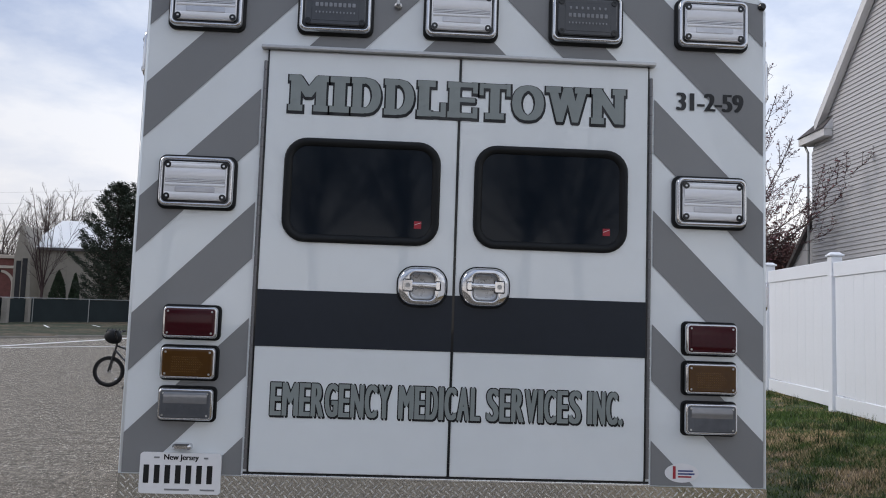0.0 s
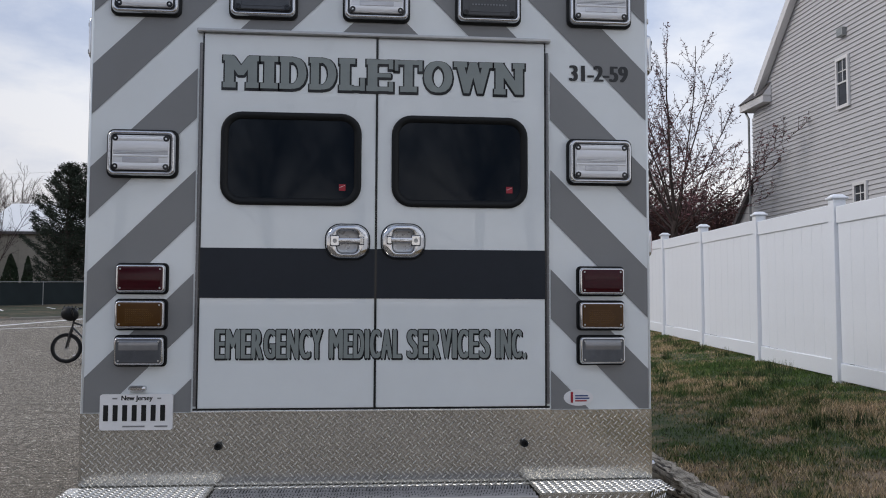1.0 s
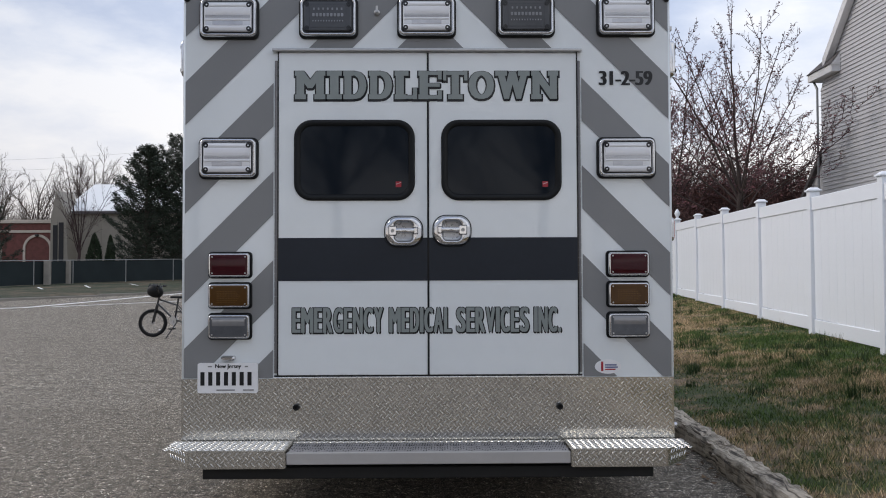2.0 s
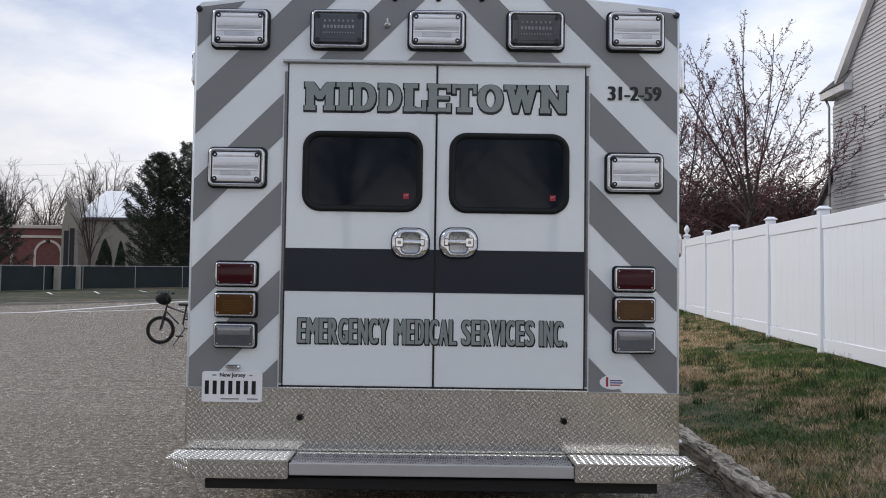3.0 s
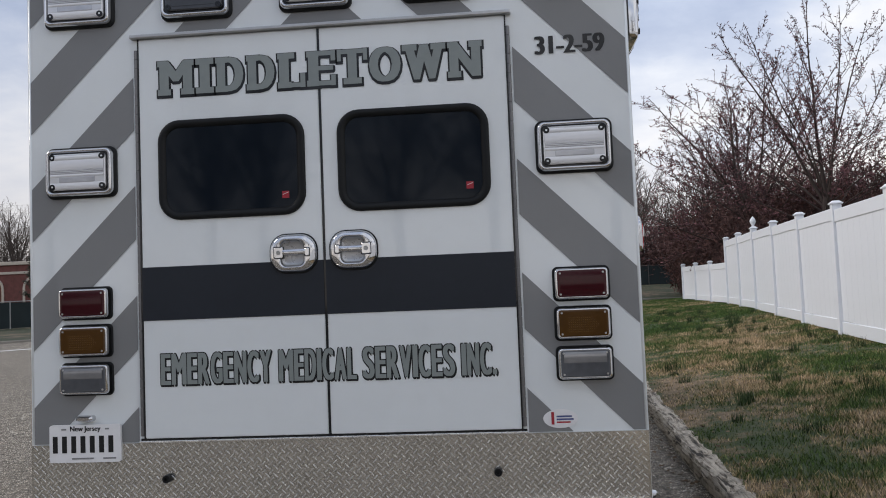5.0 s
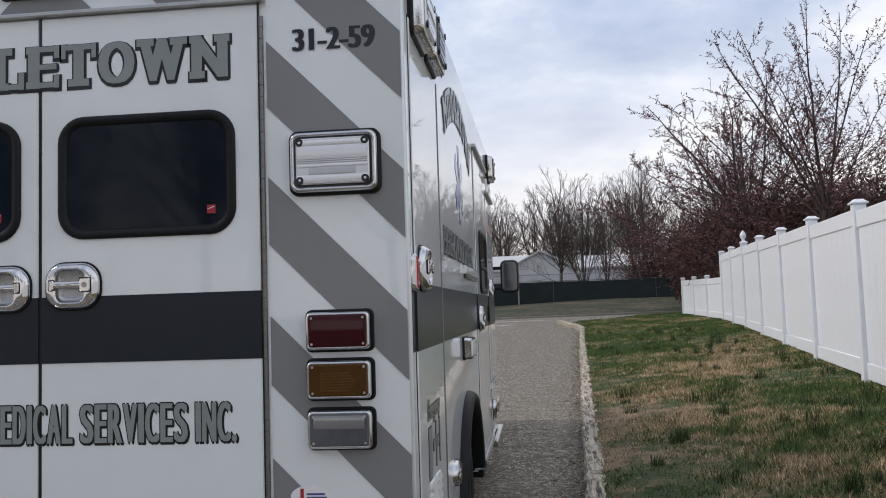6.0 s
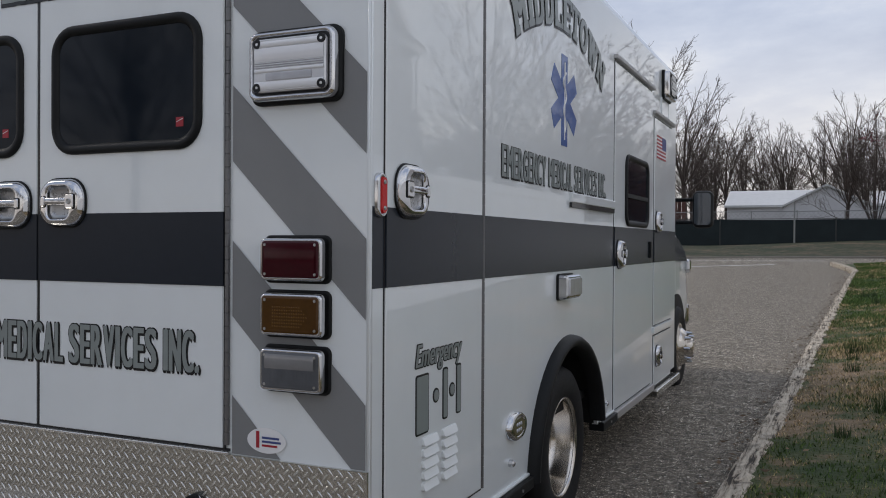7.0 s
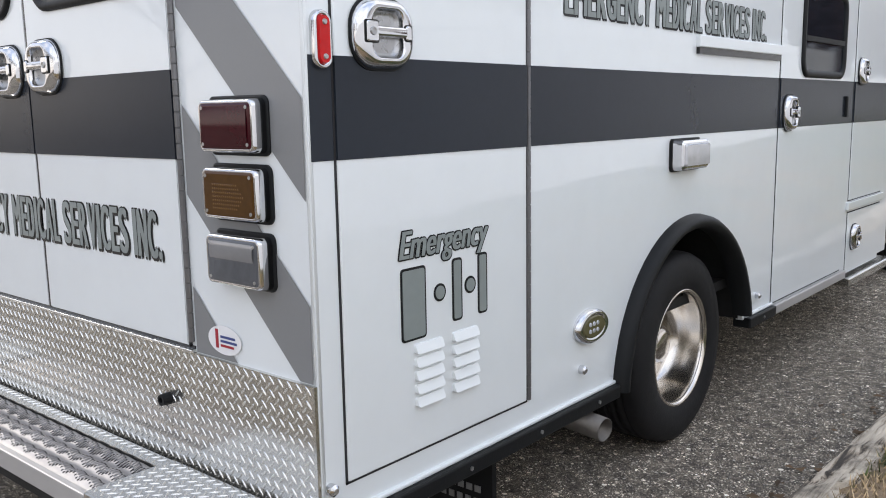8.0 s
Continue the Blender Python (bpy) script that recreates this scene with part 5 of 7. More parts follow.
f_v, f_f, f_d = slab_word("MIDDLETOWN", 1.46, 0.158)
b_v, b_f, b_d = slab_word("MIDDLETOWN", 1.46, 0.158, 0.0065, (0.001, -0.003))
lettering("lettering", side(1.786, 2.275), [(arched(f_v, 1.46, 0.158), f_f, [0.0042 + d for d in f_d], LETTER), (arched(b_v, 1.46, 0.158), b_f, [0.0015 + d for d in b_d], INK)], AMB, "arched grey slab capitals with a black outline")
fa, ed = plain_word("Emergency", 0.345, 0.088, 0.0028, 0.0032, 0.28, (0.001, -0.001))
lettering("lettering", side(0.428, 0.970, 0.006), over(fa, ed), rear_door_s, "slanted grey word with a black outline")
# plain bars and dots below the word
for u, w in ((0.305, 0.090), (0.4700, 0.040), (0.575, 0.040)):
    z0 = 0.745 if w > 0.08 else 0.762
    bm = bmesh.new()
    loft(bm, side(u, (z0 + 0.925) / 2, 0.006), [(rrect(w, 0.925 - z0, 0.010, 3), 0.0), (rrect(w, 0.925 - z0, 0.010, 3), 0.0015)])
    bar = part("plain_bar", bm, INK, rear_door_s)
    bm = bmesh.new()
    loft(bm, side(u, (z0 + 0.925) / 2, 0.006), [(rrect(w - 0.012, 0.925 - z0 - 0.012, 0.006, 3), 0.0), (rrect(w - 0.012, 0.925 - z0 - 0.012, 0.006, 3), 0.003)])
    part("plain_bar_face", bm, LETTER, bar)
for u in (0.402, 0.523):
    bm = bmesh.new()
    loft(bm, side(u, 0.847, 0.006), [(ellipse(0.023, 0.023, 20), 0.0), (ellipse(0.023, 0.023, 20), 0.0015)])
    dot = part("plain_dot", bm, INK, rear_door_s)
    bm = bmesh.new()
    loft(bm, side(u, 0.847, 0.006), [(ellipse(0.017, 0.017, 20), 0.0), (ellipse(0.017, 0.017, 20), 0.003)])
    part("plain_dot_face", bm, LETTER, dot)

# six-armed medical star with a white staff
bm = bmesh.new()
arm, reach = 0.046, 0.205
cen = []
for k in range(6):
    a = radians(90 + 60 * k)
    d, s = (math.cos(a), math.sin(a)), (-math.sin(a), math.cos(a))
    inner = arm / math.tan(radians(30))
    am = radians(120 + 60 * k)
    cen += [(d[0] * reach - s[0] * arm, d[1] * reach - s[1] * arm), (d[0] * reach + s[0] * arm, d[1] * reach + s[1] * arm), (2 * arm * math.cos(am), 2 * arm * math.sin(am))]
loft(bm, side(1.775, 1.962), [(cen, 0.0), (cen, 0.002)])
star = part("medical_star", bm, BLUE, AMB, "blue six-armed medical star")
bm = bmesh.new()
box(bm, HALF + 0.0021, HALF + 0.0035, 1.769, 1.781, 1.785, 2.135)
part("star_staff", bm, DECAL_W, star, "white staff")
bm = bmesh.new()
prev = None
for i in range(26):
    t = i / 25
    u = 0.030 * math.sin(t * 4.2 * math.pi) * (0.45 + 0.55 * t)
    p = Vector((HALF + 0.0032, 1.775 + u, 1.82 + 0.27 * t))
    if prev:
        rod(bm, prev, p, 0.0042, seg=5)
    prev = p
part("star_serpent", bm, DECAL_W, star)

# small flag: red and white stripes with a dark canton
m = side(4.125, 1.985, 0.006)
bm = bmesh.new()
loft(bm, m, [(rrect(0.33, 0.158, 0.003, 1), 0.0), (rrect(0.33, 0.158, 0.003, 1), 0.0015)])
flag = part("flag_decal", bm, DECAL_W, AMB, "striped flag decal")
for i in range(7):
    bm = bmesh.new()
    loft(bm, m @ pose(0, 0.073 - i * 0.0243, 0), [(rrect(0.33, 0.0122, 0.001, 1), 0.0), (rrect(0.33, 0.0122, 0.001, 1), 0.0026)])
    part("flag_stripe", bm, DECAL_R, flag)
bm = bmesh.new()
loft(bm, m @ pose(0.095, 0.036, 0), [(rrect(0.14, 0.086, 0.001, 1), 0.0), (rrect(0.14, 0.086, 0.001, 1), 0.0036)])
part("flag_canton", bm, DECAL_B, flag)

# ---- left side: stripe, door lines and lamps, seen only at the very edge ----
bm = box(bmesh.new(), -HALF - 0.002, -HALF + 0.001, 0.006, LEN, 1.192, 1.412)
part("side_stripe", bm, CHAR, AMB, "charcoal stripe")
for y0, y1 in ((0.07, 0.79), (0.95, 2.6), (2.7, 3.6), (3.7, 4.6)):
    bm = soft_box(-HALF - 0.006, -HALF + 0.004, y0, y1, 0.95 if y0 == 0.95 else 0.46, 2.23, 0.004)
    d = part("compartment_door", bm, PAINT, AMB, "white compartment door")
    paddle_handle(left(y0 + 0.14, 1.46, 0.0085), d, -1)
for y, z in ((0.240, 2.335), (4.30, 2.445)):
    big_lamp(left(y, z, 0.002), AMB, "white")

# ---- the cab ----


def cab_body():
    bm = bmesh.new()
    secs = [(LEN - 0.02, 0.98, 0.42, 2.12, 0.86), (5.25, 0.98, 0.42, 2.16, 0.86), (5.62, 0.985, 0.42, 2.10, 0.84), (6.10, 1.0, 0.45, 1.62, 0.86), (6.32, 1.0, 0.45, 1.36, 0.90), (6.75, 0.99, 0.48, 1.26, 0.92), (6.98, 0.97, 0.50, 1.12, 0.90), (7.06, 0.94, 0.52, 1.02, 0.86)]
    rows = []
    for y, w, z0, z1, wt in secs:
        zs = min(1.42, z1 - 0.05)
        half = [(w - 0.04, z0), (w, z0 + 0.10), (w + 0.01, (z0 + zs) / 2), (w - 0.005, zs), (wt, z1 - 0.06), (wt - 0.08, z1)]
        ring = half + [(-x, z) for x, z in half[::-1]]
        rows.append([bm.verts.new((x, y, z)) for x, z in ring])
    n = len(rows[0])
    for a, b in zip(rows, rows[1:]):
        for i in range(n):
            j = (i + 1) % n
            bm.faces.new((a[i], a[j], b[j], b[i]))
    bm.faces.new(rows[0][::-1])
    bm.faces.new(rows[-1])
    return bm


part("cab_body", cab_body(), PAINT, AMB, "white van cab", smooth=False)
for sx in (-1, 1):
    bm = bmesh.new()
    vs = [bm.verts.new((sx * x, y, z)) for x, y, z in ((0.995, 4.9, 1.47), (0.995, 5.85, 1.47), (0.868, 5.55, 2.0), (0.872, 4.9, 2.02))]
    bm.faces.new(vs)
    part("cab_window", bm, GLASS, AMB, "dark cab window")
    bm = bmesh.new()
    vs = [bm.verts.new((sx * x, y, z)) for x, y, z in ((1.014, 4.74, 1.19), (1.014, 6.72, 1.15), (1.006, 6.62, 1.25), (1.004, 6.2, 1.38), (1.002, 4.74, 1.405))]
    bm.faces.new(vs)
    part("cab_stripe", bm, CHAR, AMB, "charcoal stripe")
    bm = bmesh.new()
    pts = [(0.50 * math.cos(radians(a)), 0.50 * math.sin(radians(a))) for a in range(-5, 186, 8)]
    loft(bm, axes((sx * 1.016, 6.13, 0.36), (0, 1, 0), (0, 0, 1), (1, 0, 0)), [(pts, 0.0), (pts, -sx * 0.3)], True, False, closed=True)
    part("front_wheel_well", bm, UNDER, AMB)
    bm = soft_box(*sorted((sx * 0.80, sx * 1.012)), 6.86, 6.99, 1.03, 1.17, 0.02)
    part("headlight", bm, LENS_W, AMB, "clear headlight")
    bm = soft_box(*sorted((sx * 0.985, sx * 1.028)), 6.78, 6.90, 1.06, 1.16, 0.012)
    part("corner_lamp", bm, CHROME, AMB)
    # mirror on two arms
    bm = soft_box(*sorted((sx * 1.255, sx * 1.425)), 5.36, 5.46, 1.452, 1.762, 0.045, 3)
    mir = part("door_mirror", bm, RUBBER, AMB, "tall black door mirror on two arms")
    bm = bmesh.new()
    loft(bm, axes((sx * 1.34, 5.359, 1.61), (1, 0, 0), (0, 0, 1), (0, -1, 0)), [(rrect(0.135, 0.265, 0.03), 0.0), (rrect(0.135, 0.265, 0.03), 0.002)])
    part("mirror_glass", bm, mat("mirror_glass", (0.10, 0.11, 0.125), 0.08, metal=1.0, vary=0.02), mir)
    for z in (1.50, 1.69):
        bm = bmesh.new()
        rod(bm, (sx * 0.97, 5.45, z), (sx * 1.28, 5.42, z), 0.016, seg=10)
        part("mirror_arm", bm, RUBBER, mir)
    bm = bmesh.new()
    rod(bm, (sx * 1.01, 4.80, 0.33), (sx * 1.01, 5.55, 0.33), 0.05, seg=10)
    part("cab_step", bm, ALU, AMB, "aluminium cab step")
bm = bmesh.new()
vs = [bm.verts.new(p) for p in ((-0.80, 5.70, 2.03), (0.80, 5.70, 2.03), (0.86, 6.26, 1.44), (-0.86, 6.26, 1.44))]
bm.faces.new(vs)
part("windscreen", bm, GLASS, AMB, "dark windscreen")
bm = soft_box(-0.98, 0.98, 7.02, 7.16, 0.50, 0.70, 0.03)
part("front_bumper", bm, CHROME, AMB, "chrome front bumper")
bm = box(bmesh.new(), -0.6, 0.6, 7.05, 7.08, 0.74, 1.00)
part("grille", bm, INK, AMB, "black grille")

# ======== ground ========


def kerb_x(y):
    return 1.735 + 0.040 * max(y, -6.0) + 0.00012 * y * abs(y)


def fence_x(y):
    return 4.95 + 0.108 * (min(y, 21.36) - 6.7)


def fence_z(y):
    return 0.45 + 0.026 * (min(y, 16.5) - 6.7) + 0.0155 * max(0.0, y - 16.5)


def grid_sheet(name, fn, nu, nv, material, label, category, kind="structure"):
    vs, fs = [], []
    for i in range(nu + 1):
        for j in range(nv + 1):
            vs.append(fn(i / nu, j / nv))
    for i in range(nu):
        for j in range(nv):
            a = i * (nv + 1) + j
            fs.append((a, a + nv + 1, a + nv + 2, a + 1))
    ob = raw(name, vs, fs, material, smooth=True)
    return tagged(ob, label, category, kind=kind)


def spread(t, lo, hi, power=1.0):
    return lo + (hi - lo) * t ** power


def far_y(t):
    return -300 + 280 * t * 4 if t < 0.25 else (-20 + 80 * (t - 0.25) * 2 if t < 0.75 else 60 + 640 * ((t - 0.75) * 4) ** 2)


grid_sheet("ground", lambda u, v: ((u - 0.5) * 1200, far_y(v), rise(far_y(v)) - 0.06), 24, 80, VERGE_TURF, "wide grassy ground reaching the horizon", "ground")
grid_sheet("asphalt", lambda u, v: (-45 + 105 * u, -22 + 68 * v, rise(-22 + 68 * v)), 40, 136, ASPHALT, "worn grey asphalt with pale stone grit", "asphalt")


def edge_far(x):
    return 29.6 + (x - 2.2) * 0.92 if x < 8 else 34.9 + (x - 8) * 0.14


def lawn_z(x, y):
    k = kerb_x(y)
    f = fence_x(y)
    z0 = rise(y) + 0.118
    z1 = fence_z(y)
    if x < f:
        t = max(0.0, (x - k) / (f - k))
        z = z0 + (z1 - z0) * (t ** 0.8)
    else:
        z = z1 + 0.02 * (x - f)
    e = edge_far(x) - y
    if e < 3:
        z = min(z, rise(y) + 0.03 + (z - rise(y) - 0.03) * max(0, e) / 3)
    return z + 0.018 * noise.noise((x * 0.9, y * 0.9, 0.3)) + 0.008 * noise.noise((x * 4, y * 4, 1.3))


def lawn_point(u, v):
    x_far = 2.2 + 40 * u ** 2
    y1 = edge_far(x_far)
    y = -12 + (y1 + 12) * v
    k = kerb_x(min(y, 24.2)) + 0.10
    if y > 24.2:
        k = 2.86 - 0.13 * (y - 24.2)
    x = k + (42 - k) * u ** 2.2
    y = -12 + (edge_far(x) + 12) * v
    return (x, y, lawn_z(x, y))


grid_sheet("lawn", lawn_point, 70, 150, SOIL, "patchy spring lawn with bare brown spots", "lawn")


def grass():
    """Blades over the near lawn, one mesh."""
    rng = np.random.default_rng(4)
    n = 270000
    y = -3.0 + 32.5 * rng.random(n) ** 1.5
    back = rng.random(n) < 0.10
    y[back] = -3.0 - 9.0 * rng.random(back.sum()) ** 2
    k = np.array([kerb_x(min(a, 24.0)) for a in y]) + 0.13
    f = np.array([fence_x(a) for a in y]) + 0.1
    x = k + (f - k) * rng.random(n)
    z = np.array([lawn_z(a, b) for a, b in zip(x, y)])
    clump = np.array([noise.noise((a * 0.7, b * 0.7, 5.0)) + 0.5 * noise.noise((a * 3.1, b * 3.1, 2.0)) for a, b in zip(x, y)])
    keep = rng.random(n) < np.clip(0.85 + 0.8 * clump, 0.42, 1.0)
    x, y, z, clump = x[keep], y[keep], z[keep], clump[keep]
    n = len(x)
    h = (0.016 + 0.026 * rng.random(n)) * np.clip(1.0 + 0.9 * clump, 0.5, 1.9)
    w = 0.0022 + 0.0030 * rng.random(n) + 0.00035 * y.clip(0)
    a = rng.random(n) * 2 * math.pi
    lean = h * (0.2 + 0.9 * rng.random(n))
    b = rng.random(n) * 2 * math.pi
    co = np.empty((n, 3, 3))
    co[:, 0] = np.stack([x - w * np.cos(a), y - w * np.sin(a), z - 0.006], 1)
    co[:, 1] = np.stack([x + w * np.cos(a), y + w * np.sin(a), z - 0.006], 1)
    co[:, 2] = np.stack([x + lean * np.cos(b), y + lean * np.sin(b), z + h], 1)
    me = bpy.data.meshes.new("grass")
    me.vertices.add(3 * n)
    me.vertices.foreach_set("co", co.ravel())
    me.loops.add(3 * n)
    me.loops.foreach_set("vertex_index", np.arange(3 * n))
    me.polygons.add(n)
    me.polygons.foreach_set("loop_start", np.arange(0, 3 * n, 3))
    me.update(calc_edges=True)
    tagged(link("grass", me, BLADE), "short patchy grass, green and straw", "grass", kind="stuff")


grass()


def tufts():
    """Taller dark green clumps of wild onion grass."""
    rng = random.Random(8)
    for k in range(80):
        y = rng.uniform(1.5, 20)
        x = rng.uniform(kerb_x(y) + 0.4, fence_x(y) - 0.2)
        vs, fs = [], []
        r = rng.uniform(0.04, 0.10)
        hh = rng.uniform(0.08, 0.19)
        for i in range(46):
            a, q = rng.uniform(0, 6.28), r * rng.random() ** 0.5
            px, py = x + q * math.cos(a), y + q * math.sin(a)
            z = lawn_z(px, py) - 0.005
            b = rng.uniform(0, 6.28)
            le = rng.uniform(0.1, 0.6) * hh
            k0 = len(vs)
            c, s = 0.004 * math.cos(b + 1.57), 0.004 * math.sin(b + 1.57)
            vs += [(px - c, py - s, z), (px + c, py + s, z), (px + le * math.cos(b), py + le * math.sin(b), z + hh * rng.uniform(0.6, 1.1))]
            fs.append((k0, k0 + 1, k0 + 2))
        tagged(raw("grass_tuft", vs, fs, TUFT), "taller dark green grass tuft in the lawn", "grass tuft", "lawn tufts")


TUFT = mat("tuft_green", (0.035, 0.062, 0.018), 0.85, vary=0.3, spread=0.35)
tufts()

# kerb of old timbers
kerb = thing("kerb", "low kerb of old cracked grey timbers", "kerb", kind="structure")


def timber(p, q, rng):
    p, q = Vector(p), Vector(q)
    d = (q - p).normalized()
    s = Vector((-d.y, d.x, 0)) * -1
    n = 34
    vs, fs = [], []
    prof = [(0.014, -0.10), (0.008, 0.055), (0.0, 0.112), (0.012, 0.141), (0.045, 0.149), (0.085, 0.151), (0.124, 0.146), (0.147, 0.128), (0.152, -0.10)]
    for i in range(n + 1):
        t = i / n
        c = p.lerp(q, t)
        for j, (u, h) in enumerate(prof):
            w = noise.noise((c.x * 3 + j * 1.7, c.y * 3.1, j * 0.9)) * 0.016 + noise.noise((c.x * 13, c.y * 13, j * 2.3)) * 0.024
            e = -0.02 if i in (0, n) and h > 0 else 0
            pt = c + s * (u + w) + Vector((0, 0, h + w * 0.8 + e * 0.6))
            vs.append(pt)
    m = len(prof)
    for i in range(n):
        for j in range(m - 1):
            a = i * m + j
            fs.append((a, a + 1, a + m + 1, a + m))
    fs.append(tuple(range(m)))
    fs.append(tuple(range(n * m, n * m + m))[::-1])
    raw("timber", vs, fs, TIMBER, kerb)


rng = random.Random(3)
y = -11.0
while y < 23.9:
    y2 = min(y + 2.42, 24.2)
    timber((kerb_x(y) + rng.uniform(-0.01, 0.01), y + 0.012, rise(y)), (kerb_x(y2) + rng.uniform(-0.01, 0.01), y2 - 0.012, rise(y2)), rng)
    y = y2
for a, b in (((2.77, 24.25), (2.62, 26.3)), ((2.60, 26.35), (2.18, 29.3))):
    timber((*a, rise(a[1])), (*b, rise(b[1])), rng)

# dry leaves and grit washed against the kerb
def leaf_litter():
    rng = random.Random(31)
    vs, fs = [], []
    for i in range(1500):
        y = rng.uniform(-3.5, 23.5)
        x = kerb_x(y) - abs(rng.gauss(0, 0.10)) - 0.01 if rng.random() < 0.72 else kerb_x(y) + 0.15 + abs(rng.gauss(0, 0.12))
        z = rise(y) + 0.006 if x < kerb_x(y) else lawn_z(x, y) + 0.018
        s = rng.uniform(0.006, 0.024)
        a = rng.uniform(0, 6.28)
        k = len(vs)
        for j, (u, v) in enumerate(((-1.2, 0), (0, -0.6), (1.2, 0), (0, 0.6))):
            vs.append((x + s * (u * math.cos(a) - v * math.sin(a)), y + s * (u * math.sin(a) + v * math.cos(a)), z + rng.uniform(0, 0.7) * s))
        fs.append((k, k + 1, k + 2, k + 3))
    tagged(raw("dry_leaves", vs, fs, LITTER), "small dry brown leaves along the kerb", "dry leaves", kind="stuff")


LITTER = mat("dry_leaf_brown", (0.13, 0.085, 0.05), 0.9, vary=0.3, spread=0.5)
leaf_litter()

# ======== white fence ========
SPAN = 2.44
fence = thing("fence", "white vinyl privacy fence with capped posts and a low end", "fence")


def fence_post(y, h, finial=False):
    bm = soft_box(-0.064, 0.064, -0.064, 0.064, -0.12, h, 0.006)
    p = part("post", bm, VINYL, fence)
    p.matrix_basis = pose(fence_x(y), y, fence_z(y), 0, 0, -6.2)
    bm = soft_box(-0.085, 0.085, -0.085, 0.085, h, h + 0.022, 0.006)
    m = axes((0, 0, h + 0.022), (1, 0, 0), (0, 1, 0), (0, 0, 1))
    loft(bm, m, [(rrect(0.15, 0.15, 0.01), 0.0), (rrect(0.09, 0.09, 0.01), 0.028)])
    part("cap", bm, VINYL, p)
    if finial:
        bm = lathe(bmesh.new(), (0, 0, h + 0.05), "z", [(0.035, 0), (0.028, 0.03), (0.055, 0.07), (0.07, 0.12), (0.05, 0.17), (0.018, 0.215), (0.0, 0.235)], 16)
        part("finial", bm, VINYL, p, "turned white finial", smooth=True)


BOARDS = {}


def fence_panel(ya, yb, h):
    a = Vector((fence_x(ya), ya, fence_z(ya)))
    b = Vector((fence_x(yb), yb, fence_z(yb)))
    d = b - a
    run = Vector((d.x, d.y, 0)).length
    lay = axes(a, (d.x / run, d.y / run, d.z / run), (-d.y / run, d.x / run, 0), (0, 0, 1))
    n = 8
    w = (run - 0.12) / n
    key = (h, round(w, 3))
    for i in range(n):
        if key not in BOARDS:
            ob = part("board", soft_box(0, w - 0.003, -0.011, 0.011, 0.20, h - 0.15, 0.003, 1), VINYL, fence)
            BOARDS[key] = ob.data
        else:
            ob = link("board", BOARDS[key], VINYL, fence)
        ob.matrix_basis = lay @ pose(0.06 + i * w, 0, 0)
    bm = soft_box(0.05, run - 0.05, -0.026, 0.026, h - 0.19, h - 0.02, 0.006)
    part("top_rail", bm, VINYL, fence).matrix_basis = lay
    bm = soft_box(0.05, run - 0.05, -0.026, 0.026, 0.045, 0.215, 0.006)
    part("bottom_rail", bm, VINYL, fence).matrix_basis = lay


posts = [6.72 + 2.22 * k for k in range(-8, 0)] + [6.72 + SPAN * k for k in range(7)]
for k, y in enumerate(posts):
    fence_post(y, 1.83, finial=(k == 12))
for a, b in zip(posts, posts[1:]):
    fence_panel(a, b, 1.80)
low = [posts[-1] + 2.2 * k for k in range(1, 4)]
for y in low:
    fence_post(y, 1.22)
for a, b in zip([posts[-1]] + low, low):
    fence_panel(a, b, 1.19)

# ======== the house beyond the fence ========
HX, HY1, HYR = 11.82, 21.45, 14.35       # side wall, far corner, ridge
HZ, HG = 6.90, 0.98                   # where the roof plane meets the corner, roof grade
HC = 7.08                              # underside of the cornice
HY0 = 2 * HYR - HY1
house = thing("house", "tall house with pale grey vinyl siding and a steep gable", "house", at=(HX, HYR, 0.6))


def house_local(x, y, z):
    return (x - HX, y - HYR, z - 0.6)


bm = bmesh.new()
peak = HZ + (HY1 - HYR) * HG
prof = [(HY0, 0.3), (HY1, 0.3), (HY1, HZ - 0.1), (HYR, peak - 0.1), (HY0, HZ - 0.1)]
loft(bm, axes(house_local(HX + 0.05, 0, 0), (0, 1, 0), (0, 0, 1), (1, 0, 0)), [(prof, 0.0), (prof, 9.0)])
wall = part("wall", bm, SIDING, house)
z = 0.6
courses = 0
cvs, cfs = [], []
while z < peak - 0.3:
    zz = z + 0.116
    if zz > HZ:
        half = (peak - zz) / HG
        ya, yb = HYR - half, HYR + half
    else:
        ya, yb = HY0, HY1
    pts = [(HX + 0.05 - 0.030, z), (HX + 0.05 - 0.004, zz), (HX + 0.05, zz), (HX + 0.05, z)]
    vs = [house_local(px, yy, pz) for yy in (ya, yb) for px, pz in pts]
    fs = [(0, 1, 5, 4), (0, 4, 7, 3), (0, 3, 2, 1), (4, 5, 6, 7)]
    if 3.0 < z < 9.5:
        raw("siding_course", vs, fs, SIDING, wall)
    else:
        k = len(cvs)
        cvs += vs
        cfs += [tuple(i + k for i in f) for f in fs]
    z = zz
tagged(raw("siding_run", cvs, cfs, SIDING, wall), kind="stuff")
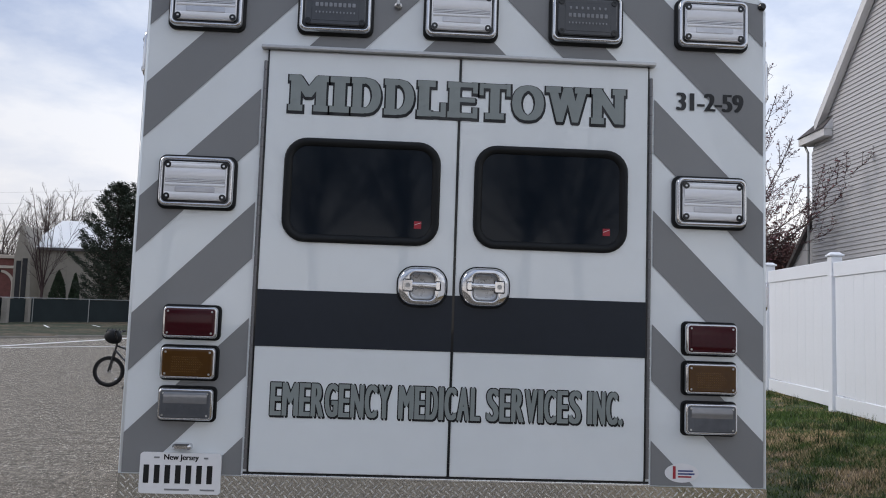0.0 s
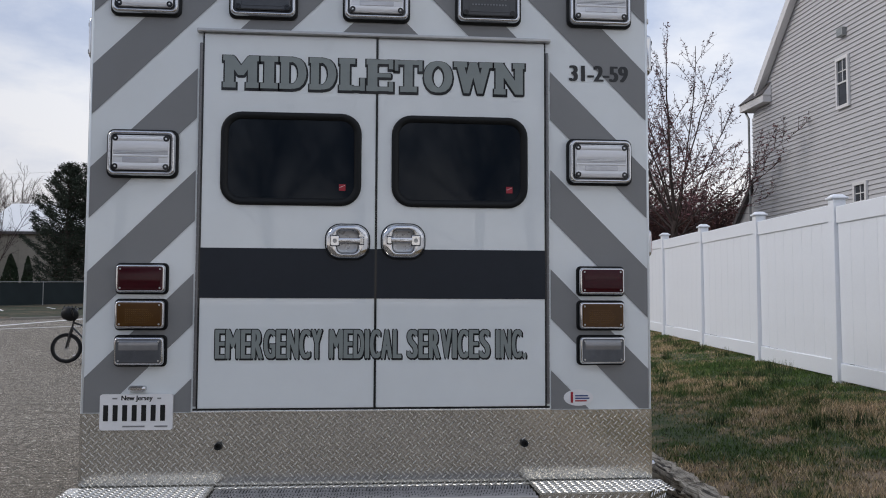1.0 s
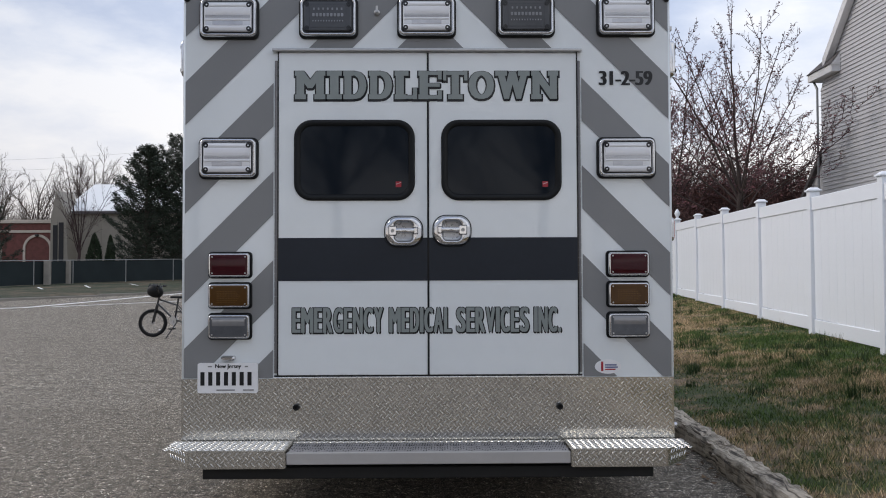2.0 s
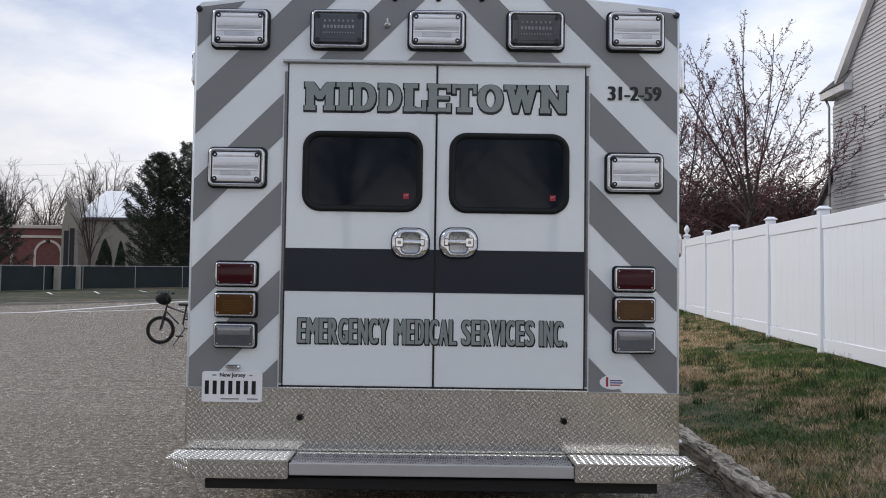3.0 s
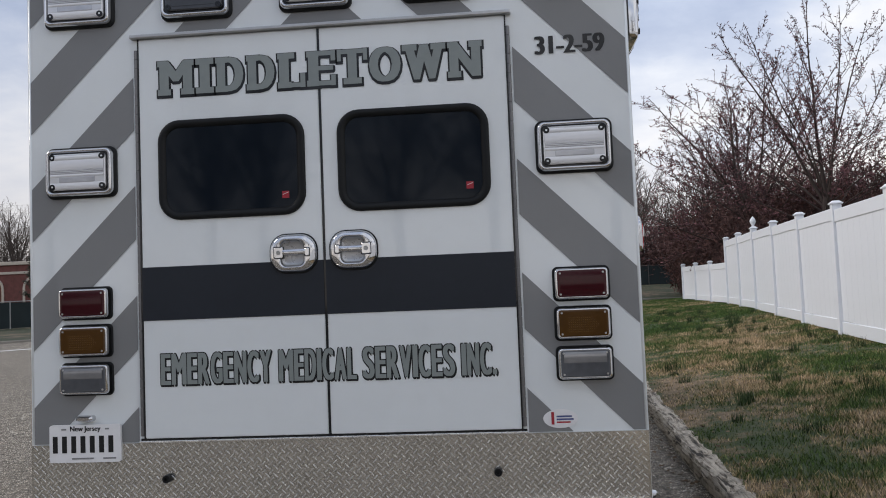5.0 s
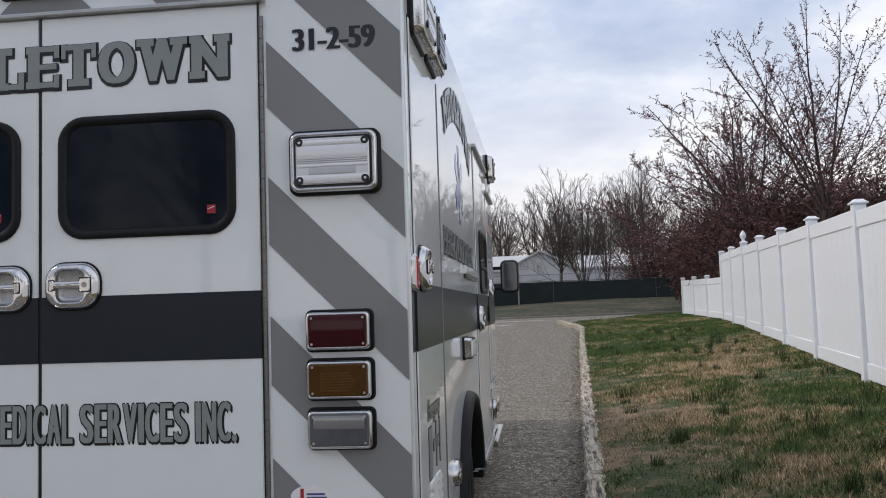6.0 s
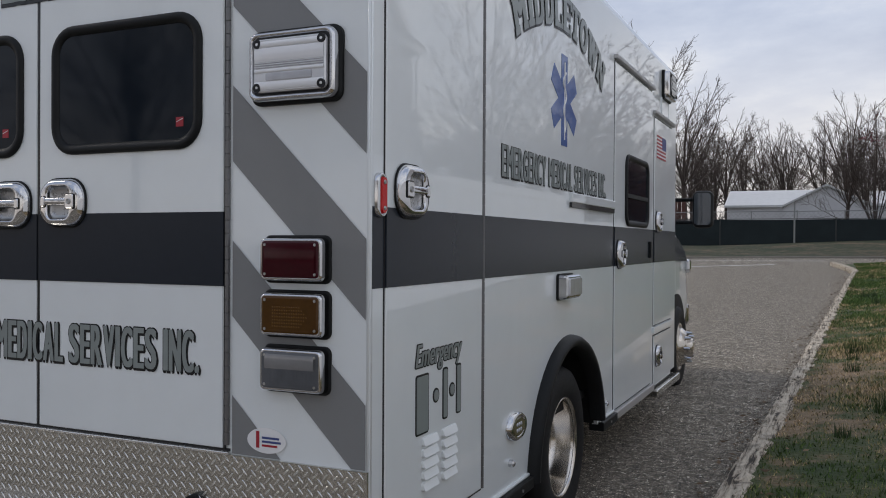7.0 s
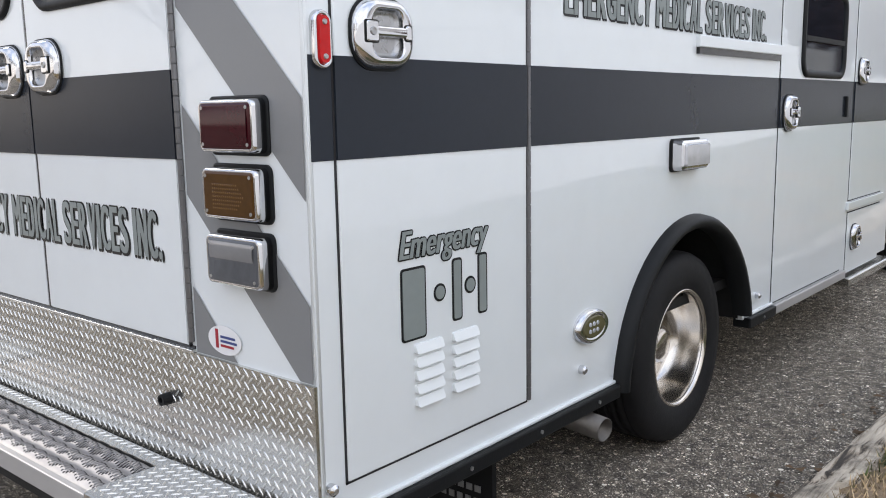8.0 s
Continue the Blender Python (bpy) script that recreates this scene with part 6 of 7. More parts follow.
# roof slopes with rake boards
for sy in (-1, 1):
    bm = bmesh.new()
    e = -0.55
    pr = [(HYR, peak + 0.02), (HYR + sy * (HY1 - HYR + e), HZ - e * HG + 0.02), (HYR + sy * (HY1 - HYR + e), HZ - e * HG + 0.18), (HYR, peak + 0.20)]
    loft(bm, axes(house_local(HX - 0.16, 0, 0), (0, 1, 0), (0, 0, 1), (1, 0, 0)), [(pr, 0.0), (pr, 9.6)])
    part("roof", bm, SHINGLE, house)
    bm = bmesh.new()
    pr = [(HYR, peak - 0.20), (HYR + sy * (HY1 - HYR - 0.6), HZ + 0.6 * HG - 0.20), (HYR + sy * (HY1 - HYR - 0.6), HZ + 0.6 * HG + 0.10), (HYR, peak + 0.10)]
    loft(bm, axes(house_local(HX - 0.19, 0, 0), (0, 1, 0), (0, 0, 1), (1, 0, 0)), [(pr, 0.0), (pr, 0.20)])
    part("rake_board", bm, TRIM_W, house, "white rake board")
    # boxed cornice return that wraps the corner
    ye = sy * (HY1 - HYR)
    bm = bmesh.new()
    box(bm, -0.22, 9.3, *sorted((ye - sy * 1.25, ye + sy * 0.32)), HC - 0.6, HC - 0.38)
    part("cornice_return", bm, TRIM_W, house, "white boxed cornice return")
    bm = bmesh.new()
    lo, hi = HC - 0.38, HC - 0.02
    vs = [bm.verts.new(p) for p in ((-0.26, ye - sy * 1.27, lo), (-0.26, ye + sy * 0.36, lo), (0.03, ye - sy * 1.27, hi), (0.03, ye - sy * 0.30, hi), (0.03, ye - sy * 1.27, lo), (9.3, ye + sy * 0.36, lo), (9.3, ye - sy * 0.30, hi))]
    for q in ((0, 1, 3, 2), (1, 5, 6, 3)):
        bm.faces.new([vs[i] for i in q])
    part("return_shingles", bm, SHINGLE, house, "dark shingles on the return")
    bm = bmesh.new()
    tri = [(-0.24, HC - 0.40), (0.03, HC - 0.40), (0.03, HC - 0.05)]
    loft(bm, axes((0, ye - sy * 1.28, 0), (1, 0, 0), (0, 0, 1), (0, sy, 0)), [(tri, 0.0), (tri, 0.05)])
    part("return_end", bm, TRIM_W, house, "white end board of the return")
bm = bmesh.new()
rod(bm, (-0.05, HY1 - HYR + 0.26, HC - 0.60), (-0.05, HY1 - HYR + 0.06, HC - 0.85), 0.035)
rod(bm, (-0.05, HY1 - HYR + 0.06, HC - 0.82), (-0.05, HY1 - HYR + 0.06, 0.0), 0.035)
part("downpipe", bm, GALV, house, "grey downpipe")


def house_window(y0, y1, z0, z1, sashes):
    bm = bmesh.new()
    w, h = y1 - y0, z1 - z0
    m = axes(house_local(HX + 0.028, (y0 + y1) / 2, (z0 + z1) / 2), (0, -1, 0), (0, 0, 1), (-1, 0, 0))
    frame_ring(bm, m, rrect(w + 0.12, h + 0.14, 0.01, 1), rrect(w - 0.02, h - 0.02, 0.01, 1), 0.0, 0.06)
    win = part("window", bm, TRIM_W, house, "white-framed sash window")
    bm = bmesh.new()
    loft(bm, m, [(rrect(w, h, 0.005, 1), 0.0), (rrect(w, h, 0.005, 1), 0.015)])
    part("pane", bm, PANE, win)
    bm = bmesh.new()
    box(bm, -w / 2, w / 2, -0.02, 0.02, 0.014, 0.04, m)
    part("meeting_rail", bm, TRIM_W, win)
    bm = bmesh.new()
    for s in sashes:
        c = s * h / 4
        box(bm, -0.012, 0.012, c - h / 4, c + h / 4, 0.014, 0.028, m)
        box(bm, -w / 2, w / 2, c - 0.012, c + 0.012, 0.014, 0.027, m)
    part("glazing_grid", bm, TRIM_W, win)


house_window(16.16, 16.61, 6.10, 7.26, (1,))
house_window(15.53, 15.97, 3.20, 4.03, (1, -1))
bm = soft_box(-0.10, 0.04, 16.2 - HYR, 16.46 - HYR, 7.82 - 0.6, 8.04 - 0.6, 0.02)
part("wall_vent", bm, GALV, house, "small grey wall vent")
bm = bmesh.new()
pr = [(HY1 - HYR, 4.55), (HY1 - HYR + 1.9, 2.86), (HY1 - HYR + 1.9, 2.7), (HY1 - HYR, 4.36)]
loft(bm, axes((0.06, 0, 0), (0, 1, 0), (0, 0, 1), (1, 0, 0)), [(pr, 0.0), (pr, 3.0)])
part("porch_roof", bm, SHINGLE, house, "low shingled porch roof")
pr = [(HY1 - HYR, -0.3), (HY1 - HYR + 1.6, -0.3), (HY1 - HYR + 1.6, 2.95), (HY1 - HYR, 4.40)]
bm = bmesh.new()
loft(bm, axes((0.2, 0, 0), (0, 1, 0), (0, 0, 1), (1, 0, 0)), [(pr, 0.0), (pr, 2.7)])
part("porch_wall", bm, SIDING, house)

# ======== trees ========


def tube(store, pts, rads, seg):
    """A tapered branch through the points, added to a store of vertices and faces."""
    vs, fs = store
    k = len(vs)
    for i, (p, r) in enumerate(zip(pts, rads)):
        d = (pts[min(i + 1, len(pts) - 1)] - pts[max(i - 1, 0)]).normalized()
        s = d.orthogonal().normalized()
        t = d.cross(s)
        for j in range(seg):
            a = 2 * math.pi * j / seg
            vs.append(p + (s * math.cos(a) + t * math.sin(a)) * r)
    for i in range(len(pts) - 1):
        for j in range(seg):
            a, b = k + i * seg + j, k + i * seg + (j + 1) % seg
            fs.append((a, b, b + seg, a + seg))


def bare_tree(seed, trunk_h, trunk_r, limbs, limb_len, tilt=(12, 68), side=(8, 6), fine=0.004, bud=0.0, bud_size=0.022, curl=0.5, wiggle=0.05, ratio=0.5):
    """A leafless tree: trunk, arching limbs, side branches and whips set with buds. Gives wood, twigs and buds."""
    rng = random.Random(seed)
    wood, twig, buds = ([], []), ([], []), ([], [])

    def shoot(p, d, length, r0, r1, n, lift, rough, store, seg):
        pts, rads = [p.copy()], [r0]
        for i in range(n):
            d = (d + Vector((rng.gauss(0, 1), rng.gauss(0, 1), rng.gauss(0, 0.8))) * rough + Vector((0, 0, lift / n))).normalized()
            p = p + d * (length / n)
            pts.append(p.copy())
            rads.append(r0 + (r1 - r0) * ((i + 1) / n) ** 0.8)
        tube(store, pts, rads, seg)
        return pts, rads

    def stud(pts):
        if not bud:
            return
        vs, fs = buds
        for a, b in zip(pts, pts[1:]):
            for i in range(max(1, int((b - a).length / bud))):
                q = a.lerp(b, rng.random())
                e = Vector((rng.gauss(0, 1), rng.gauss(0, 1), rng.gauss(0.4, 1))).normalized()
                s = bud_size * rng.uniform(0.5, 1.3)
                g = e.orthogonal().normalized() * s * 0.42
                k = len(vs)
                vs += [q, q + e * s * 0.8 + g, q + e * s * 1.7, q + e * s * 0.8 - g]
                fs.append((k, k + 1, k + 2, k + 3))

    def branch_off(pts, rads, t, ang):
        n = len(pts) - 1
        j = min(int(t * n), n - 1)
        p = pts[j].lerp(pts[j + 1], t * n - j)
        d = (pts[j + 1] - pts[j]).normalized()
        out = d.cross(Vector((rng.gauss(0, 1), rng.gauss(0, 1), rng.gauss(0, 1)))).normalized()
        return p, (d * math.cos(ang) + out * math.sin(ang)).normalized(), rads[j]

    trunk, tr = shoot(Vector((0, 0, -0.2)), Vector((0.02, 0.02, 1)).normalized(), trunk_h + 0.2, trunk_r, trunk_r * 0.72, 5, 0.1, wiggle * 0.8, wood, 8)
    for i in range(limbs):
        az = 2 * math.pi * (i * 0.618) + rng.uniform(-0.35, 0.35)
        f = (i + 0.5) / limbs
        el = radians(tilt[0] + (tilt[1] - tilt[0]) * f)
        t = 1.0 - 0.45 * f * rng.random()
        p, _, r = branch_off(trunk, tr, min(t, 0.999), 0.3)
        d = Vector((math.cos(az) * math.sin(el), math.sin(az) * math.sin(el), math.cos(el)))
        ll = limb_len * rng.uniform(0.82, 1.06) * (1 - 0.22 * f * f)
        r0 = trunk_r * (rng.uniform(0.24, 0.36) * (1 - 0.4 * f) + (0.22 if i in (1, 4) else 0))
        pts, rads = shoot(p, d, ll, r0, fine * 1.2, 9, curl * 0.8 * f, wiggle, wood, 6)
        stud(pts[5:])
        for k in range(side[0]):
            t = 0.16 + 0.80 * (k + rng.random()) / side[0]
            bp, bd, br = branch_off(pts, rads, t, radians(rng.uniform(28, 55)))
            bl = ll * ratio * (1.08 - t * 0.75) * rng.uniform(0.7, 1.15)
            q, qr = shoot(bp, bd, bl, max(br * 0.5, fine * 1.3), fine * 0.8, 6, curl, wiggle * 1.1, twig, 4)
            stud(q[1:])
            for m in range(side[1]):
                t2 = 0.12 + 0.85 * (m + rng.random()) / side[1]
                wp, wd, wr = branch_off(q, qr, t2, radians(rng.uniform(25, 60)))
                wl = bl * 0.46 * (1.1 - 0.6 * t2) * rng.uniform(0.6, 1.2)
                w, _ = shoot(wp, wd, wl, max(wr * 0.6, fine), fine * 0.6, 4, curl * 0.7, wiggle * 1.2, twig, 3)
                stud(w)
    return wood, twig, buds


def sized(meshes, h, r):
    """Meshes of a grown tree, scaled to a height and a crown's radius."""
    pts = [v for vs, fs in meshes for v in vs]
    top = max(v.z for v in pts)
    wide = sorted(math.hypot(v.x, v.y) for v in pts)[int(len(pts) * 0.985)]
    m = Matrix.Diagonal((r / wide, r / wide, h / top, 1))
    return tuple(([m @ v for v in vs], fs) for vs, fs in meshes)


def plant(name, label, category, group, at, meshes, mats, names=("trunk", "crown", "bud_growth"), turn=0.0):
    t = thing(name, label, category, group, at=at, turn=turn)
    for (vs, fs), ma, nm in zip(meshes, mats, names):
        if fs:
            ob = raw(nm, vs, fs, ma, t, smooth=(nm == "trunk"))
            if nm != "trunk":
                ob["kind"] = "stuff"
    return t


# budding trees behind the fence
plant("tree", "budding bare tree with reddish twigs behind the fence", "tree", "", (9.1, 21.0, 0.9),
      sized(bare_tree(14, 2.7, 0.115, 15, 5.2, tilt=(6, 76), side=(10, 6), fine=0.0055, bud=0.050, bud_size=0.050, curl=0.55, wiggle=0.055, ratio=0.40), 8.7, 4.0), (BARK, TWIG, BUD))
plant("tree", "slender budding tree behind the fence", "tree", "", (8.4, 27.0, 1.0),
      sized(bare_tree(23, 2.4, 0.12, 16, 5.2, tilt=(8, 84), side=(12, 7), fine=0.006, bud=0.052, bud_size=0.050, curl=0.45, wiggle=0.055, ratio=0.42), 8.2, 5.4), (BARK, TWIG, BUD))
plant("tree", "spreading budding tree behind the low fence", "tree", "", (10.4, 33.0, 1.0),
      sized(bare_tree(37, 2.6, 0.12, 12, 5.4, tilt=(6, 78), side=(9, 6), fine=0.008, bud=0.10, bud_size=0.050, curl=0.45, wiggle=0.07, ratio=0.40), 8.6, 4.6), (BARK, TWIG, BUD))


def shrub(seed, r, h, n):
    """A dense mass of thin red-brown shoots."""
    rng = random.Random(seed)
    tw, le = ([], []), ([], [])
    for i in range(n):
        a, q = rng.uniform(0, 6.28), r * rng.random() ** 0.5
        p = Vector((q * math.cos(a) * 0.6, q * math.sin(a) * 0.6, 0))
        hh = h * rng.uniform(0.6, 1.05) * (1 - 0.4 * (q / r) ** 2)
        tip = Vector((q * math.cos(a), q * math.sin(a), hh)) + Vector((rng.gauss(0, 1), rng.gauss(0, 1), 0)) * 0.25
        w = 0.012
        k = len(tw[0])
        s = Vector((math.cos(a + 1.57), math.sin(a + 1.57), 0)) * w
        tw[0].extend([p - s, p + s, tip])
        tw[1].append((k, k + 1, k + 2))
        for j in range(7):
            t = rng.uniform(0.15, 1)
            c = p.lerp(tip, t) + Vector((rng.gauss(0, 1), rng.gauss(0, 1), rng.gauss(0, 1))) * 0.10
            e = Vector((rng.gauss(0, 1), rng.gauss(0, 1), rng.gauss(0, 1))).normalized()
            g = e.orthogonal().normalized()
            s1, s2 = rng.uniform(0.05, 0.16), rng.uniform(0.008, 0.035)
            k = len(le[0])
            le[0].extend([c - e * s1, c + g * s2, c + e * s1, c - g * s2])
            le[1].append((k, k + 1, k + 2, k + 3))
    return tw, le


SH = [shrub(s, 2.3, 4.6, 1500) for s in (1, 2)]
for i, (x, y, sc) in enumerate(((9.2, 27.0, 1.0), (9.9, 30.0, 1.1), (11.5, 28.0, 1.15), (9.2, 33.0, 1.0), (11.8, 36.0, 1.1), (13.5, 32.5, 1.2), (9.9, 25.0, 0.9), (12.4, 25.6, 0.95), (9.8, 38.5, 1.1), (8.1, 23.6, 0.62), (8.6, 50.5, 1.2), (10.8, 51.0, 1.25), (13.8, 28.4, 1.1), (15.5, 31.0, 1.15))):
    if i < 2:
        first = plant("shrub", "tall red-brown thicket of bare shoots behind the fence", "shrub", "thicket", (x, y, 0.8), SH[i], (TWIG, SHRUB), ("stem_mass", "leaf_mass"))
        first.scale = (sc, sc, sc)
        SH[i] = first
    else:
        c = copy_thing(SH[i % 2], pose(x, y, 0.85, 0, 0, 40 * i))
        c.matrix_basis = pose(x, y, 0.85, 0, 0, 40 * i) @ Matrix.Diagonal((sc, sc, sc, 1))

# a neighbour's house, half hidden by the branches
nb = thing("house", "pale grey gabled house with a dark shingle roof behind the trees", "house", at=(18.9, 46.0, 0.4))
bm = bmesh.new()
pr = [(-4.2, 0), (4.2, 0), (4.2, 3.4), (0, 6.3), (-4.2, 3.4)]
loft(bm, axes((0, 0, 0), (1, 0, 0), (0, 0, 1), (0, 1, 0)), [(pr, 0.0), (pr, 9.0)])
part("wall", bm, SHED_W, nb)
for s in (-1, 1):
    bm = bmesh.new()
    pr = [(0, 6.3), (s * 4.6, 3.12), (s * 4.6, 3.30), (0, 6.52)]
    loft(bm, axes((0, -0.35, 0), (1, 0, 0), (0, 0, 1), (0, 1, 0)), [(pr, 0.0), (pr, 9.7)])
    part("roof", bm, SHINGLE, nb)
bm = bmesh.new()
loft(bm, axes((-3.0, 0, 0), (0, 1, 0), (0, 0, 1), (1, 0, 0)), [([(-2.6, 3.0), (-0.02, 4.5), (-0.02, 4.65), (-2.6, 3.15)], 0.0), ([(-2.6, 3.0), (-0.02, 4.5), (-0.02, 4.65), (-2.6, 3.15)], 4.6)])
part("porch_roof", bm, SHINGLE, nb)
for x in (0.6, 2.4):
    bm = box(bmesh.new(), x, x + 0.8, -0.05, 0.0, 3.4 if x < 1 else 2.2, 4.6 if x < 1 else 3.4)
    part("window", bm, PANE, nb)

# far line of bare woods, and trees behind the viewer
FAR = []
for s in range(4):
    FAR.append(plant("tree", "tall bare tree in a far line of woods", "tree", "far bare trees", (-30 + 9 * s, 96 + (s % 2) * 5, 0.9),
               sized(bare_tree(50 + s, 4.6, 0.24, 14, 7.2, tilt=(4, 66), side=(11, 8), fine=0.0115, curl=0.34, wiggle=0.075, ratio=0.44), 14.6, 5.2), (TWIG_FAR, TWIG_FAR, BUD), turn=30 * s))
spots = [(-78, 92), (-70, 100), (-60, 95), (-52, 98), (-44, 104), (-38, 93), (-34, 105), (-24, 103), (-17, 92), (-13, 106), (-8, 93), (-5, 101), (1, 97), (5, 104), (8, 95), (12, 92), (15, 101), (19, 95), (23, 103), (28, 96), (33, 100), (38, 94), (45, 99), (52, 95), (60, 102), (70, 97), (82, 101), (-20, 98), (-10, 99), (3, 108), (10, 109), (20, 110), (-15, 89), (-11, 90), (-6, 88), (-2, 91), (4, 89), (7, 90), (11, 88), (16, 90), (21, 89), (26, 91), (31, 90), (-47, 90), (-51, 92), (-55, 88), (-43, 91), (-59, 92)]
rng = random.Random(5)
for i, (x, y) in enumerate(spots):
    s = rng.uniform(0.82, 1.08)
    c = copy_thing(FAR[i % 4], pose(x, y, 0.9))
    c.matrix_basis = pose(x, y, 0.9, 0, 0, rng.uniform(0, 360)) @ Matrix.Diagonal((s, s, s, 1))
for i, (x, y, s) in enumerate(((-9.6, 53, 1.0), (-7.2, 60, 0.86), (2.8, 53, 0.5), (9.5, 63, 0.80), (13.6, 58, 0.72), (-14, 63, 0.8), (17.5, 62, 0.75))):
    c = copy_thing(FAR[(i + 1) % 4], pose(x, y, 1.0))
    c.matrix_basis = pose(x, y, 1.0, 0, 0, 70 * i) @ Matrix.Diagonal((s, s, s, 1))
    tagged(c, "bare tree beside the far fence", group="bare trees by the fence")
for i, (x, y, hh, rr) in enumerate(((4.5, 52.4, 8.4, 2.5), (7.6, 52.0, 8.6, 2.9), (6.1, 55.5, 8.0, 2.0))):
    plant("tree", "bare tree forking low behind the far fence", "tree", "forked trees by the fence", (x, y, 1.2), sized(bare_tree(90 + i, 1.1, 0.20, 9, 6.6, tilt=(4, 40), side=(12, 7), fine=0.010, curl=0.3, wiggle=0.07, ratio=0.40), hh, rr), (TWIG_FAR, TWIG_FAR, BUD), turn=40 * i)
for i, (x, y, s) in enumerate(((-16, -26, 0.8), (-9, -29, 0.9), (-3, -25, 0.75), (4, -28, 0.9), (11, -25, 0.8), (19, -24, 0.9), (-23, -24, 0.9), (-30, -20, 0.85), (-12, -31, 0.95), (0, -32, 0.95), (7, -31, 0.9), (-35, -12, 0.9), (-20, -31, 0.9))):
    c = copy_thing(FAR[i % 4], pose(x, y, 0.0))
    c.matrix_basis = pose(x, y, 0.0, 0, 0, 50 * i) @ Matrix.Diagonal((s, s, s, 1))
    tagged(c, "bare tree across the car park", group="bare trees across the car park")


def far_scrub():
    """Low tangled brush at the foot of the woods."""
    rng = random.Random(12)
    vs, fs = [], []
    for i in range(11000):
        x = rng.uniform(-80, 85)
        y = rng.uniform(86, 92)
        z = 0.8
        h = rng.uniform(0.8, 4.6)
        k = len(vs)
        w = rng.uniform(0.05, 0.16)
        vs += [(x - w, y, z), (x + w, y, z), (x + rng.gauss(0, 1.0), y + rng.gauss(0, 0.5), z + h)]
        fs.append((k, k + 1, k + 2))
    for i in range(5200):
        x, y, z = rng.uniform(-66, -33), rng.uniform(84, 94), 0.8
        h = rng.uniform(3.5, 8.8) * (0.85 + 0.15 * math.sin(x * 0.7))
        for j in range(3):
            k = len(vs)
            w = rng.uniform(0.02, 0.05)
            z1 = z + h * rng.uniform(0.3, 0.7) * (j > 0)
            vs += [(x - w, y, z1), (x + w, y, z1), (x + rng.gauss(0, 0.9), y, z + h * rng.uniform(0.8, 1.05))]
            fs.append((k, k + 1, k + 2))
    tagged(raw("brush", vs, fs, TWIG_FAR), "tangled bare brush below far woods", "brush", kind="stuff")


far_scrub()


def needle_quad(store, c, e, s1, s2, rng):
    g = e.cross(Vector((rng.gauss(0, 1), rng.gauss(0, 1), rng.gauss(0, 1)))).normalized()
    k = len(store[0])
    store[0].extend([c - e * s1, c + g * s2, c + e * s1, c - g * s2])
    store[1].append((k, k + 1, k + 2, k + 3))


def conifer(seed, h, r, boughs, per=170, point=0.75):
    """A ragged dark evergreen: separate boughs in layers, each a flat spray of fine needles that lifts at its tip."""
    rng = random.Random(seed)
    wood, leaf = ([], []), ([], [])
    n = 9
    tube(wood, [Vector((0.05 * math.sin(i), 0.04 * math.cos(i * 2), h * 0.97 * i / n)) for i in range(n + 1)], [0.022 * h * (1 - 0.93 * i / n) for i in range(n + 1)], 7)
    for b in range(boughs):
        t = ((b + rng.random()) / boughs) ** 0.85
        z0 = h * (0.08 + 0.88 * t)
        length = r * (1 - t ** 1.6) ** point * rng.uniform(0.55, 1.12) + 0.22
        a = b * 2.4 + rng.uniform(-0.4, 0.4)
        d = Vector((math.cos(a), math.sin(a), 0))
        pts = [Vector((0, 0, z0)) + d * length * q + Vector((0, 0, length * ((0.10 + 0.35 * t) * q + 0.16 * q * q - 0.10 * math.sin(3.1 * q)))) for q in (0, 0.3, 0.6, 0.85, 1.0)]
        tube(wood, pts, [0.035, 0.028, 0.02, 0.012, 0.006], 4)
        s = Vector((-d.y, d.x, 0))
        for j in range(int(per * (0.35 + length / r))):
            q = rng.random() ** 0.6
            k = min(int(q * 4), 3)
            c = pts[k].lerp(pts[k + 1], q * 4 - k)
            wide = length * 0.30 * (1.05 - q) + 0.10
            c = c + s * rng.gauss(0, 0.6) * wide + Vector((0, 0, rng.gauss(0.04, 0.075))) + d * rng.gauss(0, 0.08)
            e = (d * 0.7 + s * rng.gauss(0, 0.7) + Vector((0, 0, rng.gauss(0.35, 0.5)))).normalized()
            needle_quad(leaf, c, e, rng.uniform(0.05, 0.11), rng.uniform(0.012, 0.026), rng)
    return wood, leaf


def upright_evergreen(seed, h, r, n):
    """A narrow rounded cone of fine upright sprays."""
    rng = random.Random(seed)
    wood, leaf = ([], []), ([], [])
    tube(wood, [Vector((0, 0, h * i / 4)) for i in range(5)], [0.05, 0.045, 0.035, 0.02, 0.006], 6)
    for i in range(n):
        t = rng.random() ** 0.9
        a = rng.uniform(0, 6.28)
        rr = r * (1 - t ** 2.2) ** 0.8 * (1 + 0.12 * math.sin(a * 3 + t * 9)) * rng.uniform(0.72, 1.0)
        c = Vector((rr * math.cos(a), rr * math.sin(a), 0.05 + t * h * 0.95))
        e = Vector((0.35 * math.cos(a) + rng.gauss(0, 0.3), 0.35 * math.sin(a) + rng.gauss(0, 0.3), 1)).normalized()
        needle_quad(leaf, c, e, rng.uniform(0.06, 0.14), rng.uniform(0.02, 0.045), rng)
    return wood, leaf


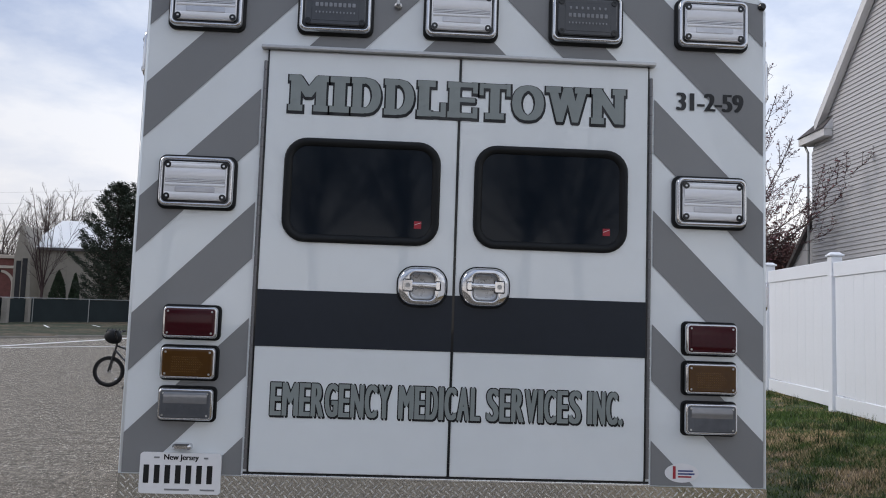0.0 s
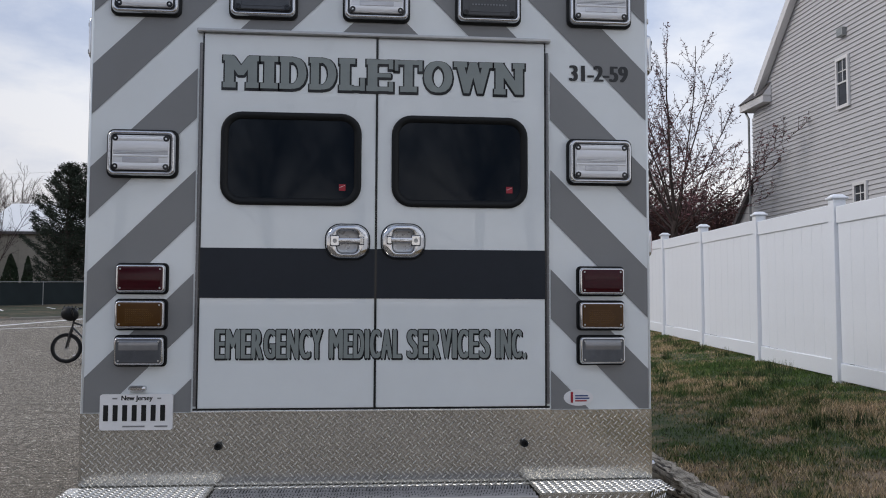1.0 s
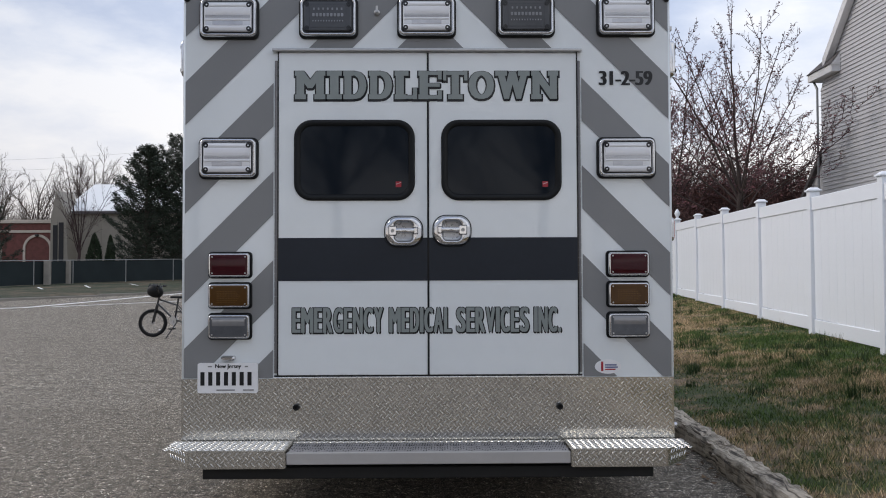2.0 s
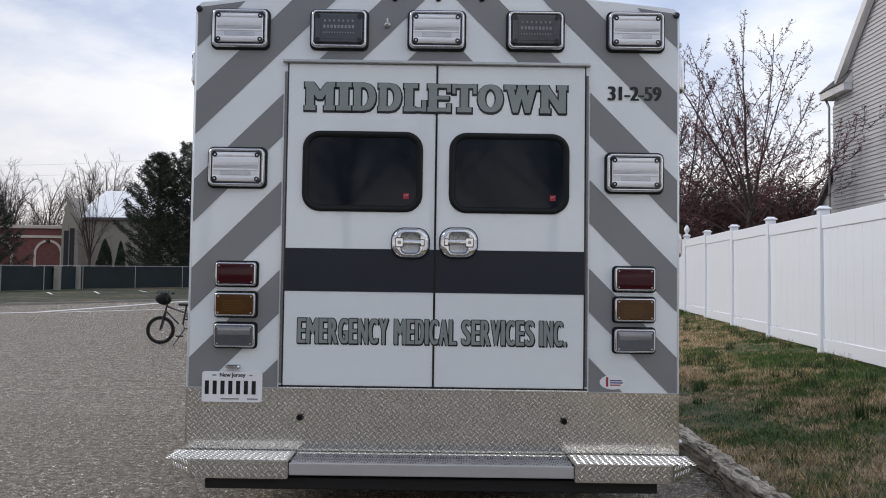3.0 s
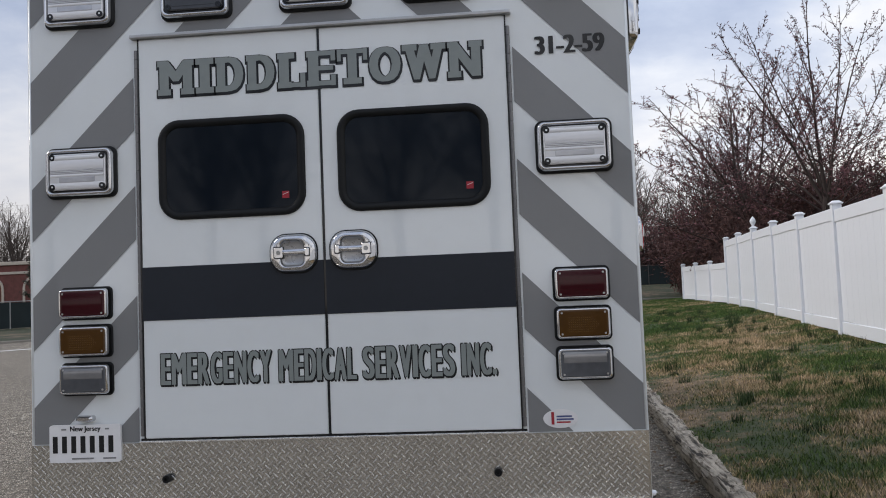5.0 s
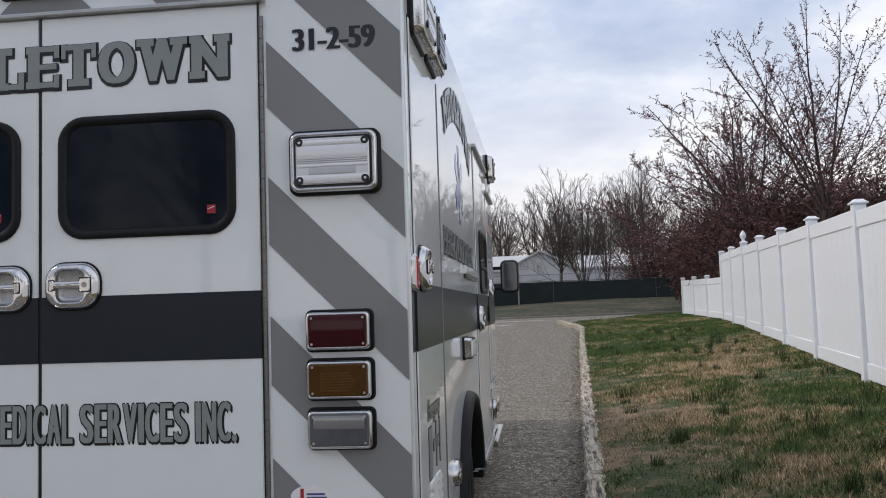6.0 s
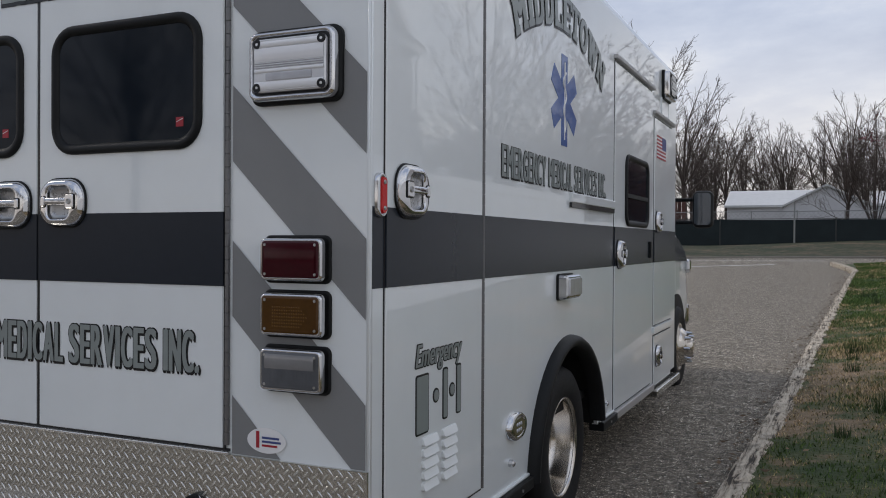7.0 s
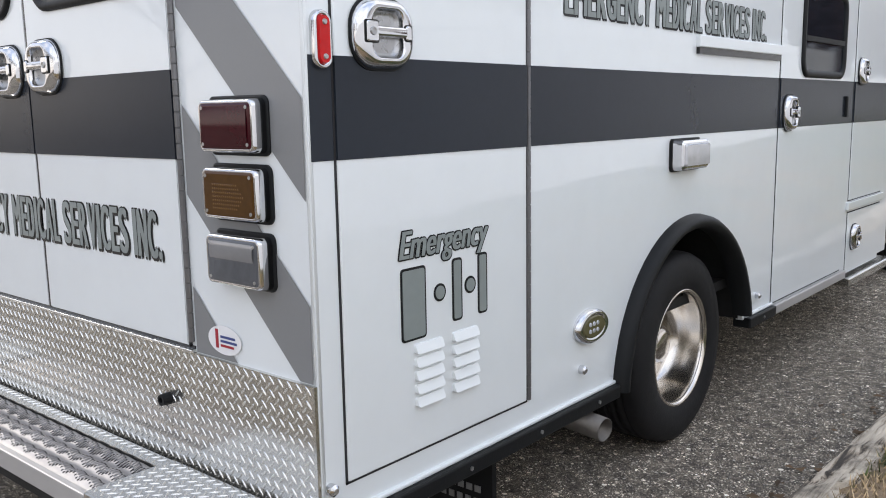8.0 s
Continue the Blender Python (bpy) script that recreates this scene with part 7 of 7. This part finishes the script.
plant("conifer", "large ragged dark evergreen by the far building", "tree", "dark evergreens", (-16.5, 46, 0.9), conifer(3, 8.1, 2.35, 130, 300, 0.7), (BARK, NEEDLE), ("trunk", "needles"))
plant("conifer", "large broad dark evergreen by the far building", "tree", "dark evergreens", (-14.3, 47.5, 0.9), conifer(4, 8.7, 3.2, 140, 380, 0.42), (BARK, NEEDLE), ("trunk", "needles"))
plant("conifer", "dark evergreen beside the brick building", "tree", "dark evergreens", (-26.6, 46, 0.9), conifer(5, 5.8, 2.3, 100, 220), (BARK, NEEDLE), ("trunk", "needles"))
for i, (x, hh, rr) in enumerate(((-24.2, 3.6, 0.66), (-23.05, 3.45, 0.42))):
    plant("arborvitae", "narrow clipped evergreen against the beige wall", "shrub", "narrow evergreens", (x, 58.0, 0.85), upright_evergreen(20 + i, hh, rr, 3600), (BARK, CYPRESS), ("trunk", "needles"))
plant("tree", "bare round-crowned tree before the beige building", "tree", "", (-24.15, 55.0, 0.9), sized(bare_tree(71, 2.0, 0.15, 9, 5.8, tilt=(3, 42), side=(9, 5), fine=0.009, curl=0.25, wiggle=0.045, ratio=0.36), 8.7, 2.3), (TWIG, TWIG, BUD))

# ======== far left: road edge, verge, fence and buildings ========


def strip(name, line, width, lift, material, label, category, kind="structure", parent=None):
    """A flat band along a line of (x, y), width to its far side, following the grade."""
    pts = []
    for (x0, y0), (x1, y1) in zip(line, line[1:]):
        n = max(1, int(math.hypot(x1 - x0, y1 - y0) / 1.5))
        pts += [(x0 + (x1 - x0) * i / n, y0 + (y1 - y0) * i / n) for i in range(n)]
    pts.append(line[-1])
    vs, fs = [], []
    for i, (x, y) in enumerate(pts):
        a, b = pts[max(i - 1, 0)], pts[min(i + 1, len(pts) - 1)]
        l = math.hypot(b[0] - a[0], b[1] - a[1])
        nx, ny = -(b[1] - a[1]) / l, (b[0] - a[0]) / l
        for k in range(5):
            px, py = x + nx * width * k / 4, y + ny * width * k / 4
            vs.append((px, py, rise(py) + lift))
    for i in range(len(pts) - 1):
        for k in range(4):
            a = i * 5 + k
            fs.append((a, a + 5, a + 6, a + 1))
    ob = raw(name, vs, fs, material)
    return tagged(ob, label, category, kind=kind)


VERGE = [(-33.0, -2.0), (-13.5, 22.8), (-9.3, 28.2), (-5.0, 32.9), (-1.0, 34.9), (8.4, 37.2), (60.0, 46.0)]
strip("verge", VERGE, 30.0, 0.05, VERGE_TURF, "dull grass verge beyond the road", "grass")
for (a, b) in zip(VERGE, VERGE[1:]):
    n = max(1, int(math.hypot(b[0] - a[0], b[1] - a[1]) / 3))
    for i in range(n):
        p = Vector((a[0] + (b[0] - a[0]) * i / n, a[1] + (b[1] - a[1]) * i / n, 0))
        q = Vector((a[0] + (b[0] - a[0]) * (i + 1) / n, a[1] + (b[1] - a[1]) * (i + 1) / n, 0))
        d = (q - p).normalized()
        bm = soft_box(0, (q - p).length - 0.01, -0.06, 0.09, -0.1, 0.09, 0.012, 1)
        ob = part("kerb_stone", bm, CONCRETE)
        ob.matrix_basis = axes((p.x, p.y, rise(p.y)), (d.x, d.y, (rise(q.y) - rise(p.y)) / (q - p).length), (-d.y, d.x, 0), (0, 0, 1))
        tagged(ob, "pale concrete kerb stone along the road", "kerb stone", "far kerb stones")
strip("road_line", [(-24.0, 8.2), (-11.56, 18.9), (-10.96, 19.4), (-10.4, 21.6), (-9.55, 25.5), (-8.6, 29.0)], 0.24, 0.006, LINE, "worn white road line", "road line")
strip("road_line", [(-10.43, 19.6), (-8.32, 21.7), (-4.0, 25.6), (0.5, 29.6)], 0.16, 0.006, LINE, "worn white road line", "road line")
strip("road_line", [(-6.0, 30.0), (-2.4, 31.7), (-0.8, 32.2), (2.0, 32.9)], 0.14, 0.006, LINE, "worn white road line", "road line")
for (x0, y0), (x1, y1) in (((-15.6, 30.7), (-16.8, 32.9)), ((-14.3, 32.2), (-15.5, 34.7)), ((-13.1, 34.6), (-14.1, 36.5)), ((-17.2, 29.0), (-18.4, 31.2))):
    strip("bay_line", [(x0, y0), (x1, y1)], 0.10, 0.058, LINE, "short white parking bay line", "bay line")


def screen_fence(line, h, base, group, step, label, post_m):
    """Steel posts with dark windscreen cloth between them."""
    total = []
    for (x0, y0), (x1, y1) in zip(line, line[1:]):
        n = max(1, round(math.hypot(x1 - x0, y1 - y0) / step))
        total += [(x0 + (x1 - x0) * i / n, y0 + (y1 - y0) * i / n) for i in range(n)]
    total.append(line[-1])
    for a, b in zip(total, total[1:]):
        za = rise(a[1]) + base
        f = thing("screen_fence", label, "fence", group, at=(a[0], a[1], za))
        bm = bmesh.new()
        rod(bm, (0, 0, -0.1), (0, 0, h + 0.06), 0.03, seg=8)
        part("post", bm, post_m, f)
        d = Vector((b[0] - a[0], b[1] - a[1], rise(b[1]) - rise(a[1])))
        bm = bmesh.new()
        nrm = Vector((-d.y, d.x, 0)).normalized() * 0.012
        n = 6
        low_, top_ = [], []
        for i in range(n + 1):
            t = i / n
            sag = 0.025 * math.sin(math.pi * t)
            low_.append((d * t + Vector((0, 0, 0.04)), d * t + Vector((0, 0, h - sag))))
        for s in (-1, 1):
            vs = [(bm.verts.new(p + nrm * s), bm.verts.new(q + nrm * s)) for p, q in low_]
            for p, q in zip(vs, vs[1:]):
                bm.faces.new((p[0], q[0], q[1], p[1]))
        part("windscreen_cloth", bm, SCREEN, f)
        bm = bmesh.new()
        rod(bm, (0, 0, h + 0.03), tuple(d + Vector((0, 0, h + 0.03))), 0.018, seg=6)
        part("top_rail", bm, post_m, f)


screen_fence([(-30.3, 13.7), (-19.05, 33.2), (-17.3, 37.6), (-13.9, 42.4), (-10.5, 46.8)], 1.12, 0.03, "left windscreen fence", 2.9, "chain fence hung with dark green windscreen cloth", GALV)
def bank_point(u, v):
    """Grass bank that lifts the far fence above the road."""
    x = -10.6 + 52.0 * u
    edge = next(a[1] + (b[1] - a[1]) * (x - a[0]) / (b[0] - a[0]) for a, b in zip(VERGE, VERGE[1:]) if a[0] <= x <= b[0]) + 0.4
    y = edge + (60.0 - edge) * v
    up = min(1.0, max(0.0, (y - edge) / (47.6 - edge))) if y < 49.2 else max(0.0, 1 - (y - 49.2) / 8)
    soft = min(1.0, u / 0.02)
    return x, y, rise(y) + 0.056 + (0.20 + 0.34 * min(1.0, max(0.0, (x + 4.0) / 9.0))) * up * soft * min(1.0, (1 - u) / 0.1) + 0.03 * noise.noise((x * 0.4, y * 0.6, 0.0)) * up


grid_sheet("bank", bank_point, 90, 40, VERGE_TURF, "low grass bank below the far fence", "grass")
screen_fence([(-9.4, 48.0), (20.0, 48.2), (36, 48.8)], 1.50, 0.20, "far windscreen fence", 6.0, "far chain fence hung with dark cloth", DARK_POST)
for x, y in ((-17.77, 35.9), (-17.43, 37.3)):
    bm = soft_box(-0.13, 0.13, -0.13, 0.13, -0.1, 1.17, 0.02)
    ob = part("gate_post", bm, CONCRETE)
    ob.matrix_basis = pose(x, y, rise(y))
    tagged(ob, "pale square gate post in the dark fence", "gate post", "gate posts")
# upper chain-link run behind, and a pole
cl = thing("chain_fence", "tall bare chain fence before the white sheds", "fence", at=(0, 49.5, 1.0))
for i in range(19):
    bm = bmesh.new()
    rod(bm, (-14 + i * 2.4, 0, 0), (-14 + i * 2.4, 0, 2.25), 0.03, seg=6)
    part("post", bm, GALV, cl)
for z in (1.15, 2.2):
    bm = bmesh.new()
    rod(bm, (-14, 0, z), (29.2, 0, z), 0.022, seg=6)
    part("rail", bm, GALV, cl)
wv, wf_ = [], []
for i in range(180):
    for sgn in (-1, 1):
        x0 = -14 + i * 0.24
        x1 = x0 + sgn * 0.95
        k = len(wv)
        wv += [(x0 - 0.006, 0, 1.2), (x0 + 0.006, 0, 1.2), (x1 + 0.006, 0, 2.2), (x1 - 0.006, 0, 2.2)]
        wf_.append((k, k + 1, k + 2, k + 3))
tagged(raw("wire_mesh", wv, wf_, GALV, cl), kind="stuff")
pole = thing("sign_pole", "thin grey pole by the road", "pole", at=(0.34, 47.6, 1.0))
bm = bmesh.new()
rod(bm, (0, 0, 0), (0, 0, 2.6), 0.045, seg=8)
part("pole", bm, GALV, pole)


def shed(name, label, x0, x1, y0, y1, z0, eave, ridge, wall_m, roof_m, gable_front, group=""):
    """A long low metal building; the ridge runs along x, or along y where the gable faces the road."""
    b = thing(name, label, "shed", group, at=((x0 + x1) / 2, y0, z0))
    ox, oy = (x0 + x1) / 2, y0
    bm = bmesh.new()
    if gable_front:
        pr = [(x0 - ox, 0), (x1 - ox, 0), (x1 - ox, eave - z0), (0, ridge - z0), (x0 - ox, eave - z0)]
        loft(bm, axes((0, 0, 0), (1, 0, 0), (0, 0, 1), (0, 1, 0)), [(pr, 0.0), (pr, y1 - y0)])
    else:
        pr = [(0, 0), (y1 - y0, 0), (y1 - y0, eave - z0), ((y1 - y0) / 2, ridge - z0), (0, eave - z0)]
        loft(bm, axes((x0 - ox, 0, 0), (0, 1, 0), (0, 0, 1), (1, 0, 0)), [(pr, 0.0), (pr, x1 - x0)])
    part("wall", bm, wall_m, b)
    for s in (0, 1):
        bm = bmesh.new()
        t = 0.12
        if gable_front:
            xa = (x0 if s == 0 else x1) - ox
            pr = [(0, ridge - z0), (xa * 1.04, eave - z0 - 0.04), (xa * 1.04, eave - z0 + t), (0, ridge - z0 + t + 0.04)]
            loft(bm, axes((0, -0.25, 0), (1, 0, 0), (0, 0, 1), (0, 1, 0)), [(pr, 0.0), (pr, y1 - y0 + 0.5)])
        else:
            w = y1 - y0
            ya = -0.3 if s == 0 else w + 0.3
            pr = [(w / 2, ridge - z0), (ya, eave - z0 - 0.06), (ya, eave - z0 + t), (w / 2, ridge - z0 + t + 0.04)]
            loft(bm, axes((x0 - ox - 0.2, 0, 0), (0, 1, 0), (0, 0, 1), (1, 0, 0)), [(pr, 0.0), (pr, x1 - x0 + 0.4)])
        part("roof", bm, roof_m, b)
    n = int((x1 - x0) / 1.2)
    for i in range(1, n):
        x = x0 - ox + (x1 - x0) * i / n
        bm = box(bmesh.new(), x - 0.02, x + 0.02, -0.03, 0.0, 0, eave - z0 - 0.1)
        part("wall_rib", bm, wall_m, b)
    return b


shed("white_shed", "long low white metal shed beyond the fence", -6.0, 0.6, 74.0, 82.0, 0.9, 4.5, 5.9, SHED_W, SHED_R, False, "white sheds")
shed("white_shed", "white shed with its gable to the road", -1.4, 4.8, 70.5, 82.0, 0.9, 4.3, 5.9, SHED_W, SHED_R, True, "white sheds")
shed("white_shed", "long low white metal shed beyond the fence", 5.2, 24.0, 76.0, 84.0, 0.9, 4.6, 5.8, SHED_W, SHED_R, False, "white sheds")
hedge = thing("brown_fence", "weathered brown board fence beyond the road", "fence", at=(-17, 52, 1.0))
for i in range(44):
    bm = soft_box(i * 0.25, i * 0.25 + 0.235, 0, 0.03, 0, 3.0 + 0.04 * math.sin(i * 2.1), 0.006, 1)
    part("board", bm, SHRUB, hedge)

# beige building with a white roof and a narrow gabled porch
beige = shed("beige_building", "beige metal building with a white roof", -27.9, -16.0, 62.0, 74.0, 0.85, 6.17, 8.8, BEIGE, ROOF_W, False)
bm = box(bmesh.new(), -6.1, 6.1, -0.33, -0.18, 5.20, 5.38)
part("gutter", bm, SHINGLE, beige, "dark gutter")
porch = thing("gabled_porch", "narrow beige gabled porch with tall dark openings", "porch", at=(-28.45, 60.5, 1.1))
bm = bmesh.new()
pr = [(-0.02, 0), (1.36, 0), (1.12, 4.96), (0.38, 6.65), (0.0, 4.38)]
loft(bm, axes((0, 0, 0), (1, 0, 0), (0, 0, 1), (0, 1, 0)), [(pr, 0.0), (pr, 3.0)])
part("wall", bm, BEIGE, porch)
for x, top_ in ((0.36, 4.0), (0.80, 4.2)):
    bm = box(bmesh.new(), x - 0.17, x + 0.17, -0.04, 0.02, 0.3, top_)
    part("opening", bm, SEAM, porch, "tall dark opening")

# brick building with arched bays
brick = thing("brick_building", "red brick building with cream arches and coping", "building", at=(-37.06, 62.0, 0.88))
bm = box(bmesh.new(), -9.5, 8.1, 0, 9, 0, 4.45)
part("wall", bm, BRICK, brick)
bm = soft_box(-9.6, 8.2, -0.15, 9.1, 4.45, 4.72, 0.03)
part("coping", bm, CREAM, brick, "cream coping")
bm = soft_box(-9.5, 8.1, -0.10, 0.0, 3.72, 3.92, 0.02)
part("band_course", bm, CREAM, brick, "cream band")
for cx in (7.0, 3.2, -0.6, -4.4):
    bm = bmesh.new()
    outer = [(1.10 * math.cos(radians(a)), 1.10 * math.sin(radians(a))) for a in range(0, 181, 10)]
    inner = [(0.92 * math.cos(radians(a)), 0.92 * math.sin(radians(a))) for a in range(0, 181, 10)]
    outer = [(1.10, -2.5)] + outer + [(-1.10, -2.5)]
    inner = [(0.92, -2.5)] + inner + [(-0.92, -2.5)]
    m = axes((cx, -0.02, 2.5), (1, 0, 0), (0, 0, 1), (0, -1, 0))
    loft(bm, m, [(outer, 0.0), (outer, 0.09), (inner, 0.09), (inner, 0.0)], False, False)
    part("arch_trim", bm, CREAM, brick, "cream arch trim")
    bm = bmesh.new()
    loft(bm, m, [(inner, 0.0), (inner, 0.012)])
    part("arch_panel", bm, BRICK, brick)
    bm = soft_box(cx - 0.12, cx + 0.12, -0.35, -0.05, 3.42, 3.6, 0.03)
    part("wall_lamp", bm, INK, brick, "small dark wall lamp")
car = thing("parked_car", "red car parked before the brick building", "car", at=(-33.8, 57.0, 0.9))
bm = soft_box(-2.1, 2.1, -0.85, 0.85, 0.35, 0.95, 0.12, 3)
part("body", bm, DECAL_R, car)
bm = soft_box(-1.1, 1.3, -0.75, 0.75, 0.95, 1.45, 0.15, 3)
part("cabin", bm, PANE, car)
for x in (-1.3, 1.3):
    for yy in (-0.86, 0.7):
        bm = lathe(bmesh.new(), (x, yy, 0.32), "y", [(0.0, 0.0), (0.32, 0.0), (0.32, 0.16), (0.0, 0.16)], 18)
        part("wheel", bm, TYRE, car)

# power lines in the distance
for i, z in enumerate((10.8, 11.9, 13.0)):
    bm = bmesh.new()
    prev = None
    for k in range(17):
        t = k / 16
        p = Vector((-75 + 55 * t, 78 + i * 0.4, z - 1.6 * 4 * t * (1 - t) + 1.0))
        if prev:
            rod(bm, prev, p, 0.009, seg=4, caps=False)
        prev = p
    tagged(part("power_line", bm, GALV), "thin overhead power line in the distance", "power line", "power lines")
for x in (-75, -20):
    up_ = thing("utility_pole", "tall wooden utility pole in the distance", "utility pole", "utility poles", at=(x, 78.4, 0.9))
    bm = bmesh.new()
    rod(bm, (0, 0, 0), (0, 0, 13.6), 0.16, 0.11, 10)
    part("pole", bm, BARK, up_)
    bm = soft_box(-0.06, 0.06, -1.1, 1.1, 12.6, 12.75, 0.01)
    part("crossarm", bm, BARK, up_)

# ======== bicycle ========
BX, BY = -4.86, 10.97
bike = thing("bicycle", "small black bicycle standing on its kickstand", "bicycle", at=(BX, BY, rise(BY)), turn=-30)
WR = 0.245
REAR = 0.92


def bike_wheel(x):
    bm = lathe(bmesh.new(), (x, 0, WR), "y", [(WR - 0.045, -0.014), (WR - 0.012, -0.024), (WR, -0.010), (WR, 0.010), (WR - 0.012, 0.024), (WR - 0.045, 0.014), (WR - 0.045, -0.014)], 36)
    w = part("wheel", bm, TYRE, bike, "black knobbly tyre", smooth=True)
    bm = lathe(bmesh.new(), (x, 0, WR), "y", [(WR - 0.062, -0.012), (WR - 0.044, -0.013), (WR - 0.044, 0.013), (WR - 0.062, 0.012), (WR - 0.062, -0.012)], 32)
    part("rim", bm, BIKE_BLACK, w)
    bm = bmesh.new()
    rod(bm, (x, -0.05, WR), (x, 0.05, WR), 0.022, seg=10)
    part("hub", bm, STEEL, w)
    for i in range(20):
        bm = bmesh.new()
        a = 2 * math.pi * i / 20
        rod(bm, (x, 0.02 * (-1) ** i, WR), (x + (WR - 0.055) * math.cos(a), 0, WR + (WR - 0.055) * math.sin(a)), 0.0015, seg=4, caps=False)
        part("spoke", bm, STEEL, w)
    bm = bmesh.new()
    a = -0.8
    box(bm, x + 0.10, x + 0.16, -0.012, -0.004, WR - 0.13, WR - 0.11)
    part("reflector", bm, DECAL_W, w)
    return w


STEER = pose(0.075, 0, 0, 0, 0, 36) @ pose(-0.075, 0, 0)
bike_wheel(0.0).matrix_basis = STEER
bike_wheel(REAR)
tubes = {"fork": [((0, -0.05, WR), (0.075, -0.05, 0.56)), ((0, 0.05, WR), (0.075, 0.05, 0.56)), ((0.075, -0.05, 0.56), (0.075, 0.05, 0.56))],
         "head_tube": [((0.07, 0, 0.54), (0.115, 0, 0.70))],
         "top_tube": [((0.11, 0, 0.66), (0.56, 0, 0.56))], "down_tube": [((0.09, 0, 0.58), (0.50, 0, 0.30))], "seat_tube": [((0.50, 0, 0.30), (0.57, 0, 0.60))],
         "chain_stay": [((0.50, 0.03, 0.30), (REAR, 0.05, WR)), ((0.50, -0.03, 0.30), (REAR, -0.05, WR))], "seat_stay": [((0.56, 0.02, 0.56), (REAR, 0.05, WR)), ((0.56, -0.02, 0.56), (REAR, -0.05, WR))],
         "handlebar": [((0.115, 0, 0.70), (0.12, 0, 0.75)), ((0.12, -0.10, 0.75), (0.12, 0.10, 0.75)), ((0.12, -0.10, 0.75), (0.10, -0.20, 0.88)), ((0.12, 0.10, 0.75), (0.10, 0.20, 0.88)), ((0.10, -0.20, 0.88), (0.14, -0.33, 0.89)), ((0.10, 0.20, 0.88), (0.14, 0.33, 0.89))],
         "seat_post": [((0.57, 0, 0.60), (0.585, 0, 0.68))], "kickstand": [((0.62, -0.05, 0.29), (0.50, -0.20, 0.0))],
         "crank": [((0.50, -0.06, 0.30), (0.56, -0.06, 0.16)), ((0.50, 0.06, 0.30), (0.44, 0.06, 0.44)), ((0.50, -0.07, 0.30), (0.50, 0.07, 0.30))]}
for nm, rods in tubes.items():
    bm = bmesh.new()
    for a, b in rods:
        rod(bm, a, b, 0.009 if nm in ("kickstand", "crank", "seat_stay", "chain_stay") else 0.016, seg=8)
    ob = part(nm, bm, BIKE_BLACK if nm != "crank" else STEEL, bike)
    if nm in ("fork", "handlebar"):
        ob.matrix_basis = STEER
bm = lathe(bmesh.new(), (0.50, -0.045, 0.30), "y", [(0.0, -0.004), (0.075, -0.004), (0.075, 0.004), (0.0, 0.004)], 24)
part("chainring", bm, STEEL, bike)
bm = soft_box(0.44, 0.70, -0.06, 0.06, 0.68, 0.725, 0.02, 3)
part("saddle", bm, RUBBER, bike)
for y, z, x in ((-0.12, 0.16, 0.56), (0.12, 0.44, 0.44)):
    bm = soft_box(x - 0.045, x + 0.045, y - 0.045, y + 0.045, z - 0.012, z + 0.012, 0.006)
    part("pedal", bm, RUBBER, bike)
for s in (-1, 1):
    bm = bmesh.new()
    rod(bm, (0.12, s * 0.25, 0.888), (0.145, s * 0.345, 0.892), 0.019, seg=10)
    part("grip", bm, RUBBER, bike).matrix_basis = STEER
# helmet hung on the bars
hel = thing("helmet", "dark helmet hung on the handlebar", "helmet", at=(BX + 0.03, BY - 0.06, rise(BY) + 0.78))
bm = lathe(bmesh.new(), (0, 0, 0), "z", [(0.105, -0.03), (0.118, 0.0), (0.115, 0.05), (0.095, 0.10), (0.055, 0.135), (0.0, 0.148)], 20)
bmesh.ops.scale(bm, vec=(1.2, 1.0, 1.02), verts=bm.verts[:])
bmesh.ops.rotate(bm, matrix=Euler((0.6, 0.3, 0)).to_matrix(), verts=bm.verts[:])
part("shell", bm, RUBBER, hel, smooth=True)
bm = bmesh.new()
for i in range(4):
    rod(bm, (-0.09 + 0.06 * i, -0.07, 0.10), (-0.09 + 0.06 * i, 0.02, 0.15), 0.010, seg=6)
part("vent_ridge", bm, RUBBER, hel)
bm = bmesh.new()
rod(bm, (0.05, 0.02, 0.0), (0.09, 0.05, 0.11), 0.006, seg=6)
rod(bm, (-0.05, 0.02, 0.0), (0.09, 0.05, 0.11), 0.006, seg=6)
part("strap", bm, RUBBER, hel)
